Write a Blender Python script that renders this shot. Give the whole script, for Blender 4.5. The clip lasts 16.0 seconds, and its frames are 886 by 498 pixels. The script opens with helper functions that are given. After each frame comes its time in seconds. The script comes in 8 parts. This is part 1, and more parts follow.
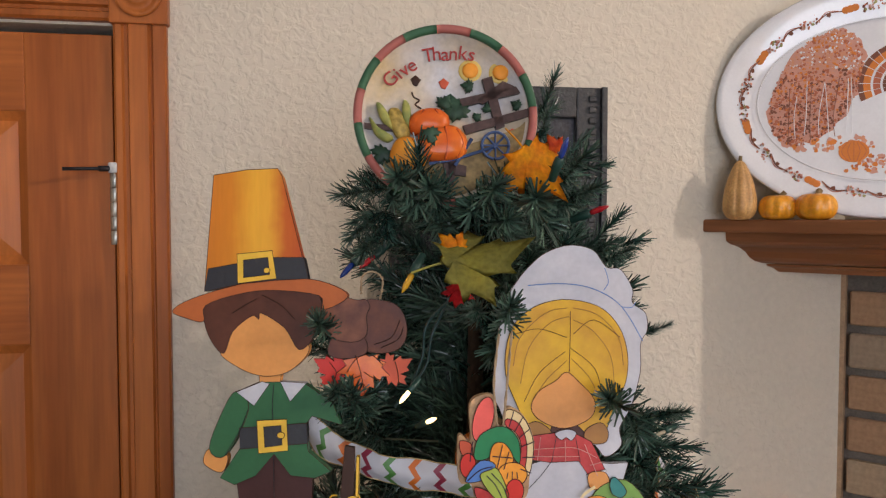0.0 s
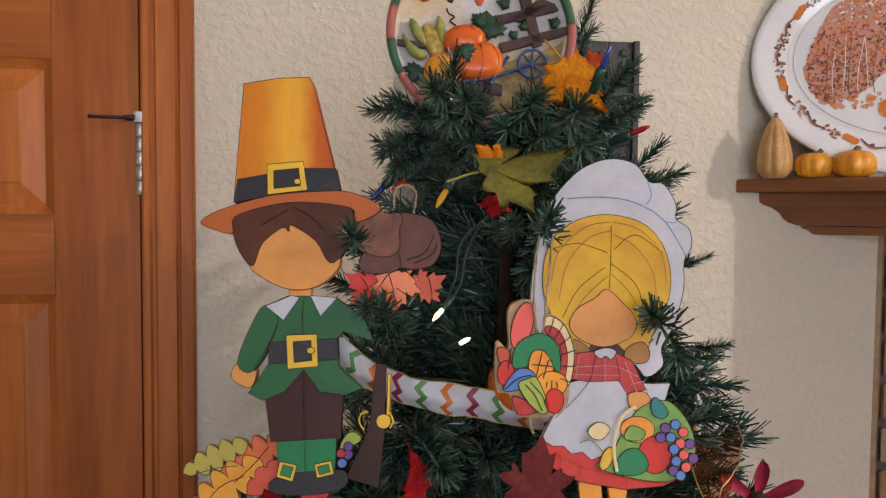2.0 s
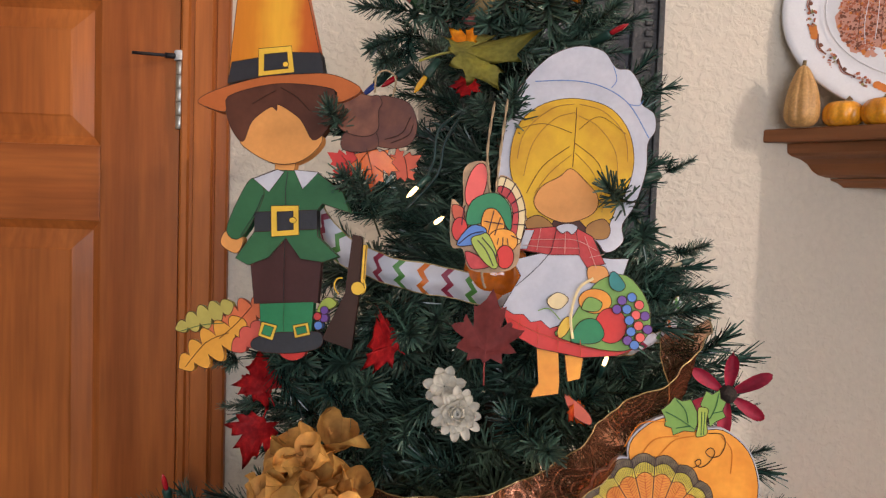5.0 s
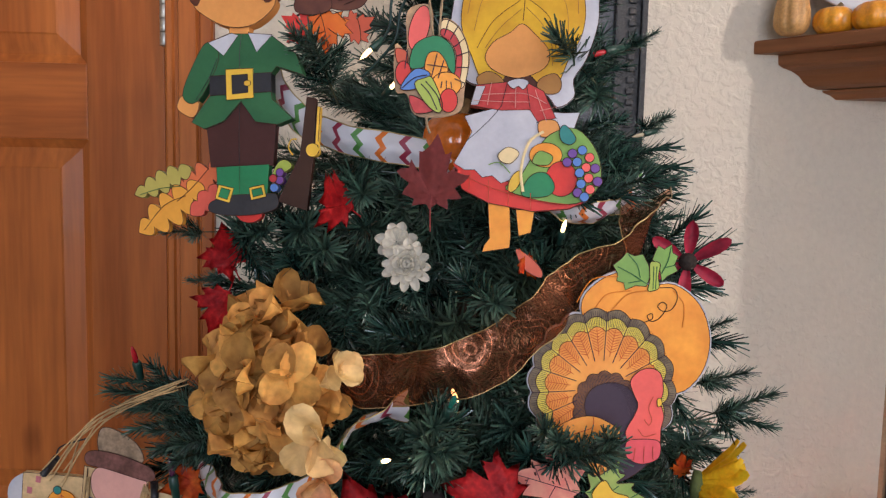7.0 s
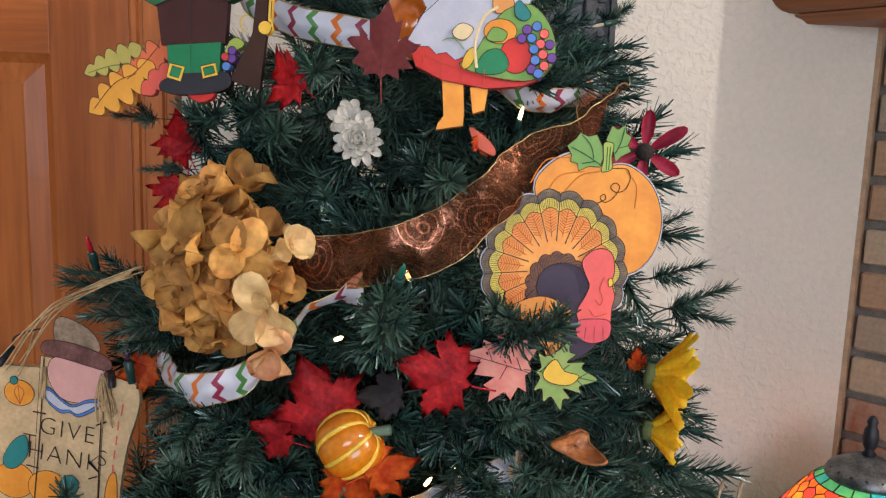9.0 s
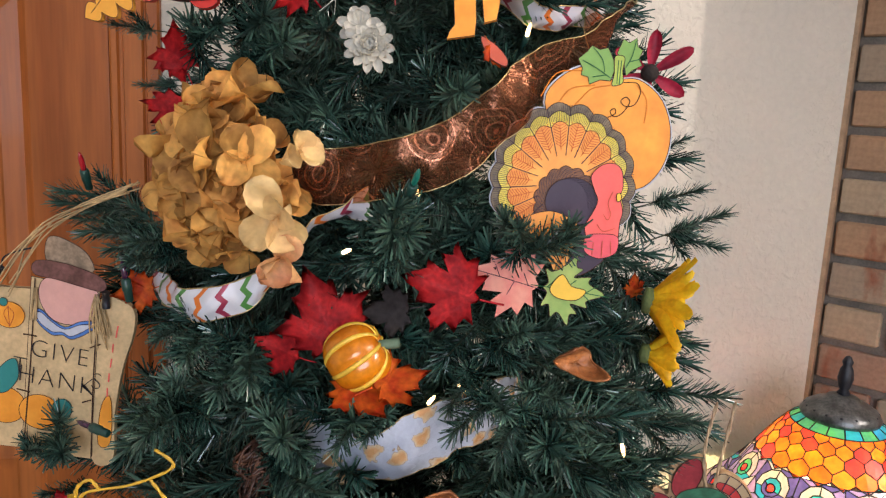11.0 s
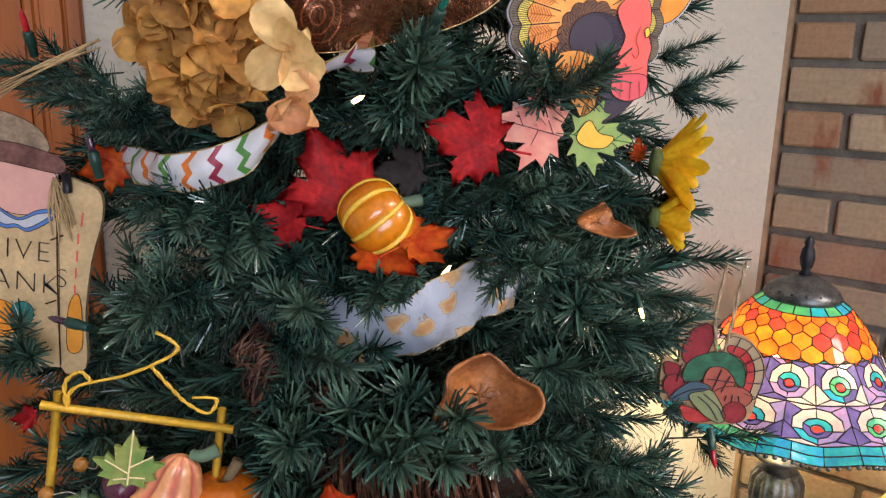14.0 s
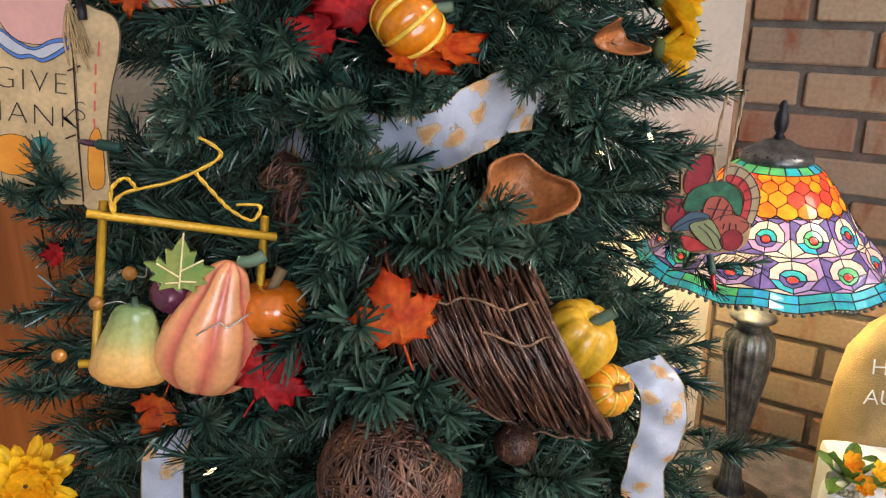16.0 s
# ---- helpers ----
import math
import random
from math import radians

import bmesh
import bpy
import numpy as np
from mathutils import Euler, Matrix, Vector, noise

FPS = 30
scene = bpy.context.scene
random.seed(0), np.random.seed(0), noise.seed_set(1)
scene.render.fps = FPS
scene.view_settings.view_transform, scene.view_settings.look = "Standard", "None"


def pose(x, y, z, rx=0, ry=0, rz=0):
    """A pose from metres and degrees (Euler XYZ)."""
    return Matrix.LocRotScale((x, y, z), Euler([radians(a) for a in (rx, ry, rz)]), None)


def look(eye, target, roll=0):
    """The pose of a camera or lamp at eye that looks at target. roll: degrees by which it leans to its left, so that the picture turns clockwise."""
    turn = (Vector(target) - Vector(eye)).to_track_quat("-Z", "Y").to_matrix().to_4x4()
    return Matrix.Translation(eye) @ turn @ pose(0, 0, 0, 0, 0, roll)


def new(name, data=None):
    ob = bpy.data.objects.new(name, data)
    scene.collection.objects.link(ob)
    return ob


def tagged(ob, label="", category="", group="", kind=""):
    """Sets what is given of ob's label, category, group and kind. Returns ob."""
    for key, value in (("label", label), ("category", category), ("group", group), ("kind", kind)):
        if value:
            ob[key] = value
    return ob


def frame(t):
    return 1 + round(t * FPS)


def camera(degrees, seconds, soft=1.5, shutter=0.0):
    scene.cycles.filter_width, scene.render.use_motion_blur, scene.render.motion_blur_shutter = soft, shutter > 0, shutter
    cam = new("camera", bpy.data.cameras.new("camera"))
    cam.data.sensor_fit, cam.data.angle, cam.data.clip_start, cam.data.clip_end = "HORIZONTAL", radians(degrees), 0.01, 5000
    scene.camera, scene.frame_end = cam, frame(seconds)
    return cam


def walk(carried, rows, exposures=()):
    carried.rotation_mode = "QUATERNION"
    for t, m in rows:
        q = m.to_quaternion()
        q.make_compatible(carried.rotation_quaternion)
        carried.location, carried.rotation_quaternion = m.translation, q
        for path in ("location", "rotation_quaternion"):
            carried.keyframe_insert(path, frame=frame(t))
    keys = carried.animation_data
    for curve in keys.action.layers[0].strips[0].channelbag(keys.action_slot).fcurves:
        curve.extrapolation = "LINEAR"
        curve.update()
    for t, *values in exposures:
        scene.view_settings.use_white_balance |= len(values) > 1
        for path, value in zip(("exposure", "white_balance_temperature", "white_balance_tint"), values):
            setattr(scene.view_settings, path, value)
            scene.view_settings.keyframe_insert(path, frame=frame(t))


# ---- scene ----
cam = camera(59.0, 16.0, 1.25)
METRES, EYE, TILT, LEAN, TURN = 0.68, 1.76, -2.5, 0.0, 0.0
ROWS = [
    (0.0, 0.0, 0.0, 0.0, 0.0, 0.0, -0.0),
    (0.5, -0.012, -0.0, -0.025, 0.44, -0.38, -0.11),
    (1.0, -0.0138, 0.0099, -0.0469, 0.82, -0.54, -0.24),
    (1.5, -0.0121, 0.022, -0.0765, 1.11, -0.53, -0.34),
    (2.0, -0.0189, 0.0295, -0.0926, 1.35, -0.36, -0.53),
    (2.5, -0.0117, 0.0221, -0.1077, 1.64, -0.18, -0.86),
    (3.0, 0.0019, 0.0052, -0.1321, 2.23, -0.05, -1.41),
    (5.5, 0.1173, -0.0174, -0.2608, 6.92, -1.07, -1.94),
    (6.0, 0.1356, -0.0113, -0.2989, 7.28, -1.7, -1.71),
    (6.5, 0.1571, -0.0156, -0.3326, 7.45, -2.38, -1.6),
    (7.0, 0.1752, -0.0175, -0.3535, 7.49, -2.99, -1.6),
    (7.5, 0.1723, -0.0217, -0.3766, 7.34, -3.6, -1.75),
    (8.0, 0.1821, -0.0305, -0.4068, 7.14, -4.3, -1.93),
    (8.5, 0.2074, -0.018, -0.4272, 6.79, -5.08, -2.06),
    (9.0, 0.2126, -0.0178, -0.4439, 6.29, -5.94, -2.11),
    (11.5, 0.1539, -0.0229, -0.5362, 3.13, -8.27, -3.05),
    (12.0, 0.1484, -0.0093, -0.5633, 2.52, -8.61, -3.14),
    (12.5, 0.1375, 0.0057, -0.5911, 1.69, -9.1, -2.91),
    (13.0, 0.1099, 0.0282, -0.6152, 0.66, -9.83, -2.39),
    (13.5, 0.0524, 0.0403, -0.6306, -0.99, -11.04, -1.5),
    (14.0, 0.043, 0.0393, -0.6318, -3.33, -11.56, -0.94),
    (14.5, 0.0207, 0.0255, -0.6674, -4.74, -12.52, -0.43),
    (15.0, -0.008, 0.0084, -0.703, -6.14, -13.8, -0.04),
    (15.5, -0.0261, 0.0037, -0.7327, -6.94, -15.17, 0.13),
    (16.0, -0.0487, -0.0079, -0.7536, -7.32, -16.58, 0.13),
]
walk(cam, [(t, pose(0, 0, EYE, TILT, LEAN, TURN) @ pose(METRES * x, METRES * y, METRES * z, 90 + pitch, roll, yaw)) for t, x, y, z, yaw, pitch, roll in ROWS],
     [(0.0, -0.34, 6500, 10), (3.0, -0.28, 6500, 11), (5.5, -0.08, 6600, 12), (7.0, -0.10, 6150, 11), (9.0, 0.07, 5950, 9), (11.5, 0.30, 6200, 9), (13.0, 0.24, 6050, 9), (16.0, 0.36, 6250, 9)])

# ---- light ----
world = bpy.data.worlds.new("world")
scene.world = world
world.use_nodes = True
world.node_tree.nodes["Background"].inputs[0].default_value = (0.75, 0.82, 1.0, 1)
world.node_tree.nodes["Background"].inputs[1].default_value = 0.6


def lamp(name, kind, m, energy, color, size=0.05, size_y=None):
    d = bpy.data.lights.new(name, kind)
    d.energy, d.color = energy, color
    if kind == "AREA":
        d.shape, d.size, d.size_y = "RECTANGLE", size, size_y
    else:
        d.shadow_soft_size = size
    ob = new(name, d)
    ob.matrix_world = m
    return ob


# a ceiling lamp off to the side of the fireplace, and a cool fill added behind the camera as an unseen window
lamp("ceiling_lamp_light", "POINT", pose(2.75, -0.57, 2.80), 142, (1.0, 0.875, 0.79), 0.022)
lamp("unseen_window_fill", "AREA", look((0.6, -2.70, 1.75), (0.2, 1.2, 1.2)), 57, (0.80, 0.865, 1.0), 1.8, 1.3)
lamp("table_lamp_light", "POINT", pose(0.63, 1.12, 0.815), 5.6, (1.0, 0.78, 0.36), 0.03)


# ---- materials ----
MATS = {}


def mat(name, color, rough=0.6, metal=0.0, vary=0.12, scale=30.0, bump=0.15, fine=250.0, stretch=(1, 1, 1), color2=None, coat=0.0, trans=0.0, island=0.0, spec=0.5):
    """A surface of one colour (or two, mixed in patches) with grain at two scales and fine relief."""
    if name in MATS:
        return MATS[name]
    m = bpy.data.materials.new(name)
    m.use_nodes = True
    nt = m.node_tree
    bsdf = nt.nodes["Principled BSDF"]
    N, L = nt.nodes.new, nt.links.new
    tc, mp = N("ShaderNodeTexCoord"), N("ShaderNodeMapping")
    mp.inputs["Scale"].default_value = stretch
    L(tc.outputs["Object"], mp.inputs[0])
    big, small = N("ShaderNodeTexNoise"), N("ShaderNodeTexNoise")
    big.inputs["Scale"].default_value, small.inputs["Scale"].default_value = scale, fine
    big.inputs["Detail"].default_value = 5
    L(mp.outputs[0], big.inputs["Vector"]), L(mp.outputs[0], small.inputs["Vector"])
    c2 = color2 or tuple(c * (1 - 2.2 * vary) for c in color)
    ramp = N("ShaderNodeValToRGB")
    ramp.color_ramp.elements[0].position, ramp.color_ramp.elements[1].position = 0.36, 0.66
    ramp.color_ramp.elements[0].color, ramp.color_ramp.elements[1].color = (*c2, 1), (*color, 1)
    L(big.outputs["Fac"], ramp.inputs[0])
    hsv = N("ShaderNodeHueSaturation")
    mr = N("ShaderNodeMapRange")
    mr.inputs["From Min"].default_value, mr.inputs["From Max"].default_value = 0.3, 0.7
    mr.inputs["To Min"].default_value, mr.inputs["To Max"].default_value = 1 - vary, 1 + vary
    L(small.outputs["Fac"], mr.inputs["Value"])
    L(ramp.outputs[0], hsv.inputs["Color"])
    if island:
        g, m2, mul = N("ShaderNodeNewGeometry"), N("ShaderNodeMapRange"), N("ShaderNodeMath")
        m2.inputs["To Min"].default_value, m2.inputs["To Max"].default_value = 1 - island, 1 + island
        L(g.outputs["Random Per Island"], m2.inputs["Value"])
        mul.operation = "MULTIPLY"
        L(m2.outputs[0], mul.inputs[0]), L(mr.outputs[0], mul.inputs[1])
        L(mul.outputs[0], hsv.inputs["Value"])
    else:
        L(mr.outputs[0], hsv.inputs["Value"])
    L(hsv.outputs[0], bsdf.inputs["Base Color"])
    r2 = N("ShaderNodeMapRange")
    r2.inputs["To Min"].default_value, r2.inputs["To Max"].default_value = max(0.03, rough - 0.12), min(1, rough + 0.12)
    L(big.outputs["Fac"], r2.inputs["Value"]), L(r2.outputs[0], bsdf.inputs["Roughness"])
    bsdf.inputs["Metallic"].default_value = metal
    bsdf.inputs["Coat Weight"].default_value = coat
    bsdf.inputs["Specular IOR Level"].default_value = spec
    if bump:
        b = N("ShaderNodeBump")
        b.inputs["Strength"].default_value, b.inputs["Distance"].default_value = bump, 0.002
        L(small.outputs["Fac"], b.inputs["Height"]), L(b.outputs[0], bsdf.inputs["Normal"])
    if trans:
        tr, mix = N("ShaderNodeBsdfTranslucent"), N("ShaderNodeMixShader")
        mix.inputs[0].default_value = trans
        L(hsv.outputs[0], tr.inputs[0])
        L(bsdf.outputs[0], mix.inputs[1]), L(tr.outputs[0], mix.inputs[2])
        L(mix.outputs[0], nt.nodes["Material Output"].inputs[0])
    MATS[name] = m
    return m


def plaster(name, color):
    """Painted plaster with a trowelled knock-down relief."""
    m = mat(name, color, 0.75, vary=0.03, scale=3, bump=0, fine=90)
    nt = m.node_tree
    N, L = nt.nodes.new, nt.links.new
    tc, n1, n2 = N("ShaderNodeTexCoord"), N("ShaderNodeTexNoise"), N("ShaderNodeTexNoise")
    n1.inputs["Scale"].default_value, n1.inputs["Detail"].default_value, n1.inputs["Distortion"].default_value = 75, 4, 0.5
    n2.inputs["Scale"].default_value = 160
    L(tc.outputs["Object"], n1.inputs["Vector"]), L(tc.outputs["Object"], n2.inputs["Vector"])
    ramp, add, b = N("ShaderNodeValToRGB"), N("ShaderNodeMath"), N("ShaderNodeBump")
    ramp.color_ramp.elements[0].position, ramp.color_ramp.elements[1].position = 0.44, 0.60
    L(n1.outputs["Fac"], ramp.inputs[0])
    add.operation = "MULTIPLY_ADD"
    add.inputs[1].default_value = 0.18
    L(n2.outputs["Fac"], add.inputs[0]), L(ramp.outputs[0], add.inputs[2])
    b.inputs["Strength"].default_value, b.inputs["Distance"].default_value = 0.5, 0.0022
    L(add.outputs[0], b.inputs["Height"]), L(b.outputs[0], nt.nodes["Principled BSDF"].inputs["Normal"])
    return m


def brick_mat():
    """Fired clay: each brick takes its own shade from tan to red brown, with darker burnt patches."""
    m = mat("brick_clay", (0.36, 0.23, 0.13), 0.85, vary=0.12, scale=14, bump=0.6, fine=120, color2=(0.24, 0.15, 0.09))
    nt = m.node_tree
    N, L = nt.nodes.new, nt.links.new
    info, ramp, mix = N("ShaderNodeObjectInfo"), N("ShaderNodeValToRGB"), N("ShaderNodeMix")
    e = ramp.color_ramp.elements
    ramp.color_ramp.interpolation = "CONSTANT"
    e[0].position, e[0].color = 0.0, (0.46, 0.35, 0.23, 1)
    e[1].position, e[1].color = 0.30, (0.36, 0.28, 0.20, 1)
    for p, c in ((0.5, (0.43, 0.25, 0.14, 1)), (0.68, (0.54, 0.42, 0.28, 1)), (0.84, (0.33, 0.20, 0.14, 1))):
        x = e.new(p)
        x.color = c
    L(info.outputs["Random"], ramp.inputs[0])
    hsv = [n for n in nt.nodes if n.bl_idname == "ShaderNodeHueSaturation"][0]
    old = [n for n in nt.nodes if n.bl_idname == "ShaderNodeValToRGB" and n != ramp][0]
    mix.data_type, mix.blend_type = "RGBA", "MIX"
    mix.inputs[0].default_value = 0.68
    L(old.outputs[0], mix.inputs[6]), L(ramp.outputs[0], mix.inputs[7]), L(mix.outputs[2], hsv.inputs["Color"])
    # burnt, streaky flashes
    tc, mp, ns, r3, mx = N("ShaderNodeTexCoord"), N("ShaderNodeMapping"), N("ShaderNodeTexNoise"), N("ShaderNodeValToRGB"), N("ShaderNodeMix")
    mp.inputs["Scale"].default_value = (14, 14, 5)
    off = N("ShaderNodeVectorMath")
    off.operation = "ADD"
    L(tc.outputs["Object"], off.inputs[0]), L(info.outputs["Location"], off.inputs[1])
    L(off.outputs[0], mp.inputs[0]), L(mp.outputs[0], ns.inputs["Vector"])
    ns.inputs["Scale"].default_value, ns.inputs["Detail"].default_value = 1.6, 6
    r3.color_ramp.elements[0].position, r3.color_ramp.elements[1].position = 0.58, 0.72
    L(ns.outputs["Fac"], r3.inputs[0])
    mx.data_type = "RGBA"
    mx.inputs[7].default_value = (0.28, 0.10, 0.05, 1)
    L(r3.outputs[0], mx.inputs[0]), L(mix.outputs[2], mx.inputs[6]), L(mx.outputs[2], hsv.inputs["Color"])
    return m


def chevron_mat(name, base, stripes, period, rows, gloss=0.35):
    """Printed satin ribbon: zigzag stripes in turn of colours, laid along the strip's own UV (u along, v across, in metres)."""
    m = bpy.data.materials.new(name)
    m.use_nodes = True
    nt = m.node_tree
    N, L = nt.nodes.new, nt.links.new
    uv, sep = N("ShaderNodeUVMap"), N("ShaderNodeSeparateXYZ")
    L(uv.outputs[0], sep.inputs[0])

    def math_node(op, a, b=None):
        n = N("ShaderNodeMath")
        n.operation = op
        for i, v in enumerate((a, b)):
            if v is None:
                continue
            if isinstance(v, (int, float)):
                n.inputs[i].default_value = v
            else:
                L(v, n.inputs[i])
        return n.outputs[0]
    zig = math_node("PINGPONG", math_node("MULTIPLY", sep.outputs[1], 1.0), rows / 2)
    u = math_node("DIVIDE", math_node("ADD", sep.outputs[0], math_node("MULTIPLY", zig, 0.9)), period)
    fr = math_node("FRACT", u)
    on = math_node("LESS_THAN", fr, 0.27)
    k = math_node("FRACT", math_node("DIVIDE", math_node("FLOOR", u), float(len(stripes))))
    ramp = N("ShaderNodeValToRGB")
    ramp.color_ramp.interpolation = "CONSTANT"
    e = ramp.color_ramp.elements
    e[0].position, e[0].color = 0, (*stripes[0], 1)
    e[1].position, e[1].color = 1 / len(stripes) - 0.02, (*stripes[1], 1)
    for i in range(2, len(stripes)):
        x = e.new(i / len(stripes) - 0.02)
        x.color = (*stripes[i], 1)
    L(k, ramp.inputs[0])
    mix = N("ShaderNodeMix")
    mix.data_type = "RGBA"
    mix.inputs[6].default_value = (*base, 1)
    L(on, mix.inputs[0]), L(ramp.outputs[0], mix.inputs[7])
    b = nt.nodes["Principled BSDF"]
    L(mix.outputs[2], b.inputs["Base Color"])
    b.inputs["Roughness"].default_value = gloss
    weave, bp = N("ShaderNodeTexNoise"), N("ShaderNodeBump")
    weave.inputs["Scale"].default_value = 700
    bp.inputs["Strength"].default_value, bp.inputs["Distance"].default_value = 0.2, 0.001
    L(weave.outputs["Fac"], bp.inputs["Height"]), L(bp.outputs[0], b.inputs["Normal"])
    MATS[name] = m
    return m


def sheer_mat(name, color, opaque):
    """Sheer metallic organza: see-through weave with woven swirls that are denser and shinier."""
    m = bpy.data.materials.new(name)
    m.use_nodes = True
    nt = m.node_tree
    N, L = nt.nodes.new, nt.links.new
    b = nt.nodes["Principled BSDF"]
    b.inputs["Base Color"].default_value = (*color, 1)
    b.inputs["Metallic"].default_value, b.inputs["Roughness"].default_value = 0.8, 0.27
    tr, mix = N("ShaderNodeBsdfTransparent"), N("ShaderNodeMixShader")
    tr.inputs[0].default_value = (0.78, 0.50, 0.36, 1)
    tc, vor, wave, ramp = N("ShaderNodeTexCoord"), N("ShaderNodeTexVoronoi"), N("ShaderNodeMath"), N("ShaderNodeMapRange")
    vor.inputs["Scale"].default_value = 22
    L(tc.outputs["Object"], vor.inputs["Vector"])
    wave.operation = "SINE"
    mul = N("ShaderNodeMath")
    mul.operation = "MULTIPLY"
    mul.inputs[1].default_value = 62
    L(vor.outputs["Distance"], mul.inputs[0]), L(mul.outputs[0], wave.inputs[0])
    ramp.inputs["From Min"].default_value, ramp.inputs["From Max"].default_value = 0.72, 0.95
    ramp.inputs["To Min"].default_value, ramp.inputs["To Max"].default_value = opaque, min(1, opaque + 0.55)
    band, thread = N("ShaderNodeMapRange"), N("ShaderNodeMath")
    band.inputs["From Min"].default_value, band.inputs["From Max"].default_value = 0.50, 0.44
    thread.operation = "MULTIPLY"
    L(vor.outputs["Distance"], band.inputs["Value"]), L(band.outputs[0], thread.inputs[0]), L(wave.outputs[0], thread.inputs[1])
    L(thread.outputs[0], ramp.inputs["Value"]), L(ramp.outputs[0], mix.inputs[0])
    ns, bp = N("ShaderNodeTexNoise"), N("ShaderNodeBump")
    ns.inputs["Scale"].default_value = 400
    bp.inputs["Strength"].default_value, bp.inputs["Distance"].default_value = 0.5, 0.001
    fold, bp2 = N("ShaderNodeTexNoise"), N("ShaderNodeBump")
    fold.inputs["Scale"].default_value, fold.inputs["Detail"].default_value = 30, 3
    bp2.inputs["Strength"].default_value, bp2.inputs["Distance"].default_value = 0.7, 0.006
    L(tc.outputs["Object"], fold.inputs["Vector"]), L(fold.outputs["Fac"], bp2.inputs["Height"]), L(bp2.outputs[0], bp.inputs["Normal"])
    L(tc.outputs["Object"], ns.inputs["Vector"]), L(ns.outputs["Fac"], bp.inputs["Height"]), L(bp.outputs[0], b.inputs["Normal"])
    L(tr.outputs[0], mix.inputs[1]), L(b.outputs[0], mix.inputs[2]), L(mix.outputs[0], nt.nodes["Material Output"].inputs[0])
    MATS[name] = m
    return m


def wood(name, dark, light, along="z", rough=0.55):
    st = {"z": (1, 1, 0.06), "x": (0.06, 1, 1), "y": (1, 0.06, 1)}[along]
    m = mat(name, light, rough, vary=0.13, scale=11, bump=0.10, fine=120, stretch=st, color2=dark, coat=0.05, spec=0.25)
    # scattered knots and broad darker cathedrals of grain
    nt = m.node_tree
    N, L = nt.nodes.new, nt.links.new
    hsv = [n for n in nt.nodes if n.bl_idname == "ShaderNodeHueSaturation"][0]
    ramp = [n for n in nt.nodes if n.bl_idname == "ShaderNodeValToRGB"][0]
    tc, mp, vo, mr, mix = N("ShaderNodeTexCoord"), N("ShaderNodeMapping"), N("ShaderNodeTexVoronoi"), N("ShaderNodeMapRange"), N("ShaderNodeMix")
    mp.inputs["Scale"].default_value = {"z": (5.5, 5.5, 3.2), "x": (3.2, 5.5, 5.5), "y": (5.5, 3.2, 5.5)}[along]
    vo.inputs["Scale"].default_value = 1.0
    L(tc.outputs["Object"], mp.inputs[0]), L(mp.outputs[0], vo.inputs["Vector"])
    mr.inputs["From Min"].default_value, mr.inputs["From Max"].default_value = 0.13, 0.03
    mr.inputs["To Min"].default_value, mr.inputs["To Max"].default_value = 0.0, 0.75
    L(vo.outputs["Distance"], mr.inputs["Value"])
    big, m2, mix2 = N("ShaderNodeTexNoise"), N("ShaderNodeMapRange"), N("ShaderNodeMix")
    big.inputs["Scale"].default_value, big.inputs["Detail"].default_value = 0.55, 3
    L(mp.outputs[0], big.inputs["Vector"])
    m2.inputs["From Min"].default_value, m2.inputs["From Max"].default_value = 0.35, 0.70
    m2.inputs["To Min"].default_value, m2.inputs["To Max"].default_value = 0.0, 0.55
    L(big.outputs["Fac"], m2.inputs["Value"])
    for k in (mix, mix2):
        k.data_type = "RGBA"
    mix2.inputs[7].default_value = (dark[0] * 0.9, dark[1] * 0.9, dark[2] * 0.9, 1)
    mix.inputs[7].default_value = (dark[0] * 0.35, dark[1] * 0.3, dark[2] * 0.3, 1)
    L(m2.outputs[0], mix2.inputs[0]), L(ramp.outputs[0], mix2.inputs[6])
    L(mr.outputs[0], mix.inputs[0]), L(mix2.outputs[2], mix.inputs[6]), L(mix.outputs[2], hsv.inputs["Color"])
    return m


def glow_mat(name, color, strength):
    m = bpy.data.materials.new(name)
    m.use_nodes = True
    b = m.node_tree.nodes["Principled BSDF"]
    b.inputs["Base Color"].default_value = (*color, 1)
    b.inputs["Emission Color"].default_value = (*color, 1)
    b.inputs["Emission Strength"].default_value = strength
    b.inputs["Roughness"].default_value = 0.15
    MATS[name] = m
    return m


CREAM = plaster("cream_plaster", (0.70, 0.63, 0.52))
OAK_V = wood("door_wood_upright", (0.31, 0.082, 0.016), (0.53, 0.165, 0.035), "z", 0.42)
OAK_H = wood("door_wood_level", (0.30, 0.078, 0.015), (0.48, 0.145, 0.030), "x", 0.42)
MANTEL = wood("mantel_wood", (0.22, 0.080, 0.030), (0.33, 0.135, 0.055), "x", 0.45)
BRICK = brick_mat()
MORTAR = mat("mortar", (0.20, 0.17, 0.14), 0.95, vary=0.15, bump=0.6)
CARPET = mat("carpet", (0.30, 0.24, 0.17), 0.95, vary=0.2, bump=0.8, fine=400)
STONE = mat("hearth_stone", (0.30, 0.26, 0.21), 0.8, vary=0.2, bump=0.4)
WHITE = mat("white_paint", (0.80, 0.79, 0.80), 0.5, vary=0.04)
NEEDLE = mat("pine_needle", (0.080, 0.142, 0.098), 0.28, vary=0.15, scale=9, bump=0, island=0.8, color2=(0.013, 0.042, 0.032), spec=0.7)
STEM = mat("branch_wire", (0.05, 0.055, 0.025), 0.8)
BARK = mat("trunk_brown", (0.06, 0.035, 0.02), 0.9, bump=0.5)
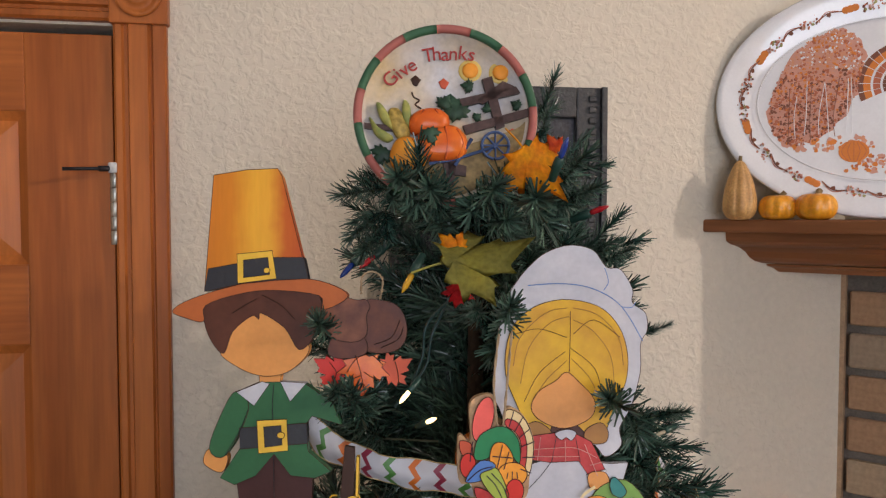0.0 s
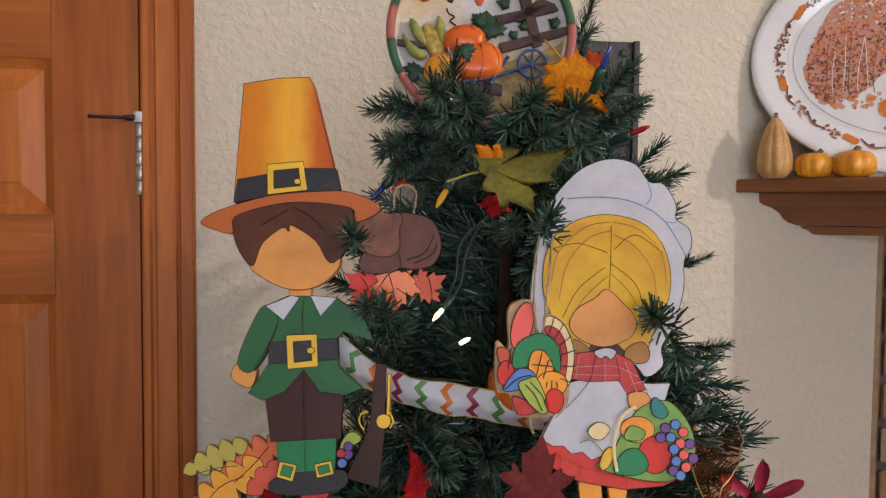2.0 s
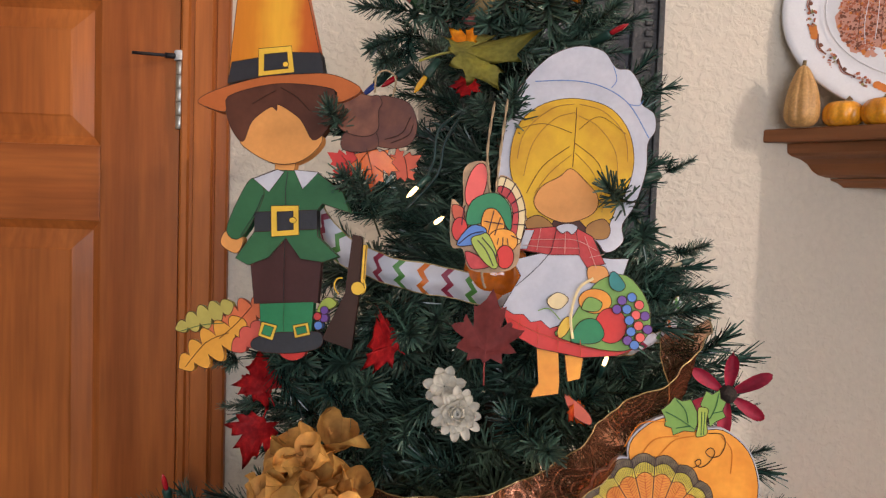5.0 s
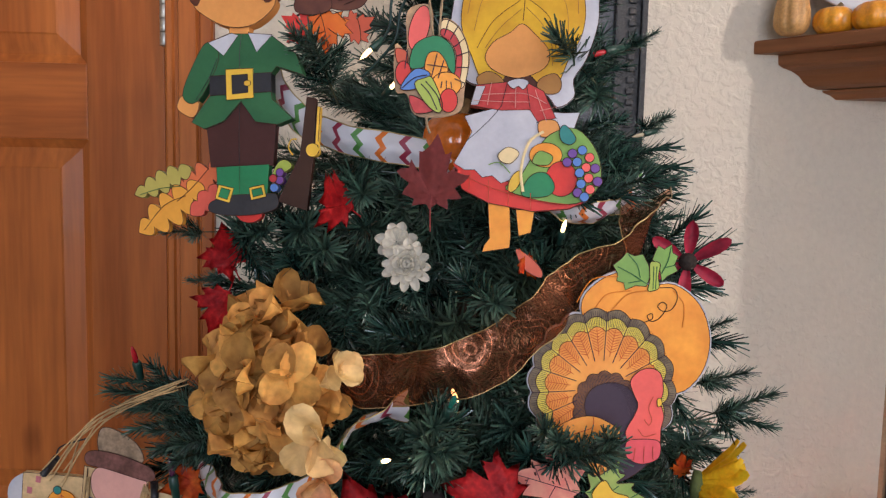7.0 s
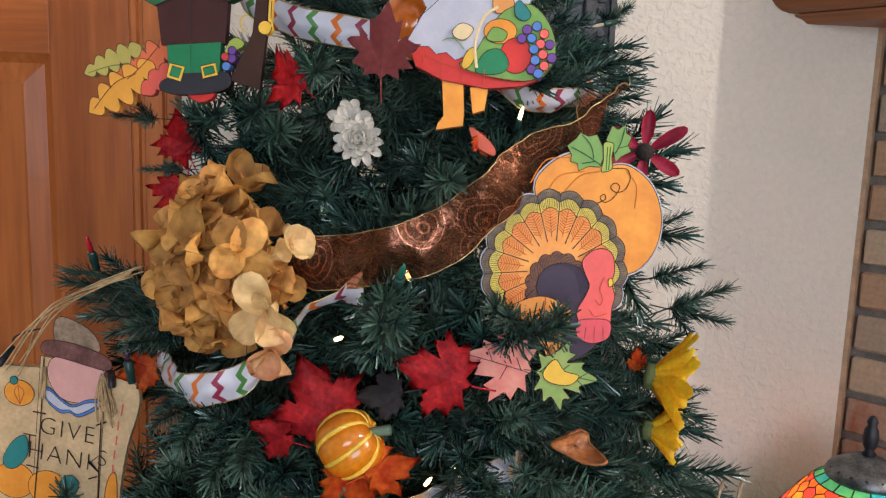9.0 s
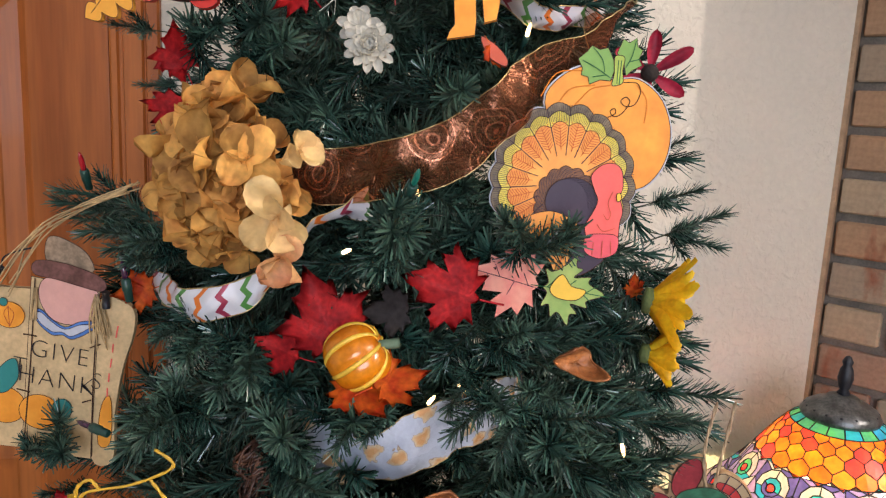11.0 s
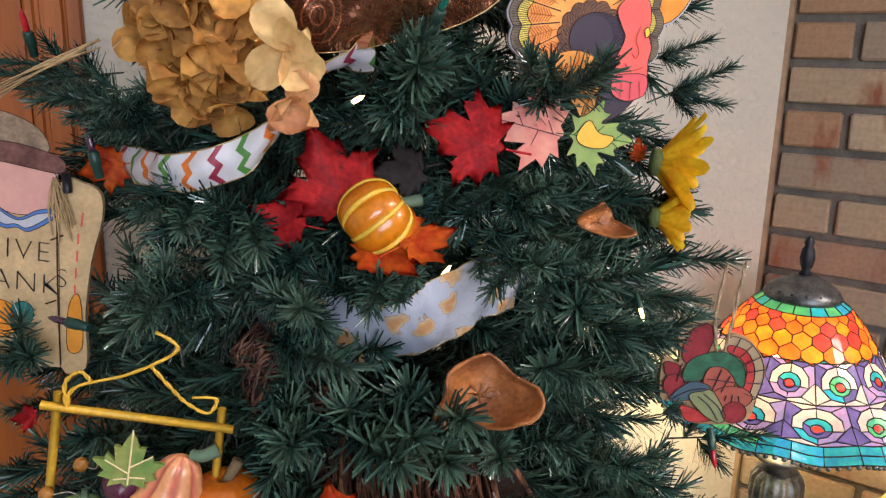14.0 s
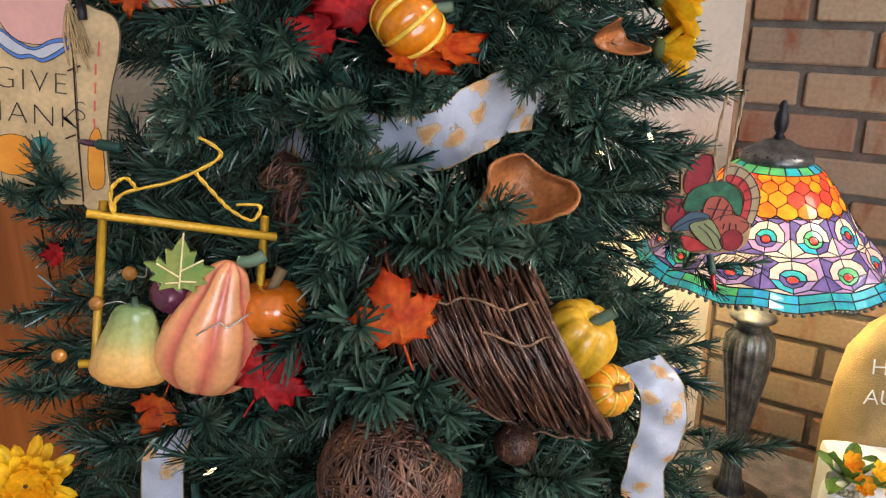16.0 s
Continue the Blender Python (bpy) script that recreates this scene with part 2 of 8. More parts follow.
BLACK = mat("black_paint", (0.012, 0.012, 0.018), 0.5)
BRASS = mat("brass", (0.55, 0.42, 0.20), 0.35, metal=0.9)
STEEL = mat("nickel", (0.55, 0.53, 0.48), 0.35, metal=0.9)
PEWTER = mat("pewter", (0.20, 0.20, 0.195), 0.38, metal=0.75, vary=0.25, scale=50)
RUBBER = mat("white_rubber", (0.75, 0.75, 0.75), 0.6)
JUTE = mat("jute_cord", (0.42, 0.30, 0.18), 0.9, bump=0.6)
GOLD = mat("gold_paint", (0.70, 0.41, 0.035), 0.42, vary=0.12)


# ---- mesh tools ----
def finish(bm, name, material, parent=None, label="", smooth=False):
    me = bpy.data.meshes.new(name)
    bm.normal_update()
    bm.to_mesh(me)
    bm.free()
    for m in (material if isinstance(material, (list, tuple)) else [material]):
        me.materials.append(m)
    if smooth:
        me.shade_smooth()
    ob = new(name, me)
    if parent:
        ob.parent = parent
    if label:
        ob["label"] = label
    return ob


def part(name, bm, material, parent, label="", smooth=False):
    return finish(bm, name, material, parent, label, smooth)


def thing(name, m, label, category, group="", kind=""):
    ob = new(name)
    ob.empty_display_size = 0.02
    ob.matrix_world = m
    return tagged(ob, label, category, group, kind)


def box(bm, x0, x1, y0, y1, z0, z1, bevel=0.0, m=None):
    r = bmesh.ops.create_cube(bm, size=1.0)
    bmesh.ops.transform(bm, matrix=Matrix.LocRotScale(((x0 + x1) / 2, (y0 + y1) / 2, (z0 + z1) / 2), None, (x1 - x0, y1 - y0, z1 - z0)), verts=r["verts"])
    vs = r["verts"]
    if bevel:
        es = list({e for v in vs for e in v.link_edges})
        o = bmesh.ops.bevel(bm, geom=es, offset=bevel, segments=2, affect="EDGES", profile=0.6)
        vs = list({v for f in o["faces"] for v in f.verts} | {v for v in vs if v.is_valid})
    if m is not None:
        bmesh.ops.transform(bm, matrix=m, verts=vs)
    return bm


def boxed(*a, **k):
    return box(bmesh.new(), *a, **k)


def spline(pts, n=6, closed=False):
    """A smooth curve through points of any dimension."""
    pts = [Vector(p) for p in pts]
    out, c = [], len(pts)
    for i in range(c if closed else c - 1):
        p0 = pts[(i - 1) % c] if closed or i > 0 else pts[0]
        p1, p2 = pts[i], pts[(i + 1) % c]
        p3 = pts[(i + 2) % c] if closed or i + 2 < c else pts[-1]
        for j in range(n):
            t = j / n
            out.append(0.5 * (2 * p1 + (p2 - p0) * t + (2 * p0 - 5 * p1 + 4 * p2 - p3) * t * t + (3 * p1 - p0 - 3 * p2 + p3) * t ** 3))
    if not closed:
        out.append(pts[-1])
    return out


def slab(bm, pts, z0, z1, slot=0):
    """A flat outline (x, y) given thickness from z0 to z1."""
    a = [bm.verts.new((p[0], p[1], z0)) for p in pts]
    b = [bm.verts.new((p[0], p[1], z1)) for p in pts]
    area = sum(pts[i - 1][0] * pts[i][1] - pts[i][0] * pts[i - 1][1] for i in range(len(pts)))
    if area < 0:
        a.reverse(), b.reverse()
    faces = [bm.faces.new(b), bm.faces.new(a[::-1])]
    for i in range(len(a)):
        faces.append(bm.faces.new((a[i - 1], a[i], b[i], b[i - 1])))
    for f in faces:
        f.material_index = slot
    return bm


def stroke(bm, pts, width, z, slot=0, thick=0.0003):
    """A painted line: a thin raised strip along 2D points."""
    pts = [Vector(p).to_2d() for p in pts]
    prev = None
    for i, p in enumerate(pts):
        d = pts[min(i + 1, len(pts) - 1)] - pts[max(i - 1, 0)]
        if d.length < 1e-9:
            continue
        s = Vector((-d.y, d.x)).normalized() * width / 2
        row = [bm.verts.new((*(p + s), z)), bm.verts.new((*p, z + thick)), bm.verts.new((*(p - s), z))]
        if prev:
            for k in range(2):
                f = bm.faces.new((prev[k], prev[k + 1], row[k + 1], row[k]))
                f.material_index = slot
        prev = row
    return bm


def tube(bm, pts, r, sides=6, slot=0, taper=None):
    """A round wire, cord or twig along 3D points."""
    pts = [Vector(p) for p in pts]
    prev, up = None, Vector((0.13, 0.31, 0.94))
    for i, p in enumerate(pts):
        d = (pts[min(i + 1, len(pts) - 1)] - pts[max(i - 1, 0)])
        if d.length < 1e-9:
            continue
        d.normalize()
        a = d.cross(up)
        if a.length < 1e-3:
            a = d.cross(Vector((1, 0, 0)))
        a.normalize()
        b = d.cross(a)
        up = b if b.dot(up) > 0 else -b
        rr = r if taper is None else r + (taper - r) * i / (len(pts) - 1)
        row = [bm.verts.new(p + (a * math.cos(2 * math.pi * k / sides) + b * math.sin(2 * math.pi * k / sides)) * rr) for k in range(sides)]
        if prev:
            for k in range(sides):
                f = bm.faces.new((prev[k - 1], prev[k], row[k], row[k - 1]))
                f.material_index, f.smooth = slot, True
        else:
            bm.faces.new(row).material_index = slot
        prev = row
    if prev:
        bm.faces.new(prev[::-1]).material_index = slot
    return bm


def lathe(bm, profile, n=32, ribs=0, depth=0.0, m=None, slot=0, squash=1.0):
    """Profile of (r, z) turned round z; ribs: soft lobes as on a pumpkin."""
    rows = []
    for r, z in profile:
        row = []
        for i in range(n):
            a = 2 * math.pi * i / n
            k = 1 - depth * (1 - abs(math.sin(ribs * a / 2))) ** 1.6 if ribs else 1
            p = Vector((r * k * math.cos(a), r * k * math.sin(a) * squash, z))
            row.append(bm.verts.new(m @ p if m is not None else p))
        rows.append(row)
    for a, b in zip(rows, rows[1:]):
        for i in range(n):
            f = bm.faces.new((a[i - 1], a[i], b[i], b[i - 1]))
            f.smooth, f.material_index = True, slot
    for row, rev in ((rows[0], True), (rows[-1], False)):
        if max((v.co - row[0].co).length for v in row) > 1e-6:
            bm.faces.new(row[::-1] if rev else row).material_index = slot
    return bm


def writing(name, body, size, m, material, parent, depth=0.0004, thin=0.0, gap=1.0):
    cu = bpy.data.curves.new(name, "FONT")
    cu.body, cu.size, cu.extrude, cu.align_x, cu.align_y = body, size, depth, "CENTER", "CENTER"
    cu.offset, cu.space_character = -thin, gap
    tmp = new("tmp", cu)
    me = bpy.data.meshes.new_from_object(tmp)
    bpy.data.objects.remove(tmp)
    me.materials.clear()
    me.materials.append(material)
    ob = new(name, me)
    ob.parent = parent
    ob.matrix_local = m
    return ob


def draw(ox, oy, k, turn=0.0):
    """Maps a drawing (x right, y down) into metres about its own origin."""
    c, s = math.cos(radians(turn)), math.sin(radians(turn))

    def f(*pts):
        out = []
        for x, y in pts:
            u, v = (x - ox) * k, (oy - y) * k
            out.append((u * c - v * s, u * s + v * c))
        return out
    return f


def oval(cx, cy, rx, ry, n=24, turn=0.0):
    c, s = math.cos(radians(turn)), math.sin(radians(turn))
    return [(cx + rx * math.cos(2 * math.pi * i / n) * c - ry * math.sin(2 * math.pi * i / n) * s,
             cy + rx * math.cos(2 * math.pi * i / n) * s + ry * math.sin(2 * math.pi * i / n) * c) for i in range(n)]


# ---- room ----
WALL_TURN = 9.93
WALL = pose(0, 1.2836, 0, 0, 0, WALL_TURN)      # local x along the wall with the door, local y into it
HEARTH = pose(0.7235, 1.410, 0, 0, 0, -40.0)    # local x along the brick face, local y into it
CEIL = 3.0


def wall_box(name, p, q, z0, z1, thick=0.12, label=""):
    p, q = Vector(p), Vector(q)
    d = q - p
    ob = finish(boxed(0, d.length, 0, thick, z0, z1), name, CREAM)
    ob.matrix_world = pose(p.x, p.y, 0, 0, 0, math.degrees(math.atan2(d.y, d.x)))
    return tagged(ob, label or "cream painted textured plaster wall", "wall", kind="structure")


DOOR_R, DOOR_L, DOOR_T = -0.5065, -1.3165, 2.035
bm = bmesh.new()
box(bm, DOOR_R + 0.012, 0.7345, 0, 0.12, 0, CEIL)
box(bm, DOOR_L - 0.012, DOOR_R + 0.012, 0, 0.12, DOOR_T + 0.01, CEIL)
box(bm, -2.2, DOOR_L - 0.012, 0, 0.12, 0, CEIL)
wn = finish(bm, "wall_north", CREAM)
wn.matrix_world = WALL
tagged(wn, "cream knock-down textured plaster wall behind the tree", "wall", kind="structure")
FL = bmesh.new()
box(FL, -3.4, 4.0, -3.4, 2.2, -0.1, 0)
tagged(finish(FL, "floor", CARPET), "beige carpeted floor", "floor", kind="structure")
tagged(finish(boxed(-3.4, 4.0, -3.4, 2.2, CEIL, CEIL + 0.1), "ceiling", WHITE), "white painted ceiling", "ceiling", kind="structure")
hb = HEARTH @ Vector((1.5, 0, 0))
wall_box("wall_east_return", (hb.x, hb.y), (3.4, hb.y), 0, CEIL)
wall_box("wall_east", (3.4, hb.y + 0.12), (3.4, -2.8), 0, CEIL)
wl = WALL @ Vector((-2.2, 0, 0))
wall_box("wall_west", (wl.x, -2.8), (wl.x, wl.y + 0.1), 0, CEIL)
# unseen wall behind the camera, with an opening added for the fill light
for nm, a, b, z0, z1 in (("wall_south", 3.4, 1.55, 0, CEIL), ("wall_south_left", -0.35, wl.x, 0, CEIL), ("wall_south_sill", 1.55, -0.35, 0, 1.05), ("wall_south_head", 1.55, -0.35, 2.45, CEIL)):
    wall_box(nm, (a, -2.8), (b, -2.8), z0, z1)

# door in its casing
door = thing("door_1", WALL, "warm brown stained pine six-panel door, closed", "door", kind="structure")
W = DOOR_R - DOOR_L
st, mid = 0.127, 0.11
pw = (W - 2 * st - mid) / 2
rows = ((0.25, 0.83), (0.96, 1.563), (1.685, 1.915))
dy0, dy1 = 0.004, 0.040


def rail(name, x0, x1, z0, z1, m):
    part(name, boxed(x0, x1, dy0, dy1, z0, z1, 0.002), m, door)


g = 0.003
rail("stile", DOOR_R - st, DOOR_R - g, 0.012, DOOR_T - g, OAK_V)
rail("stile", DOOR_L + g, DOOR_L + st, 0.012, DOOR_T - g, OAK_V)
for z0, z1 in ((0.012, 0.25), (0.83, 0.96), (1.563, 1.685), (1.915, DOOR_T - g)):
    rail("rail", DOOR_L + st, DOOR_R - st, z0, z1, OAK_H)
for z0, z1 in rows:
    rail("mullion", DOOR_L + st + pw, DOOR_L + st + pw + mid, z0, z1, OAK_V)
    for x0 in (DOOR_L + st, DOOR_L + st + pw + mid):
        bm = bmesh.new()
        x1, ins = x0 + pw, 0.045
        # recessed field, sloping up to a raised middle
        ring = lambda d, y: [bm.verts.new(c) for c in ((x0 + d, y, z0 + d), (x1 - d, y, z0 + d), (x1 - d, y, z1 - d), (x0 + d, y, z1 - d))]
        R = [ring(0, dy1), ring(0, 0.006), ring(0.010, 0.013), ring(0.014, 0.016), ring(ins, 0.008), ring(ins + 0.003, 0.006)]
        for a, b in zip(R, R[1:]):
            for i in range(4):
                bm.faces.new((a[i - 1], a[i], b[i], b[i - 1]))
        bm.faces.new(R[-1])
        bmesh.ops.recalc_face_normals(bm, faces=bm.faces[:])
        part("panel", bm, OAK_V, door)
part("lever_handle", tube(tube(bmesh.new(), [(DOOR_L + 0.06, -0.05, 1.0), (DOOR_L + 0.06, 0.0, 1.0)], 0.012, 10), [(DOOR_L + 0.06, -0.05, 1.0), (DOOR_L + 0.17, -0.05, 1.0)], 0.009, 10), BRASS, door)
cw = 0.0765


def casing_profile(bm, z0, z1, x0, flip):
    """Fluted casing board along z between z0 and z1."""
    prof = [(0, 0), (0, -0.013), (0.004, -0.017), (0.012, -0.017), (0.015, -0.012), (0.020, -0.012), (0.023, -0.018), (0.050, -0.018), (0.053, -0.012), (0.0545, -0.012), (0.0575, -0.016), (0.0735, -0.016), (cw, -0.012), (cw, 0)]
    a = [bm.verts.new((x0 + flip * x, y, z0)) for x, y in prof]
    b = [bm.verts.new((x0 + flip * x, y, z1)) for x, y in prof]
    for i in range(len(prof) - 1):
        bm.faces.new((a[i], a[i + 1], b[i + 1], b[i]))
    bm.faces.new(a), bm.faces.new(b)
    bmesh.ops.recalc_face_normals(bm, faces=bm.faces[:])
    return bm


trim = thing("trim", WALL, "brown stained fluted door casing with corner rosettes", "door casing", kind="structure")
part("casing_side", casing_profile(bmesh.new(), 0, DOOR_T + 0.012, DOOR_R + 0.003, 1), OAK_V, trim)
part("casing_side", casing_profile(bmesh.new(), 0, DOOR_T + 0.012, DOOR_L - 0.003, -1), OAK_V, trim)
top = part("casing_head", casing_profile(bmesh.new(), 0, W + 0.006, 0, 1), OAK_H, trim)
top.matrix_local = pose(DOOR_L - 0.003, 0, DOOR_T + 0.014) @ Matrix(((0, 0, 1, 0), (0, 1, 0, 0), (1, 0, 0, 0), (0, 0, 0, 1)))
for cx in (DOOR_R + 0.003 + cw / 2, DOOR_L - 0.003 - cw / 2):
    bm = boxed(cx - 0.042, cx + 0.042, -0.024, 0, DOOR_T + 0.010, DOOR_T + 0.096, 0.003)
    lathe(bm, [(0.034, 0), (0.034, 0.004), (0.029, 0.006), (0.025, 0.002), (0.020, 0.001), (0.016, 0.006), (0.010, 0.008), (0.006, 0.003), (0.0, 0.005)], 32, m=pose(cx, -0.024, DOOR_T + 0.053, 90))
    part("rosette", bm, OAK_V, trim)
part("jamb", boxed(DOOR_R, DOOR_R + 0.012, 0.002, 0.12, 0, DOOR_T + 0.01), OAK_V, trim)
part("jamb", boxed(DOOR_L - 0.012, DOOR_L, 0.002, 0.12, 0, DOOR_T + 0.01), OAK_V, trim)
# black slab added behind the door so the gaps round it read dark
part("jamb", boxed(DOOR_L - 0.012, DOOR_R + 0.012, 0.042, 0.12, 0, DOOR_T), BLACK, trim)

hx = DOOR_R + 0.001
hinge = thing("door_hinge", WALL @ pose(hx, -0.008, 1.775), "satin nickel butt hinge with a white-tipped pin door stop", "hinge")
for i in range(5):
    part("knuckle", lathe(bmesh.new(), [(0.0068, -0.06 + i * 0.0215), (0.0072, -0.0595 + i * 0.0215), (0.0072, -0.0395 + i * 0.0215), (0.0068, -0.039 + i * 0.0215)], 14), STEEL, hinge)
part("leaf", boxed(-0.004, 0.003, 0.004, 0.012, -0.06, 0.048), STEEL, hinge)
part("stop_collar", lathe(bmesh.new(), [(0.009, 0.048), (0.0095, 0.05), (0.0095, 0.062), (0.008, 0.064)], 16), RUBBER, hinge, "white rubber collar")
part("stop_rod", tube(tube(bmesh.new(), [(0, 0, 0.055), (-0.020, -0.012, 0.054)], 0.0045, 8), [(-0.018, -0.011, 0.054), (-0.064, -0.036, 0.052)], 0.0028, 8), BLACK, hinge, "black threaded stop rod")

# fireplace: chimney breast, bricks, mantel, hearth
breast = finish(boxed(0, 1.5, 0.012, 0.5, 0.0, 1.70), "wall_hearth", MORTAR)
breast.matrix_world = HEARTH
tagged(breast, "corner fireplace wall of tan and red bricks in running bond", "brick wall", kind="structure")
up = finish(boxed(-0.05, 1.5, 0.012, 0.5, 1.70, CEIL), "wall_hearth_upper", CREAM)
up.matrix_world = HEARTH
tagged(up, "cream plaster chimney breast above the mantel", "wall", kind="structure")
strip = finish(boxed(-0.004, 0.004, -0.004, 0.012, 0.30, 1.662, 0.001), "trim_brick_edge", mat("pale_trim_wood", (0.52, 0.34, 0.20), 0.6, vary=0.12))
strip.matrix_world = HEARTH
tagged(strip, "narrow brown wood strip where wall meets brick", "trim", kind="structure")
slabtop = finish(boxed(-0.12, 1.5, -0.52, 0.006, 0.0, 0.30, 0.006), "hearth_ledge", STONE)
slabtop.matrix_world = HEARTH
tagged(slabtop, "raised stone hearth ledge before the fireplace", "hearth", kind="structure")

mantel = thing("mantel_shelf", HEARTH, "brown stained wooden mantel shelf with stepped crown moulding", "mantel")
prof = [(0.0, 0.0), (0.209, 0.0), (0.211, -0.003), (0.211, -0.020), (0.209, -0.022), (0.179, -0.022), (0.178, -0.038), (0.172, -0.043), (0.160, -0.048), (0.150, -0.056), (0.144, -0.066), (0.136, -0.073), (0.125, -0.077), (0.119, -0.078), (0.117, -0.082), (0.108, -0.086), (0.100, -0.093), (0.0, -0.094)]
wn_dir = Vector((math.cos(radians(WALL_TURN + 40)), math.sin(radians(WALL_TURN + 40))))


def mantel_piece(name, prof):
    bm = bmesh.new()
    a, b = [], []
    for d, z in prof:
        # the end is cut to the line of the plaster wall
        x = -d * wn_dir.x / wn_dir.y
        a.append(bm.verts.new((x + 0.001, -d, 1.752 + z)))
        b.append(bm.verts.new((1.46 + 0.1 * d, -d, 1.752 + z)))
    for i in range(len(prof)):
        bm.faces.new((a[i - 1], a[i], b[i], b[i - 1]))
    bm.faces.new(a), bm.faces.new(b)
    bmesh.ops.recalc_face_normals(bm, faces=bm.faces[:])
    part(name, bm, MANTEL, mantel)


mantel_piece("shelf", prof[:5] + [(0.0, -0.022)])
mantel_piece("crown_moulding", [(0.0, -0.0225), (0.179, -0.0225)] + prof[6:13] + [(0.0, -0.077)])
mantel_piece("lower_moulding", [(0.0, -0.0775), (0.119, -0.0785)] + prof[14:])

# picture frame on the wall
pf = thing("picture_frame", WALL @ pose(0.090, -0.001, 1.765), "dark carved picture frame hanging on the plaster wall", "picture frame")
DARKF = mat("ebony_frame", (0.035, 0.033, 0.035), 0.45, vary=0.3, scale=90, bump=0.6, fine=220)
fw, fh = 0.180, 0.205
for nm, x0, x1, z0, z1 in (("frame_side", -fw, -fw + 0.05, -fh, fh), ("frame_side", fw - 0.05, fw, -fh, fh), ("frame_rail", -fw + 0.05, fw - 0.05, fh - 0.05, fh), ("frame_rail", -fw + 0.05, fw - 0.05, -fh, -fh + 0.05)):
    bm = boxed(x0, x1, -0.022, 0, z0, z1, 0.003)
    if x1 - x0 < z1 - z0:
        s = 1 if x0 > 0 else -1
        xo = x1 if s > 0 else x0
        box(bm, min(xo, xo - s * 0.010), max(xo, xo - s * 0.010), -0.032, -0.022, z0, z1, 0.002)
        for k in range(22):
            box(bm, xo - s * 0.024 - 0.006, xo - s * 0.024 + 0.006, -0.027, -0.022, z0 + 0.006 + k * (z1 - z0 - 0.012) / 22, z0 + 0.002 + (k + 0.8) * (z1 - z0 - 0.012) / 22, 0.002)
    part(nm, bm, DARKF, pf)
part("picture", boxed(-fw + 0.04, fw - 0.04, -0.006, -0.001, -fh + 0.04, fh - 0.04), mat("dark_print", (0.10, 0.10, 0.12), 0.25, vary=0.4, scale=14, color2=(0.03, 0.03, 0.04)), pf)

# bricks
def brick_mesh(w, h, d, seed):
    rnd = random.Random(seed)
    bm = boxed(0, w, 0, d, 0, h)
    bmesh.ops.bevel(bm, geom=bm.edges[:], offset=0.0035, segments=1, affect="EDGES")
    for v in bm.verts:
        v.co += Vector([rnd.uniform(-1, 1) * 0.0012 for _ in range(3)])
    me = bpy.data.meshes.new("brick")
    bm.to_mesh(me)
    bm.free()
    me.materials.append(BRICK)
    return me


full = [brick_mesh(0.203, 0.062, 0.03, s) for s in range(4)]
half = [brick_mesh(0.0945, 0.062, 0.03, s + 9) for s in range(3)]

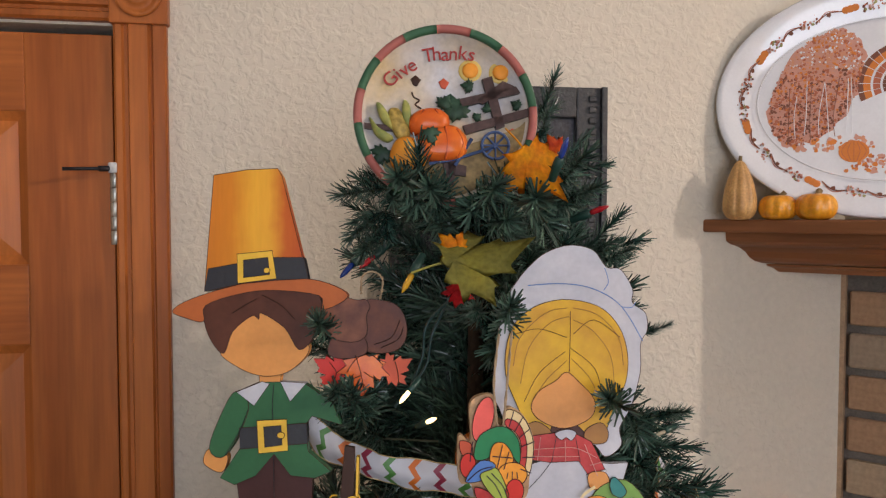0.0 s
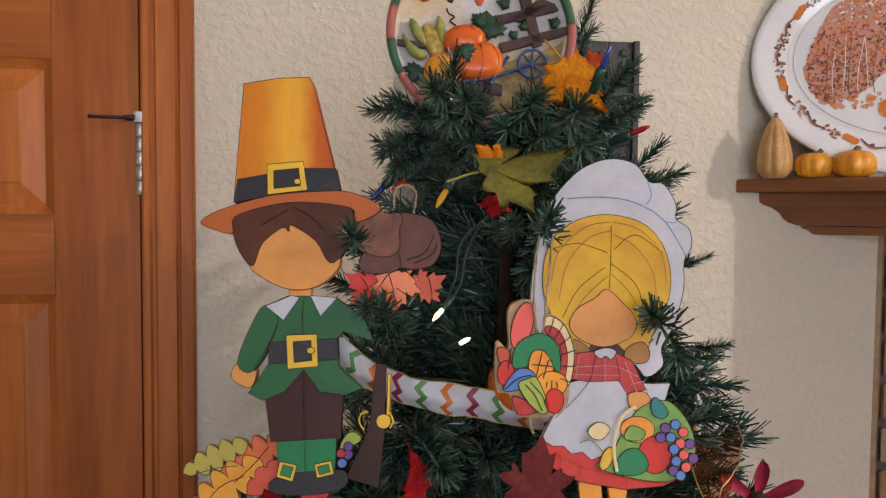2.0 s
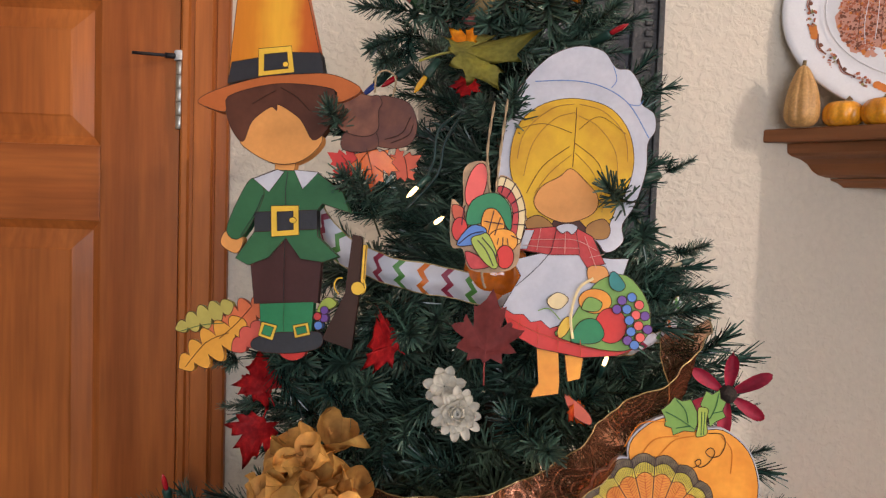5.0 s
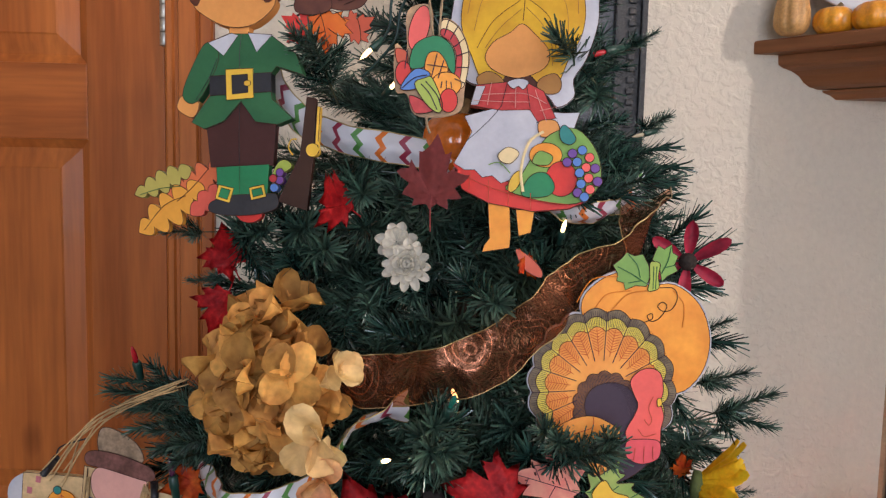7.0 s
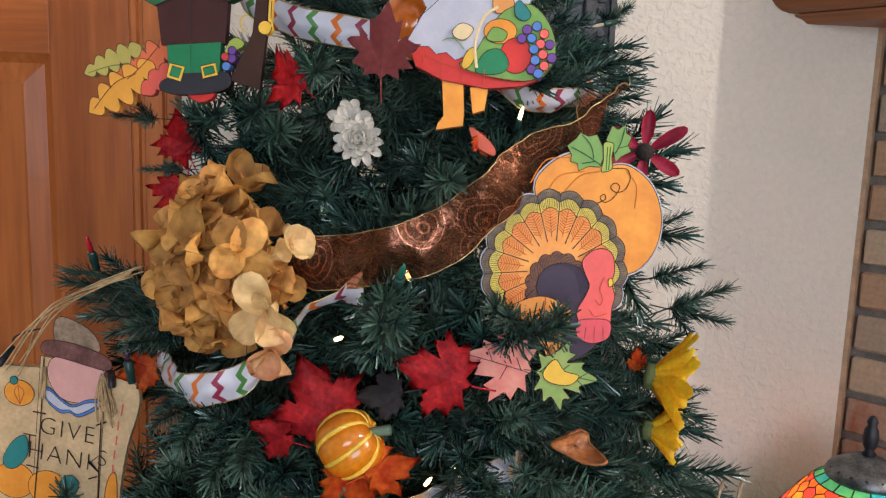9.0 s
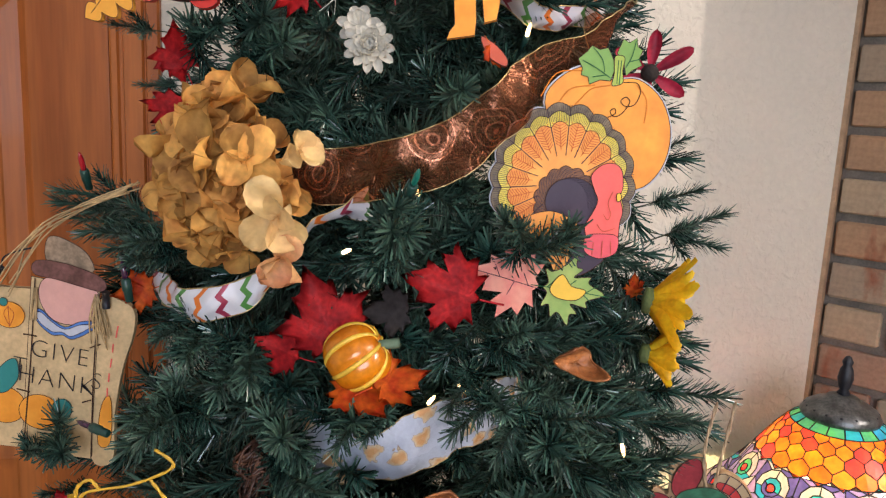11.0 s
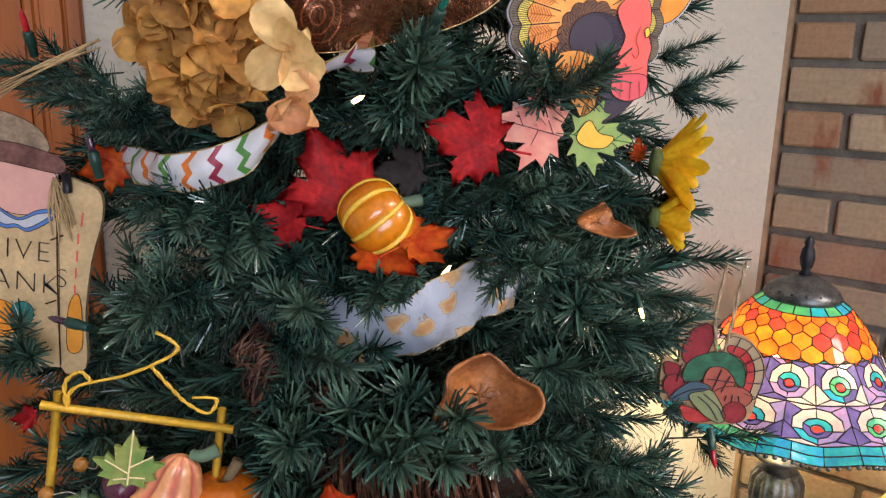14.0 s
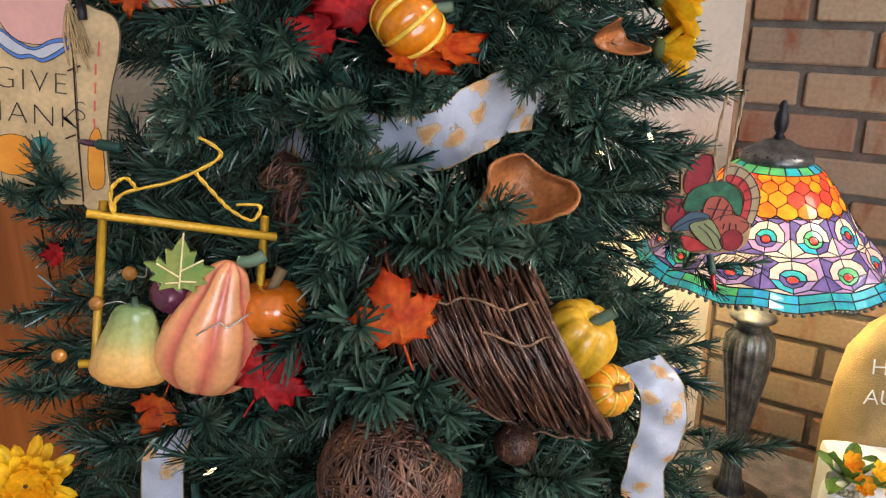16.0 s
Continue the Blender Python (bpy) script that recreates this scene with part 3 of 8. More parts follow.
TREE_X, TREE_Y = 0.035, 0.84
SPRIGS = [
    ((-0.088, 0.660, 1.650), (-0.095, 0.585, 1.680)), ((-0.069, 0.660, 1.597), (-0.083, 0.585, 1.628)), ((-0.065, 0.660, 1.577), (-0.070, 0.590, 1.627)),
    ((0.167, 0.660, 1.587), (0.122, 0.575, 1.624)), ((0.046, 0.660, 1.650), (0.050, 0.575, 1.694)), ((0.036, 0.660, 1.669), (0.024, 0.600, 1.689)),
    ((-0.044, 0.720, 1.771), (-0.078, 0.660, 1.741)), ((-0.033, 0.720, 1.786), (-0.087, 0.660, 1.777)), ((-0.012, 0.720, 1.776), (-0.037, 0.620, 1.791)), ((-0.002, 0.720, 1.760), (-0.011, 0.620, 1.783)),
    ((0.024, 0.720, 1.760), (0.043, 0.620, 1.783)), ((0.078, 0.740, 1.766), (0.074, 0.620, 1.774)), ((0.094, 0.740, 1.771), (0.121, 0.660, 1.812)), ((0.099, 0.740, 1.766), (0.135, 0.680, 1.785)),
    ((-0.049, 0.720, 1.755), (-0.069, 0.660, 1.727)), ((0.034, 0.720, 1.750), (0.053, 0.630, 1.756)), ((0.085, 0.760, 1.831), (0.106, 0.740, 1.892)), ((0.091, 0.760, 1.826), (0.097, 0.730, 1.854)),
    ((0.146, 0.760, 1.711), (0.175, 0.720, 1.729)), ((0.185, 0.760, 1.639), (0.215, 0.740, 1.656)), ((0.203, 0.760, 1.565), (0.227, 0.720, 1.577)),
    ((0.095, 0.640, 1.266), (0.172, 0.550, 1.319)), ((0.142, 0.640, 1.285), (0.122, 0.565, 1.328)), ((0.162, 0.620, 1.291), (0.172, 0.550, 1.329)), ((0.143, 0.620, 1.290), (0.134, 0.550, 1.325)),
    ((0.263, 0.740, 1.288), (0.335, 0.730, 1.322)), ((0.249, 0.740, 1.321), (0.306, 0.710, 1.346)), ((0.241, 0.740, 1.365), (0.289, 0.720, 1.391)), ((0.269, 0.750, 1.298), (0.338, 0.740, 1.287)), ((0.301, 0.800, 1.196), (0.341, 0.800, 1.199)),
    ((-0.209, 0.700, 1.293), (-0.285, 0.660, 1.308)), ((-0.173, 0.660, 1.298), (-0.234, 0.610, 1.290)), ((-0.168, 0.660, 1.282), (-0.202, 0.590, 1.281)), ((0.027, 0.620, 1.297), (0.045, 0.520, 1.339)), ((0.017, 0.620, 1.302), (0.054, 0.520, 1.321)), ((0.032, 0.620, 1.288), (0.035, 0.530, 1.330)),
    ((-0.178, 0.660, 1.463), (-0.209, 0.620, 1.465)), ((-0.163, 0.680, 1.418), (-0.205, 0.660, 1.417)), ((-0.075, 0.660, 1.519), (-0.026, 0.600, 1.505)),
    ((-0.131, 0.600, 1.149), (-0.146, 0.500, 1.151)), ((-0.122, 0.600, 1.158), (-0.134, 0.500, 1.161)), ((-0.130, 0.600, 1.166), (-0.149, 0.510, 1.167)),
    ((-0.055, 0.580, 1.093), (-0.044, 0.470, 1.029)), ((-0.029, 0.580, 1.069), (-0.054, 0.470, 1.055)), ((-0.021, 0.570, 1.053), (-0.038, 0.460, 1.089)), ((0.007, 0.580, 1.048), (0.042, 0.450, 1.097)), ((0.033, 0.570, 1.065), (0.074, 0.460, 1.105)), ((-0.035, 0.550, 0.922), (-0.003, 0.460, 0.988)),
    ((0.002, 0.540, 0.925), (0.011, 0.440, 0.981)), ((-0.026, 0.550, 0.900), (-0.077, 0.480, 0.932)), ((-0.152, 0.580, 0.880), (-0.144, 0.500, 0.939)),
    ((0.217, 0.700, 1.054), (0.309, 0.680, 1.096)), ((0.236, 0.740, 1.137), (0.351, 0.720, 1.141)), ((0.233, 0.680, 0.903), (0.309, 0.660, 0.908)), ((0.305, 0.720, 0.953), (0.396, 0.700, 0.966)), ((0.342, 0.720, 0.725), (0.456, 0.700, 0.737)), ((0.276, 0.700, 0.987), (0.339, 0.720, 0.990)),
    ((0.169, 0.660, 1.093), (0.241, 0.600, 1.099)), ((-0.296, 0.660, 1.080), (-0.245, 0.580, 1.099)), ((-0.307, 0.660, 1.065), (-0.290, 0.600, 1.090)), ((-0.269, 0.680, 1.021), (-0.289, 0.620, 1.037)), ((-0.303, 0.680, 0.950), (-0.317, 0.620, 0.978)), ((-0.293, 0.660, 0.878), (-0.306, 0.580, 0.929)), ((0.038, 0.620, 1.297), (0.043, 0.510, 1.324)),
    ((-0.020, 0.600, 1.141), (0.021, 0.510, 1.179)), ((-0.043, 0.580, 1.137), (-0.030, 0.490, 1.170)),
    ((-0.194, 0.680, 1.309), (-0.239, 0.630, 1.305)), ((-0.195, 0.670, 1.289), (-0.262, 0.640, 1.297)), ((-0.168, 0.660, 1.282), (-0.212, 0.600, 1.293)), ((-0.163, 0.660, 1.266), (-0.187, 0.590, 1.272)), ((-0.153, 0.650, 1.285), (-0.176, 0.580, 1.290)), ((-0.210, 0.690, 1.306), (-0.288, 0.670, 1.317)),
    ((-0.183, 0.700, 1.449), (-0.117, 0.620, 1.470)), ((-0.133, 0.700, 1.456), (-0.075, 0.600, 1.475)), ((-0.122, 0.700, 1.440), (-0.057, 0.600, 1.457)), ((-0.061, 0.680, 1.518), (-0.023, 0.580, 1.502)), ((0.057, 0.660, 1.412), (0.087, 0.560, 1.424)),
    ((-0.091, 0.620, 1.224), (-0.062, 0.520, 1.200)), ((-0.120, 0.620, 1.227), (-0.115, 0.530, 1.211)), ((-0.134, 0.620, 1.217), (-0.152, 0.560, 1.215)), ((-0.091, 0.620, 1.210), (-0.087, 0.520, 1.190)), ((0.117, 0.640, 1.207), (0.144, 0.570, 1.238)), ((0.139, 0.640, 1.168), (0.180, 0.580, 1.179)), ((0.100, 0.640, 1.166), (0.121, 0.550, 1.185)),
    ((-0.060, 0.560, 0.990), (-0.026, 0.440, 1.009)), ((-0.043, 0.540, 0.959), (-0.013, 0.430, 0.980)), ((-0.061, 0.560, 0.970), (-0.050, 0.460, 0.991)), ((0.009, 0.520, 0.905), (0.031, 0.420, 0.978)), ((-0.027, 0.540, 0.895), (0.017, 0.430, 0.951)), ((-0.065, 0.560, 1.058), (-0.035, 0.460, 1.085)), ((0.096, 0.560, 1.051), (0.098, 0.460, 1.076)), ((0.206, 0.620, 0.995), (0.220, 0.580, 0.967)),
    ((0.025, 0.560, 1.188), (0.012, 0.490, 1.166)), ((0.043, 0.560, 1.180), (0.030, 0.500, 1.170)), ((0.135, 0.580, 1.189), (0.093, 0.510, 1.175)), ((0.150, 0.580, 1.181), (0.127, 0.510, 1.160)),
    ((-0.080, 0.600, 1.144), (-0.019, 0.510, 1.149)), ((-0.085, 0.600, 1.108), (-0.002, 0.500, 1.124)), ((0.112, 0.600, 1.201), (0.088, 0.540, 1.181)),
    ((-0.021, 0.560, 1.056), (0.033, 0.440, 1.085)), ((0.032, 0.560, 1.068), (0.063, 0.440, 1.084)), ((-0.062, 0.560, 0.950), (-0.013, 0.420, 0.994)), ((-0.035, 0.560, 0.916), (0.017, 0.430, 0.990)), ((-0.046, 0.560, 0.884), (0.029, 0.430, 0.942)), ((0.062, 0.560, 0.836), (0.118, 0.430, 0.911)),
    ((-0.059, 0.560, 1.000), (-0.026, 0.420, 1.043)),
]



def tree_r(z):
    return float(np.interp(z, [0.3, 0.7, 1.05, 1.2, 1.35, 1.57, 1.66, 1.74, 1.86, 1.95], [0.56, 0.47, 0.40, 0.36, 0.31, 0.240, 0.175, 0.165, 0.10, 0.03]))


# ---- tree ----
def sprig(rnd, V, F, start, d, length, needle, density):
    """Needles set round a wire: thin folded blades leaning forward."""
    d = d.normalized()
    a = d.cross(Vector((0, 0, 1)) if abs(d.z) < 0.9 else Vector((1, 0, 0))).normalized()
    b = d.cross(a)
    n = int(length * density)
    for i in range(n):
        s = (i + rnd.random()) / n
        ang = i * 2.4 + rnd.uniform(-0.4, 0.4)
        out = a * math.cos(ang) + b * math.sin(ang)
        lean = rnd.uniform(0.60, 1.10) * (1 - 0.6 * max(0, s - 0.8) / 0.2)
        way = (d * math.cos(lean) + out * math.sin(lean)).normalized()
        ln = needle * rnd.uniform(0.75, 1.15) * (1 - 0.25 * s)
        p = start + d * (s * length)
        tip = p + way * ln + Vector((0, 0, -0.12 * ln * rnd.random()))
        side = way.cross(out)
        side = (side.normalized() if side.length > 1e-3 else a) * 0.0014
        fold = out * 0.0008
        k = len(V)
        V += [p - side, p + fold, p + side, tip - side * 0.55, tip + fold * 0.5, tip + side * 0.55]
        F += [(k, k + 1, k + 4, k + 3), (k + 1, k + 2, k + 5, k + 4)]


def wire(V, F, p, q, r):
    d = (q - p).normalized()
    a = d.cross(Vector((0.2, 0.3, 0.93))).normalized()
    b = d.cross(a)
    k = len(V)
    for c, rr in ((p, r), (q, r * 0.6)):
        V += [c + a * rr, c - a * rr * 0.5 + b * rr * 0.87, c - a * rr * 0.5 - b * rr * 0.87]
    F += [(k, k + 1, k + 4, k + 3), (k + 1, k + 2, k + 5, k + 4), (k + 2, k, k + 3, k + 5)]


def bough_mesh(seed, length, pairs, needle=0.033, density=1050):
    rnd = random.Random(seed)
    V, F, WV = [], [], 0
    stems = [(Vector((0, 0, 0)), Vector((length, 0, 0)))]
    for i in range(pairs):
        for s in (-1, 1):
            x = length * (0.28 + 0.55 * (i + rnd.uniform(-0.2, 0.2)) / pairs)
            ang = radians(rnd.uniform(30, 60)) * s
            ln = length * rnd.uniform(0.26, 0.40)
            p = Vector((x, 0, 0))
            stems.append((p, p + Vector((math.cos(ang), math.sin(ang), rnd.uniform(-0.25, 0.4))).normalized() * ln))
    for p, q in stems:
        wire(V, F, p, q, 0.0016)
    nw = len(F)
    for i, (p, q) in enumerate(stems):
        d = q - p
        if i == 0:
            sprig(rnd, V, F, p + d * 0.35, d, d.length * 0.65, needle, density)
        else:
            sprig(rnd, V, F, p, d, d.length, needle, density)
    me = bpy.data.meshes.new("branch")
    me.from_pydata([tuple(v) for v in V], [], F)
    me.materials.append(NEEDLE), me.materials.append(STEM)
    me.polygons.foreach_set("material_index", [1] * nw + [0] * (len(F) - nw))
    return me


def toward(p, q, roll=0.0, scale=1.0):
    """A pose whose local x runs from p to q."""
    x = (Vector(q) - Vector(p)).normalized()
    y = Vector((0, 0, 1)).cross(x)
    y = y.normalized() if y.length > 1e-3 else Vector((0, 1, 0))
    z = x.cross(y)
    m = Matrix((x, y, z)).transposed().to_4x4()
    return Matrix.Translation(p) @ m @ pose(0, 0, 0, roll) @ Matrix.Scale(scale, 4)


tree = thing("christmas_tree", pose(TREE_X, TREE_Y, 0), "artificial dark green pine tree dressed with autumn ornaments", "tree")
tm = tree.matrix_world.inverted()
part("trunk", tube(bmesh.new(), [(0, 0, 0.0), (0, 0, 1.2), (0, 0, 1.88)], 0.02, 10, taper=0.006), BARK, tree)
stand = bmesh.new()
for k in range(4):
    tube(stand, [(0, 0, 0.16), (0.12 * math.cos(k * 1.571), 0.12 * math.sin(k * 1.571), 0.10), (0.30 * math.cos(k * 1.571), 0.30 * math.sin(k * 1.571), 0.008)], 0.008, 8)
part("stand", stand, BLACK, tree)

# places kept free of needles, where an ornament hangs: x0, x1, z0, z1, depth y
CLEAR = [(-0.24, -0.05, 1.44, 1.83, 0.605), (0.02, 0.19, 1.44, 1.76, 0.60), (0.00, 0.08, 1.48, 1.66, 0.53), (0.10, 0.27, 1.25, 1.45, 0.595),
         (-0.15, -0.01, 1.27, 1.44, 0.49), (-0.09, 0.10, 1.79, 1.94, 0.69), (-0.38, -0.19, 1.05, 1.29, 0.63), (-0.04, 0.10, 1.16, 1.27, 0.53),
         (-0.24, -0.07, 0.94, 1.11, 0.48), (-0.06, 0.18, 0.92, 1.09, 0.43), (0.05, 0.14, 1.06, 1.15, 0.47), (0.00, 0.14, 1.11, 1.15, 0.535),
         (0.27, 0.42, 0.98, 1.10, 0.69), (-0.05, 0.22, 1.31, 1.47, 0.56), (-0.10, 0.02, 1.60, 1.70, 0.60), (-0.02, 0.06, 1.70, 1.76, 0.59),
         (-0.17, -0.04, 1.21, 1.28, 0.54), (0.05, 0.12, 1.23, 1.29, 0.57), (-0.02, 0.05, 1.42, 1.49, 0.55), (-0.07, 0.05, 0.86, 0.96, 0.40),
         (0.05, 0.10, 1.77, 1.84, 0.64), (-0.02, 0.05, 0.94, 1.04, 0.50), (0.24, 0.33, 1.15, 1.30, 0.70), (0.17, 0.23, 1.17, 1.23, 0.60), (0.20, 0.30, 0.78, 0.90, 0.57), (-0.050, 0.030, 1.545, 1.735, 0.80), (-0.075, -0.020, 1.66, 1.745, 0.82)]


# open gaps between the boughs: x0, x1, z0, z1, and how far back they reach
GAPS = [(-0.046, 0.034, 1.54, 1.735, TREE_Y - 0.07), (-0.20, -0.040, 1.655, 1.722, TREE_Y + 0.06)]


def in_gap(p, q):
    for s in (0.55, 0.8, 1.0):
        c = p.lerp(q, s)
        if any(x0 < c.x < x1 and z0 < c.z < z1 and c.y < y1 for x0, x1, z0, z1, y1 in GAPS):
            return True
    return False


def pushed(p, q):
    """Moves a branch inwards until none of it stands before an ornament."""
    out = Vector((p.x - TREE_X, p.y - TREE_Y, 0))
    out = out.normalized() if out.length > 1e-4 else Vector((0, -1, 0))
    for _ in range(14):
        bad = False
        for s in (0.3, 0.55, 0.8, 1.0):
            c = p.lerp(q, s)
            for x0, x1, z0, z1, y in CLEAR:
                if x0 - 0.02 < c.x < x1 + 0.02 and z0 - 0.02 < c.z < z1 + 0.02 and c.y < y + 0.035:
                    bad = True
        if not bad:
            break
        p, q = p - out * 0.02, q - out * 0.02
    return p, q


BOUGHS = [bough_mesh(s, 0.26, 3) for s in range(7)]
TIPS = [bough_mesh(40 + s, 0.13, 1, 0.031, 1300) for s in range(5)]
rnd = random.Random(11)


def branch(me, p, q, roll, length):
    ob = new("branch", me)
    ob.parent = tree
    ob.matrix_basis = tm @ toward(p, q, roll, (Vector(q) - Vector(p)).length / length)
    return ob


z, ring = 0.34, 0
while z < 1.775:
    R = tree_r(z)
    n = max(4, int(4.5 + R * 20))
    for i in range(n):
        a = 2 * math.pi * (i + 0.5 * (ring % 2) + rnd.uniform(-0.25, 0.25)) / n
        R1 = R * rnd.uniform(0.80, 1.02) - 0.015
        if math.cos(a) > 0.45 and z < 1.06:
            R1 *= 0.84
        ln = min(0.27, R1 * 0.95) * rnd.uniform(0.85, 1.1)
        o = Vector((math.cos(a), math.sin(a), 0))
        lift = rnd.uniform(-0.12, 0.03) if z < 1.35 else rnd.uniform(-0.05, 0.07) if z < 1.55 else rnd.uniform(0.02, 0.12)
        q = Vector((TREE_X, TREE_Y, z + lift)) + o * R1
        p = Vector((TREE_X, TREE_Y, z - 0.02)) + o * max(0.0, R1 - ln)
        p, q = pushed(p, q)
        if in_gap(p, q):
            continue
        branch(rnd.choice(BOUGHS), p, q, rnd.uniform(-50, 50), 0.26)
    z += 0.052
    ring += 1
# fuller growth on the door's side behind the hydrangea
for k in range(14):
    a, zz = rnd.uniform(2.45, 3.15), 1.20 + 0.014 * k
    R1 = tree_r(zz) * rnd.uniform(0.72, 0.92)
    o = Vector((math.cos(a), math.sin(a), 0))
    branch(rnd.choice(BOUGHS), Vector((TREE_X, TREE_Y, zz - 0.02)) + o * (R1 - 0.2), Vector((TREE_X, TREE_Y, zz + rnd.uniform(-0.05, 0.03))) + o * R1, rnd.uniform(-50, 50), 0.26)
# fuller growth on the mantel's side behind the bonnet
rs9 = random.Random(17)
for k in range(16):
    a, zz = rs9.uniform(-0.75, 0.45), 1.43 + 0.0145 * k
    R1 = (tree_r(zz) - 0.045) * rs9.uniform(0.85, 1.0)
    o = Vector((math.cos(a), math.sin(a), 0))
    branch(rs9.choice(BOUGHS), Vector((TREE_X, TREE_Y, zz - 0.02)) + o * max(0.0, R1 - 0.19), Vector((TREE_X, TREE_Y, zz + rs9.uniform(-0.02, 0.04))) + o * R1, rs9.uniform(-50, 50), 0.26)
# short inner growth round the trunk, one joined mass
V, F = [], []
ri = random.Random(5)
for i in range(120):
    z = ri.uniform(0.45, 1.72)
    R = tree_r(z) * ri.uniform(0.45, 0.72)
    a = ri.uniform(0, 2 * math.pi)
    o = Vector((math.cos(a), math.sin(a), 0))
    p, q = o * max(0.0, R - 0.14) + Vector((0, 0, z - 0.03)), o * R + Vector((0, 0, z + ri.uniform(-0.02, 0.06)))
    off = Vector((TREE_X, TREE_Y, 0))
    if in_gap(p + off, q + off):
        continue
    p, q = (c - off for c in pushed(p + off, q + off))
    wire(V, F, p, q, 0.0016)
    sprig(ri, V, F, p, q - p, (q - p).length, 0.032, 900)
# thick growth at the back of the crown, towards the wall
for i in range(120):
    z, x = ri.uniform(1.45, 1.70), ri.uniform(-0.16, 0.11)
    p = Vector((x * 0.3, 0.01, z - 0.03))
    q = Vector((x, ri.uniform(0.02, 0.12), z + ri.uniform(-0.02, 0.05)))
    if in_gap(p + Vector((TREE_X, TREE_Y, 0)), q + Vector((TREE_X, TREE_Y, 0))):
        continue
    wire(V, F, p, q, 0.0016)
    sprig(ri, V, F, p, q - p, (q - p).length, 0.034, 1100)
me = bpy.data.meshes.new("inner_foliage")
me.from_pydata([tuple(v) for v in V], [], F)
me.materials.append(NEEDLE)
inner = new("inner_foliage", me)
inner.parent = tree
tagged(inner, kind="stuff")
# crowning tips
for a, h in ((0.3, 0.09), (2.0, 0.06), (1.1, 0.07)):
    p = Vector((TREE_X, TREE_Y, 1.78))
    branch(rnd.choice(BOUGHS), p, p + Vector((math.cos(a) * 0.06, math.sin(a) * 0.06, h)), 0, 0.26)
# single sprigs that stand before or beside the ornaments
for p, q in SPRIGS:
    branch(rnd.choice(TIPS), Vector(p), Vector(q), rnd.uniform(0, 360), 0.13)

# ---- ornaments ----
def paint(name, rgb, rough=0.42, vary=0.035, trans=0.0, color2=None, scale=35, coat=0.0, bump=0.06, stretch=(1, 1, 1)):
    return mat(name, rgb, rough, vary=vary, scale=scale, bump=bump, trans=trans, color2=color2, coat=coat, spec=0.18, stretch=stretch)


P_ORANGE = paint("paint_pumpkin", (0.85, 0.36, 0.05), color2=(0.72, 0.26, 0.03))
P_HAT = paint("paint_hat", (0.62, 0.27, 0.03), color2=(0.46, 0.13, 0.02), scale=30, stretch=(1, 0.12, 1))
P_DEEP = paint("paint_deep_orange", (0.72, 0.17, 0.02), 0.3, color2=(0.60, 0.10, 0.015), coat=0.2)
P_BRIM = paint("paint_brim", (0.46, 0.125, 0.035))
P_YEL = paint("paint_yellow", (0.80, 0.50, 0.06))
P_HAIR_B = paint("paint_brown_hair", (0.11, 0.038, 0.022), color2=(0.065, 0.022, 0.014))
P_HAIR_Y = paint("paint_blond_hair", (0.74, 0.46, 0.030), color2=(0.56, 0.30, 0.025), scale=24)
P_HAIR_L = paint("paint_light_brown_curl", (0.40, 0.20, 0.055), color2=(0.30, 0.14, 0.04))
P_SKIN = paint("paint_peach", (0.70, 0.31, 0.09))
P_GREEN = paint("paint_green", (0.035, 0.13, 0.055))
P_MID = paint("paint_bright_green", (0.03, 0.22, 0.09))
P_PANTS = paint("paint_maroon_brown", (0.065, 0.024, 0.022))
P_WHITE = paint("paint_white", (0.55, 0.55, 0.60), color2=(0.46, 0.47, 0.53))
P_RED = paint("paint_red", (0.62, 0.045, 0.035))
P_PLAID = paint("paint_plaid_red", (0.52, 0.06, 0.06), color2=(0.42, 0.04, 0.04), scale=160)
P_PINK = paint("paint_coral", (0.80, 0.13, 0.11))
P_RUST = paint("paint_rust_leaf", (0.55, 0.10, 0.05))
P_LIME = paint("paint_lime", (0.36, 0.45, 0.08))
P_LEAFG = paint("paint_leaf_green", (0.20, 0.36, 0.08))
P_PURPLE = paint("paint_purple", (0.16, 0.07, 0.30))
P_BLUE = paint("paint_blue", (0.10, 0.22, 0.55))
P_TEAL = paint("paint_teal", (0.04, 0.22, 0.21))
P_CREAM = paint("paint_cream", (0.78, 0.62, 0.34))
P_PLUM = paint("paint_dark_plum", (0.055, 0.035, 0.055))
P_DKBR = paint("paint_dark_brown", (0.05, 0.022, 0.014))
P_WOODEDGE = paint("raw_wood_edge", (0.52, 0.33, 0.18), vary=0.15)
P_TAN = paint("tan_board", (0.66, 0.47, 0.25), vary=0.10)
P_BLUSH = paint("paint_blush", (0.70, 0.38, 0.33))


def figure(name, m, label, category, regions, strokes=(), back=-0.005):
    """A painted cut-out in one mesh: coloured areas laid over one another, each a little prouder than the last."""
    mats, bm = [], bmesh.new()

    def slot(x):
        if x not in mats:
            mats.append(x)
        return mats.index(x)
    for i, (pts, mt, smooth) in enumerate(regions):
        pts = spline(pts, 4, True) if smooth else pts
        slab(bm, [(p[0], p[1]) for p in pts], back, 0.0004 + 0.00022 * i, slot(mt))
        ring = [Vector((p[0], p[1])) for p in pts]
        stroke(bm, ring + ring[:2], 0.00055, 0.00042 + 0.00022 * i, slot(P_DKBR), 0.0001)
    top = 0.0006 + 0.00022 * len(regions)
    for pts, mt, w in strokes:
        stroke(bm, spline(pts, 5), w, top, slot(mt))
    ob = finish(bm, name, mats)
    ob.matrix_world = m
    return tagged(ob, label, category)


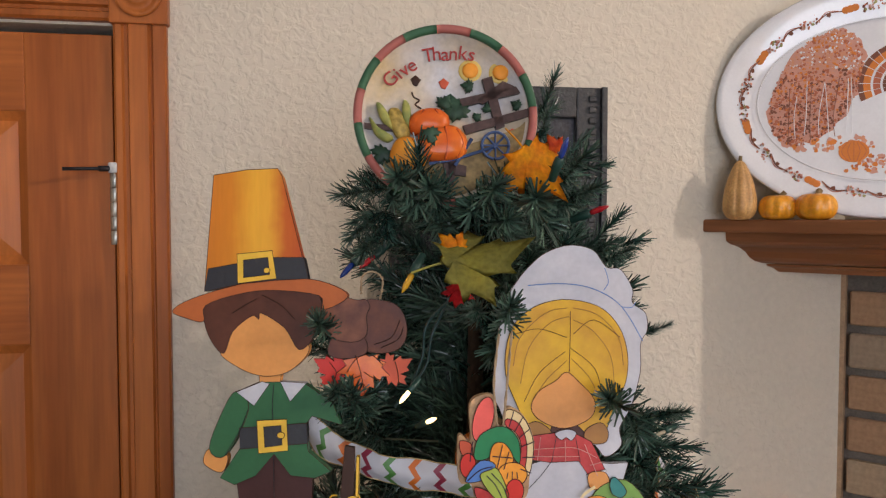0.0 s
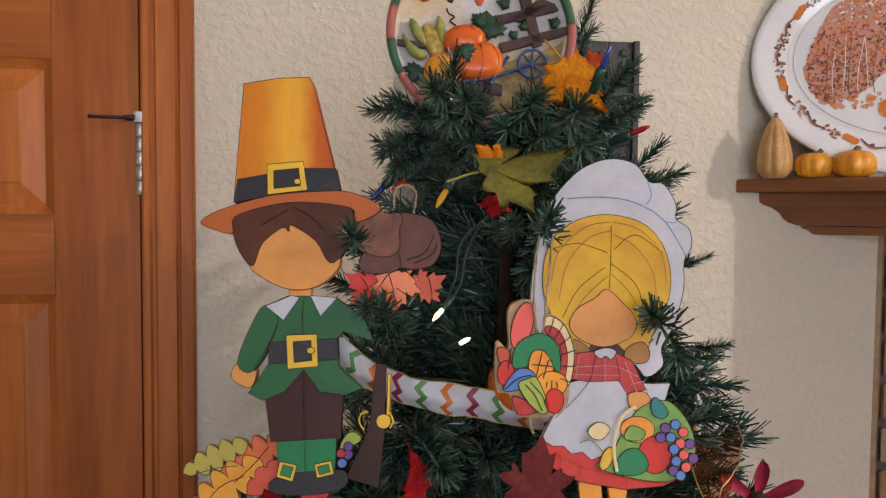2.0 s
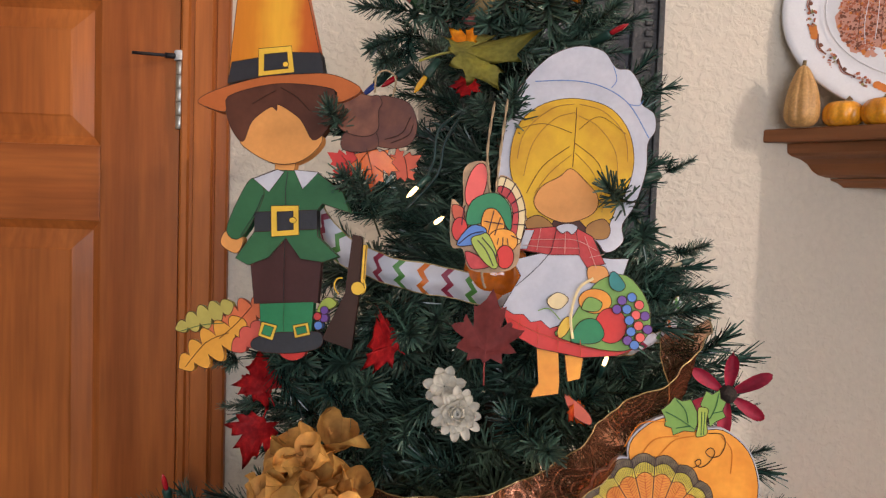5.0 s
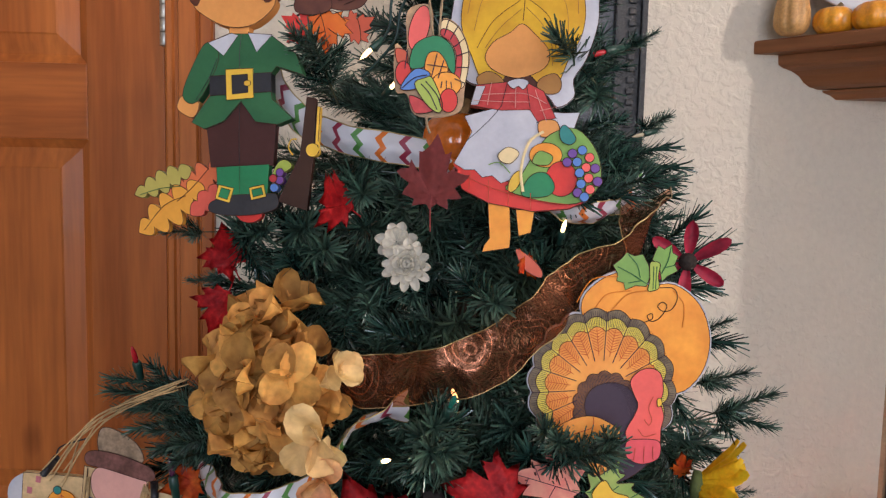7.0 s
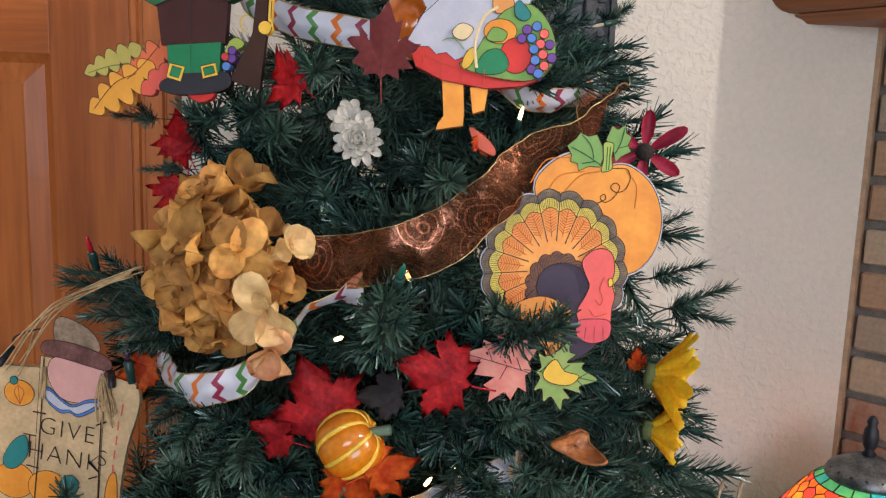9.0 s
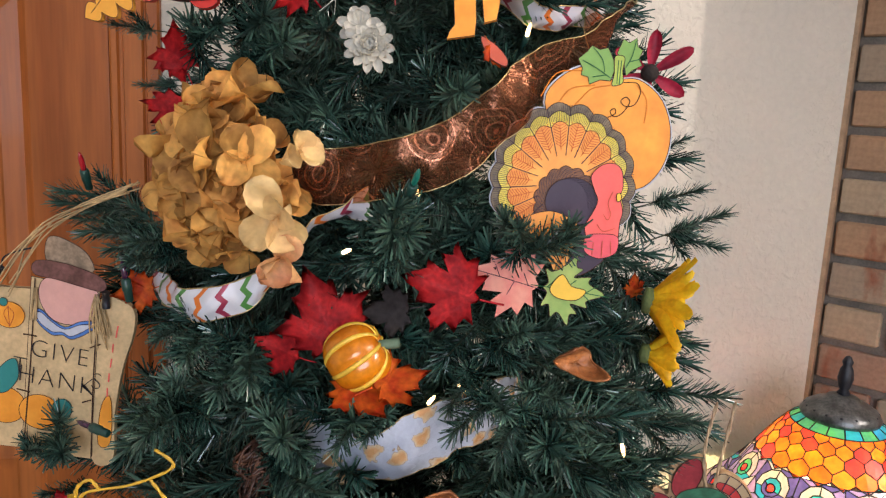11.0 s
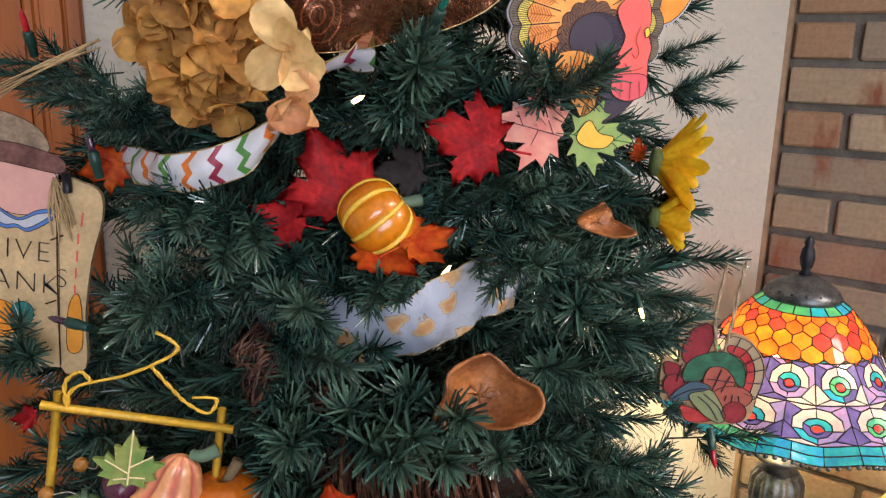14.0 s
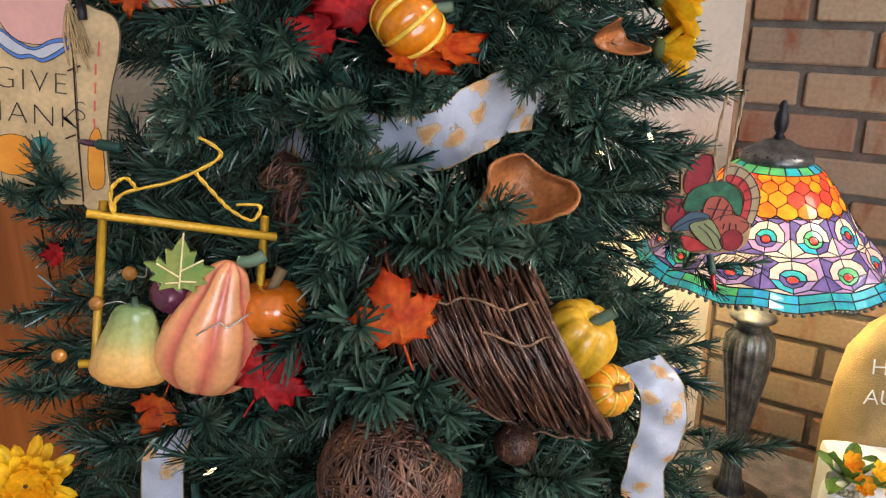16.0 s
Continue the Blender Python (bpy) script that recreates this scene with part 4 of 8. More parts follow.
def cutout(name, m, label, category, pieces, group=""):
    """A painted cut-out whose pieces are parts: (part name, outline, material, smooth, level)."""
    t = thing(name, m, label, category, group)
    for nm, pts, mt, smooth, level in pieces:
        pts = spline(pts, 4, True) if smooth else pts
        bm = slab(bmesh.new(), [(p[0], p[1]) for p in pts], -0.005 if level < 1 else level * 0.0005 - 0.0004, 0.0005 + level * 0.0005)
        ring = [Vector((p[0], p[1])) for p in pts]
        if level > 0:
            stroke(bm, ring + ring[:2], 0.0006, 0.00055 + level * 0.0005, 1, 0.0001)
        part(nm, bm, [mt, P_DKBR], t)
    return t


def lines(t, rows, mt, w, z, name="painted_line"):
    bm = bmesh.new()
    for r in rows:
        stroke(bm, spline(r, 5) if len(r) > 2 else r, w, z)
    return tagged(part(name, bm, mt, t), kind="stuff")


def lobed(d, cx, cy, rx, ry, n, depth, turn):
    """A lobed leaf outline."""
    pts = []
    for i in range(96):
        a = 2 * math.pi * i / 96
        k = 1 - depth * (0.5 + 0.5 * math.cos(n * a)) ** 2
        x, y = rx * k * math.cos(a), ry * k * math.sin(a)
        c, s = math.cos(radians(turn)), math.sin(radians(turn))
        pts.append((cx + x * c - y * s, cy - x * s - y * c))
    return d(*pts)


MAPLE = [(0, -0.30), (0.10, -0.22), (0.34, -0.30), (0.30, -0.16), (0.52, -0.10), (0.42, 0.02), (0.64, 0.22), (0.44, 0.24), (0.40, 0.36), (0.24, 0.22), (0.28, 0.52), (0.16, 0.50), (0, 0.80)]
MAPLE = MAPLE + [(-x, y) for x, y in MAPLE[-2:0:-1]]


def leaf_shape(d, cx, cy, size, turn):
    """A painted maple leaf's outline."""
    c, s = math.cos(radians(turn)), math.sin(radians(turn))
    return d(*[(cx + size * 1.25 * (x * c - y * s), cy - size * 1.25 * (x * s + y * c)) for x, y in MAPLE])


def oak(d, p, q, width, lobes=4, depth=0.42):
    """A painted oak leaf's outline from its stalk p to its tip q."""
    p, q = Vector(p), Vector(q)
    ax, n = q - p, 15 * lobes
    nr = Vector((-ax.y, ax.x)).normalized()
    side = []
    for i in range(n + 1):
        t = i / n
        w = width * math.sin(math.pi * min(1.0, 0.06 + 0.94 * t)) ** 0.6 * (1 - depth + depth * abs(math.sin(math.pi * lobes * t)) ** 0.7)
        side.append((p + ax * t, w))
    return d(*([c + nr * w for c, w in side] + [c - nr * w for c, w in side[::-1]]))


# boy in a tall hat, wooden cut-out
u, l = draw(296, 816, 0.000267), draw(380, 200, 0.000308, 1.9)
R = [
    (oak(l, (330, 420), (160, 505), 50, 5, 0.66), paint("paint_orange_red_leaf", (0.62, 0.15, 0.06)), False),
    (oak(l, (240, 420), (82, 490), 34, 5, 0.66), paint("paint_olive_leaf", (0.42, 0.36, 0.09)), False),
    (oak(l, (275, 465), (95, 592), 52, 5, 0.70), paint("paint_golden_leaf", (0.70, 0.33, 0.05)), False),
    (oak(l, (330, 470), (240, 545), 32, 3, 0.45), paint("paint_red_leaf_small", (0.58, 0.10, 0.07)), False),
    (l((365, 535), (430, 532), (437, 552), (410, 566), (380, 560)), P_RED, True),
    (l((468, 440), (480, 410), (500, 400), (520, 415), (505, 430)), P_LIME, True),
    (l((560, 235), (584, 240), (576, 400), (560, 535), (482, 510), (542, 390)), P_DKBR, False),
    (l((588, 262), (596, 262), (590, 365), (582, 365)), P_YEL, False),
    (oval(*l((575, 376))[0], 0.0055, 0.0055), P_YEL, False),
    (oval(*l((472, 474))[0], 0.0035, 0.0035), P_BLUE, False), (oval(*l((487, 454))[0], 0.0035, 0.0035), P_PURPLE, False),
    (oval(*l((488, 434))[0], 0.0033, 0.0033), P_PURPLE, False), (oval(*l((470, 450))[0], 0.0033, 0.0033), P_PLAID, False),
    (l((382, 240), (478, 305), (470, 415), (385, 414), (300, 418), (288, 310)), P_PANTS, False),
    (l((315, 418), (460, 412), (455, 492), (320, 497)), P_MID, False),
    (l((300, 512), (345, 496), (385, 492), (430, 492), (478, 492), (480, 528), (420, 545), (340, 546), (298, 535)), BLACK, True),
    (l((322, 465), (364, 475), (352, 514), (313, 502)), P_YEL, False), (l((330, 473), (355, 480), (346, 505), (322, 497)), P_MID, False),
    (l((406, 474), (446, 466), (453, 498), (412, 507)), P_YEL, False), (l((413, 480), (440, 474), (445, 492), (418, 499)), P_MID, False),
    (u((115, 852), (165, 868), (165, 900), (150, 920), (120, 910), (98, 888)), P_SKIN, True),
    (u((255, 625), (322, 625), (317, 668), (258, 668)), P_SKIN, False),
    (u((190, 690), (255, 662), (330, 662), (392, 668), (470, 722), (495, 785), (410, 760), (392, 785), (400, 860), (466, 918), (420, 938), (350, 930), (302, 868), (250, 930), (190, 955), (148, 935), (205, 850), (202, 790), (215, 730)), P_GREEN, False),
    (u((190, 688), (228, 740), (165, 870), (116, 852), (150, 750)), P_GREEN, True),
    (u((192, 690), (265, 660), (287, 667), (243, 730)), P_WHITE, False), (u((318, 660), (394, 665), (347, 718)), P_WHITE, False),
    (u((202, 793), (395, 780), (398, 838), (204, 853)), BLACK, False),
    (u((252, 772), (338, 768), (343, 858), (258, 866)), P_YEL, False), (u((272, 790), (322, 786), (326, 842), (276, 848)), BLACK, False),
    (oval(*u((322, 814))[0], 0.003, 0.0024), P_YEL, False),
    (u((142, 570), (185, 500), (240, 458), (300, 455), (355, 500), (402, 560), (372, 610), (320, 640), (255, 642), (190, 615)), P_SKIN, True),
    (u((100, 440), (200, 405), (300, 395), (420, 402), (434, 470), (412, 535), (372, 568), (330, 505), (262, 462), (255, 480), (235, 470), (180, 515), (155, 578), (120, 545), (98, 490)), P_HAIR_B, True),
    (u((5, 455), (60, 420), (200, 378), (330, 362), (430, 368), (508, 402), (500, 428), (440, 452), (430, 412), (300, 396), (200, 406), (100, 440), (95, 486), (40, 475)), P_BRIM, True),
    (u((118, 58), (215, 42), (305, 38), (318, 60), (396, 362), (300, 365), (200, 375), (97, 398)), P_HAT, False),
    (u((107, 333), (190, 318), (300, 300), (384, 300), (397, 362), (300, 367), (200, 377), (97, 399)), BLACK, False),
    (u((190, 290), (292, 280), (305, 362), (193, 376)), P_YEL, False), (u((209, 308), (280, 300), (286, 350), (210, 359)), BLACK, False),
    (oval(*u((277, 338))[0], 0.0025, 0.0022), P_YEL, False),
]
S = [(u((228, 740), (205, 800), (165, 868)), BLACK, 0.0006), (u((302, 668), (298, 720), (300, 770)), BLACK, 0.0006), (u((180, 462), (215, 440), (250, 420)), P_DKBR, 0.0007), (u((360, 480), (320, 440), (265, 410)), P_DKBR, 0.0007),
     (l((385, 250), (384, 330), (385, 412)), BLACK, 0.0006), (l((386, 418), (385, 455), (386, 490)), P_GREEN, 0.0006), (l((300, 425), (260, 470), (215, 510)), P_DKBR, 0.0006), (l((240, 495), (180, 520), (125, 585)), P_DKBR, 0.0006), (l((225, 470), (170, 475), (110, 492)), P_GREEN, 0.0006),
     (l((540, 350), (525, 352), (518, 372), (530, 392)), P_YEL, 0.0012), (l((592, 350), (600, 372), (592, 388)), P_YEL, 0.0012),
     ]


def washed(mt, axis, lo, hi, stops):
    """Paint brushed from one colour into another across the piece."""
    nt = mt.node_tree
    N, L = nt.nodes.new, nt.links.new
    hs = [n for n in nt.nodes if n.bl_idname == "ShaderNodeHueSaturation"][0]
    tc, sep, mr, rp, ns, add = N("ShaderNodeTexCoord"), N("ShaderNodeSeparateXYZ"), N("ShaderNodeMapRange"), N("ShaderNodeValToRGB"), N("ShaderNodeTexNoise"), N("ShaderNodeMath")
    L(tc.outputs["Object"], sep.inputs[0]), L(sep.outputs[axis], mr.inputs["Value"])
    mr.inputs["From Min"].default_value, mr.inputs["From Max"].default_value = lo, hi
    ns.inputs["Scale"].default_value = 60
    L(tc.outputs["Object"], ns.inputs["Vector"])
    add.operation = "MULTIPLY_ADD"
    add.inputs[1].default_value = 0.10
    L(ns.outputs["Fac"], add.inputs[0]), L(mr.outputs[0], add.inputs[2]), L(add.outputs[0], rp.inputs[0]), L(rp.outputs[0], hs.inputs["Color"])
    e = rp.color_ramp.elements
    e[0].position, e[0].color = stops[0][0], (*stops[0][1], 1)
    e[1].position, e[1].color = stops[-1][0], (*stops[-1][1], 1)
    for pos, col in stops[1:-1]:
        e.new(pos).color = (*col, 1)
    return mt


washed(P_HAT, 0, -0.055, 0.030, ((0.0, (0.56, 0.17, 0.02)), (0.30, (0.62, 0.22, 0.02)), (0.52, (0.78, 0.40, 0.04)), (0.66, (0.76, 0.38, 0.04)), (0.80, (0.52, 0.12, 0.02)), (1.0, (0.42, 0.07, 0.02))))
boy = figure("boy_cutout", pose(*(-0.132, 0.603, 1.589), 84, 0, 1), "painted wooden pilgrim cut-out in tall orange hat and green coat", "wooden ornament", R, S)

# girl in a white bonnet, wooden cut-out
u, l = draw(575, 580, 0.000268), draw(367, 213, 0.000337, 1.9)
grapes = [(490, 375), (512, 368), (528, 385), (478, 395), (500, 395), (520, 408), (540, 410), (505, 420), (525, 432), (545, 440), (508, 445), (528, 458), (500, 465), (515, 475)]
R = [
    (u((370, 440), (385, 300), (405, 200), (440, 140), (480, 92), (530, 52), (600, 30), (670, 45), (708, 95), (750, 102), (784, 160), (782, 200), (820, 230), (824, 280), (803, 320), (800, 400), (770, 500), (735, 560), (738, 610), (690, 642), (640, 600), (440, 575), (385, 500)), P_WHITE, True),
    (l((298, 480), (348, 490), (350, 560), (347, 588), (285, 597), (290, 580), (302, 565)), P_ORANGE, False),
    (l((362, 500), (405, 500), (396, 553), (368, 560)), P_ORANGE, False),
    (l((362, 590), (398, 612), (421, 640), (416, 656), (378, 634)), P_RUST, True),
    (u((470, 560), (520, 545), (640, 545), (690, 560), (665, 600), (560, 600), (500, 595)), P_HAIR_B, True),
    (u((405, 400), (420, 285), (480, 218), (575, 190), (680, 210), (740, 270), (763, 350), (755, 430), (720, 500), (690, 575), (655, 592), (600, 545), (545, 545), (520, 590), (480, 588), (440, 500)), P_HAIR_Y, True),
    (u((455, 560), (490, 540), (528, 560), (540, 590), (500, 598), (470, 592)), P_HAIR_L, True), (u((640, 560), (680, 545), (700, 570), (692, 600), (655, 604), (630, 585)), P_HAIR_L, True),
    (u((478, 500), (500, 455), (550, 425), (582, 400), (620, 430), (662, 480), (650, 530), (575, 560), (505, 538)), P_SKIN, True),
    (l((218, 390), (300, 420), (400, 455), (470, 480), (524, 482), (480, 500), (400, 505), (300, 485), (238, 452)), P_RED, False),
    (l((245, 283), (330, 262), (395, 272), (470, 280), (508, 280), (490, 330), (440, 400), (400, 440), (372, 452), (350, 432), (328, 440), (308, 422), (285, 426), (268, 408), (245, 408), (220, 392), (262, 320)), P_WHITE, False),
    (u((455, 582), (545, 572), (605, 575), (650, 598), (690, 682), (642, 697), (612, 652), (530, 655), (438, 642)), P_PLAID, False),
    (u((632, 690), (690, 675), (692, 692), (640, 706)), P_WHITE, False), (u((440, 640), (455, 585), (482, 585), (462, 640)), P_WHITE, False),
    (u((545, 573), (562, 592), (577, 585), (592, 594), (606, 572), (580, 562)), P_WHITE, True),
    (l((415, 300), (452, 298), (460, 325), (420, 335)), P_SKIN, True),
    (l((340, 455), (372, 425), (400, 380), (440, 330), (500, 318), (545, 372), (552, 440), (512, 484), (440, 486)), P_LEAFG, True),
    (oval(*l((430, 377))[0], 0.0125, 0.0095), P_ORANGE, False), (oval(*l((465, 432))[0], 0.012, 0.0135), P_RED, False),
    (oval(*l((360, 437))[0], 0.004, 0.009, turn=-25), P_YEL, False), (l((375, 468), (395, 425), (430, 418), (450, 450), (430, 472)), P_MID, True),
    (l((400, 395), (415, 368), (445, 380), (435, 400)), P_LEAFG, True), (l((462, 320), (475, 310), (498, 340), (485, 355), (465, 345)), P_TEAL, True),
    (l((322, 375), (345, 358), (370, 372), (352, 395), (330, 392)), P_CREAM, True),
] + [(oval(*l(g)[0], 0.0036, 0.0036, 12), (P_PURPLE, P_BLUE, P_PINK)[i % 3], False) for i, g in enumerate(grapes)]
S = [(u((470, 150), (570, 145), (660, 160), (740, 210), (800, 310)), P_BLUE, 0.0007), (u((695, 100), (705, 140), (690, 165)), P_BLUE, 0.0006), (u((782, 200), (770, 215), (740, 212)), P_BLUE, 0.0006),
     (u((592, 225), (590, 300), (585, 400)), P_HAIR_B, 0.0006), (u((430, 290), (500, 275), (580, 300)), P_HAIR_B, 0.0005), (u((600, 290), (660, 250), (735, 300)), P_HAIR_B, 0.0005), (u((590, 330), (660, 390), (680, 480)), P_HAIR_B, 0.0005), (u((575, 340), (500, 400), (455, 480)), P_HAIR_B, 0.0005), (u((585, 215), (520, 230), (445, 300), (425, 380)), P_HAIR_L, 0.0006), (u((588, 240), (530, 260), (470, 330), (445, 430)), P_HAIR_L, 0.0005), (u((600, 215), (670, 235), (730, 300), (742, 380)), P_HAIR_L, 0.0006), (u((600, 250), (655, 280), (705, 350), (715, 440)), P_HAIR_L, 0.0005), (u((592, 360), (640, 410), (668, 470), (672, 530)), P_HAIR_L, 0.0005), (u((580, 365), (520, 420), (478, 480)), P_HAIR_L, 0.0005),
     (u((470, 615), (530, 612), (600, 612), (660, 640)), P_BLUSH, 0.0005), (u((450, 632), (530, 635), (610, 635)), P_BLUSH, 0.0005), (u((500, 580), (490, 645)), P_BLUSH, 0.0005), (u((570, 590), (570, 652)), P_BLUSH, 0.0005), (u((625, 600), (660, 690)), P_BLUSH, 0.0005), (u((640, 660), (680, 650)), P_BLUSH, 0.0005), (l((240, 420), (300, 450), (400, 480), (480, 492)), P_RUST, 0.0005), (l((260, 415), (255, 455)), P_RUST, 0.0005), (l((300, 432), (300, 480)), P_RUST, 0.0005), (l((345, 452), (345, 492)), P_RUST, 0.0005), (l((395, 465), (395, 503)), P_RUST, 0.0005), (u((600, 585), (612, 650)), BLACK, 0.0005), (u((545, 580), (530, 650)), BLACK, 0.0005), (l((330, 265), (300, 300), (250, 345)), BLACK, 0.0005), (l((378, 462), (374, 410), (392, 350), (425, 326)), P_CREAM, 0.0022), (l((300, 400), (325, 395), (350, 420)), P_LEAFG, 0.0008)]
girl = figure("girl_cutout", pose(*(0.094, 0.598, 1.590), 82, 0, 2), "painted wooden pilgrim cut-out in white bonnet holding a fruit basket", "wooden ornament", R, S)


def cord(name, t, pts, r, mt, turns=0, label=""):
    """A two-strand twisted cord along a smooth curve."""
    bm, c = bmesh.new(), spline(pts, 8)
    if turns:
        for ph in (0, math.pi):
            tube(bm, [p + Vector((math.cos(i * turns + ph), 0.5 * math.sin(i * turns + ph), math.sin(i * turns + ph))) * r * 0.6 for i, p in enumerate(c)], r * 0.75, 6)
    else:
        tube(bm, c, r, 6)
    if t:
        return part(name, bm, mt, t, label)
    return finish(bm, name, mt)


# darker copies of the turkey paints, with its backlit shade put into the colour
M_RED = paint("backlit_red_glitter_paint", (0.30, 0.035, 0.045), 0.6, vary=0.12, scale=200)
M_GREEN = paint("backlit_green_glitter_paint", (0.045, 0.15, 0.085), 0.6, vary=0.15, scale=200)
M_CREAM = paint("backlit_cream_paint", (0.40, 0.31, 0.19), 0.6)
M_BRICK = paint("backlit_brick_paint", (0.38, 0.10, 0.07), 0.6)
M_SLATE = paint("backlit_slate_paint", (0.07, 0.12, 0.16), 0.6)
M_OLIVE = paint("backlit_olive_paint", (0.24, 0.27, 0.13), 0.6)


def harvest_turkey(m, label, backlit=False):
    """Small wooden ornament of a bird made of harvest fruits, on a jute cord."""
    d = draw(190, 175, 0.000309)
    tone = lambda bright, in_shade: in_shade if backlit else bright
    Q_RED, Q_GRN, Q_CRM = tone(P_PINK, M_RED), tone(P_MID, M_GREEN), tone(P_CREAM, M_CREAM)
    Q_ORG, Q_BLU, Q_LIM = tone(P_ORANGE, M_BRICK), tone(P_BLUE, M_SLATE), tone(P_LIME, M_OLIVE)
    t = cutout("turkey_ornament", m, label, "wooden ornament", [
        ("backing", d((104, 140), (130, 152), (128, 75), (150, 52), (185, 56), (190, 112), (205, 122), (212, 80), (250, 100), (274, 160), (264, 230), (256, 282), (215, 300), (150, 296), (132, 250), (105, 240)), P_WOODEDGE, True, 0),
        ("tail", d((205, 122), (212, 84), (248, 102), (271, 160), (261, 232), (232, 222), (240, 165)), Q_CRM, True, 2),
        ("tail_band", d((207, 118), (212, 104), (240, 118), (256, 165), (250, 225), (238, 222), (243, 165), (230, 135)), P_PLAID, True, 3),
        ("head", oval(*d((158, 104))[0], 0.0068, 0.0158, turn=-14), Q_RED, False, 3),
        ("body", d((138, 190), (150, 140), (200, 120), (236, 150), (238, 205), (200, 160), (170, 190)), Q_GRN, True, 4),
        ("breast", d((172, 195), (180, 160), (205, 158), (225, 190), (215, 215), (185, 215)), Q_ORG, True, 5),
        ("berry", oval(*d((124, 205))[0], 0.0055, 0.0085), tone(P_RED, M_RED), False, 5),
        ("leaf", d((106, 150), (132, 158), (130, 190), (110, 180)), tone(P_RUST, M_RED), True, 4),
        ("corn", d((118, 240), (150, 195), (185, 205), (165, 235)), Q_BLU, True, 6),
        ("husk", d((150, 228), (172, 215), (190, 215), (214, 270), (205, 292), (175, 270)), Q_LIM, True, 7),
        ("pumpkin", oval(*d((222, 228))[0], 0.0105, 0.0085), Q_ORG, False, 6),
        ("apple", oval(*d((228, 264))[0], 0.0062, 0.0082), tone(P_RED, M_RED), False, 7),
        ("fringe", d((138, 255), (165, 262), (195, 285), (165, 294), (148, 288)), P_PLAID, True, 5),
    ])
    lines(t, [d((215, 120), (225, 84)), d((228, 130), (246, 98)), d((238, 145), (262, 125)), d((243, 165), (272, 155)), d((244, 190), (272, 190)), d((240, 215), (264, 225)), d((200, 160), (188, 212)), d((215, 175), (203, 215)), d((178, 185), (222, 190)),
              d((122, 238), (150, 215), (178, 208)), d((165, 228), (185, 250), (202, 285)), d((175, 222), (200, 250), (210, 275)), d((128, 195), (132, 160), (135, 150)), d((222, 220), (222, 238)), d((212, 222), (210, 236)), d((232, 222), (234, 236))], P_PLUM, 0.0007, 0.0042)
    cord("hanging_cord", t, [(0.000, 0.016, 0.001), (-0.003, 0.045, 0.004), (0.001, 0.080, 0.0)], 0.0008, JUTE, 1.1, "tan jute cord")
    cord("hanging_cord", t, [(0.004, 0.016, 0.001), (0.006, 0.045, 0.004), (0.010, 0.082, 0.0)], 0.0008, JUTE, 1.1)
    return t


t1 = harvest_turkey(pose(*(0.037, 0.530, 1.599), 90, 0, 6), "wooden harvest turkey ornament on jute cord with a leaf below")
cord("lower_cord", t1, [(-0.004, -0.038, 0.0), (-0.003, -0.045, 0.001), (-0.001, -0.050, 0.0)], 0.0008, JUTE, 1.1)


def leaf_mesh(size, bend, cup, seed, thick=0.0008, sharp=True):
    """A maple leaf: outline filled as a fan of strips, curled, with raised veins."""
    rnd = random.Random(seed)
    bm = bmesh.new()
    out = []
    for i, (x, y) in enumerate(MAPLE):
        out.append(Vector((x + rnd.uniform(-0.03, 0.03), y + rnd.uniform(-0.03, 0.03))))
        nx, ny = MAPLE[(i + 1) % len(MAPLE)]
        mid = Vector(((x + nx) / 2, (y + ny) / 2))
        out.append(mid * (0.985 + rnd.uniform(-0.05, 0.07)))
    base = Vector((0, -0.12))

    def place(p, dz=0.0):
        r2 = p.length_squared
        vein = 0.03 * math.cos(math.atan2(p.x, p.y + 0.2) * 7) * min(1.0, p.length * 1.6)
        return Vector((p.x, p.y, bend * p.y * p.y + cup * p.x * p.x + vein + dz)) * size
    rings = []
    for k in range(5):
        s = k / 4
        rings.append([bm.verts.new(place(base.lerp(p, s))) for p in out] if k else [bm.verts.new(place(base))])
    n = len(out)
    for i in range(n):
        bm.faces.new((rings[0][0], rings[1][i - 1], rings[1][i]))
    for a, b in zip(rings[1:], rings[2:]):
        for i in range(n):
            bm.faces.new((a[i - 1], a[i], b[i], b[i - 1]))
    for f in bm.faces:
        f.smooth = True
    bmesh.ops.solidify(bm, geom=bm.faces[:], thickness=thick)
    bmesh.ops.recalc_face_normals(bm, faces=bm.faces[:])
    return bm


def hang(p, tilt, yaw, spin):
    """A pose at p, leaning by tilt, turned by yaw, spun in its own plane."""
    return pose(*p, 0, 0, yaw) @ pose(0, 0, 0, tilt) @ pose(0, 0, 0, 0, 0, spin)


def maple(m, size, mt, label, seed=0, bend=0.25, cup=-0.25, name="maple_leaf", parent=None):
    bm = leaf_mesh(size, bend, cup, seed)
    tube(bm, spline([(0, -0.1 * size, 0), (0.01 * size, -0.35 * size, -0.03 * size), (0.04 * size, -0.62 * size, -0.1 * size)], 4), size * 0.015, 5)
    if parent:
        ob = part(name, bm, mt, parent, label)
        ob.matrix_local = m
        return ob
    ob = finish(bm, name, mt)
    ob.matrix_world = m
    return tagged(ob, label, "leaf", "scattered autumn leaves")


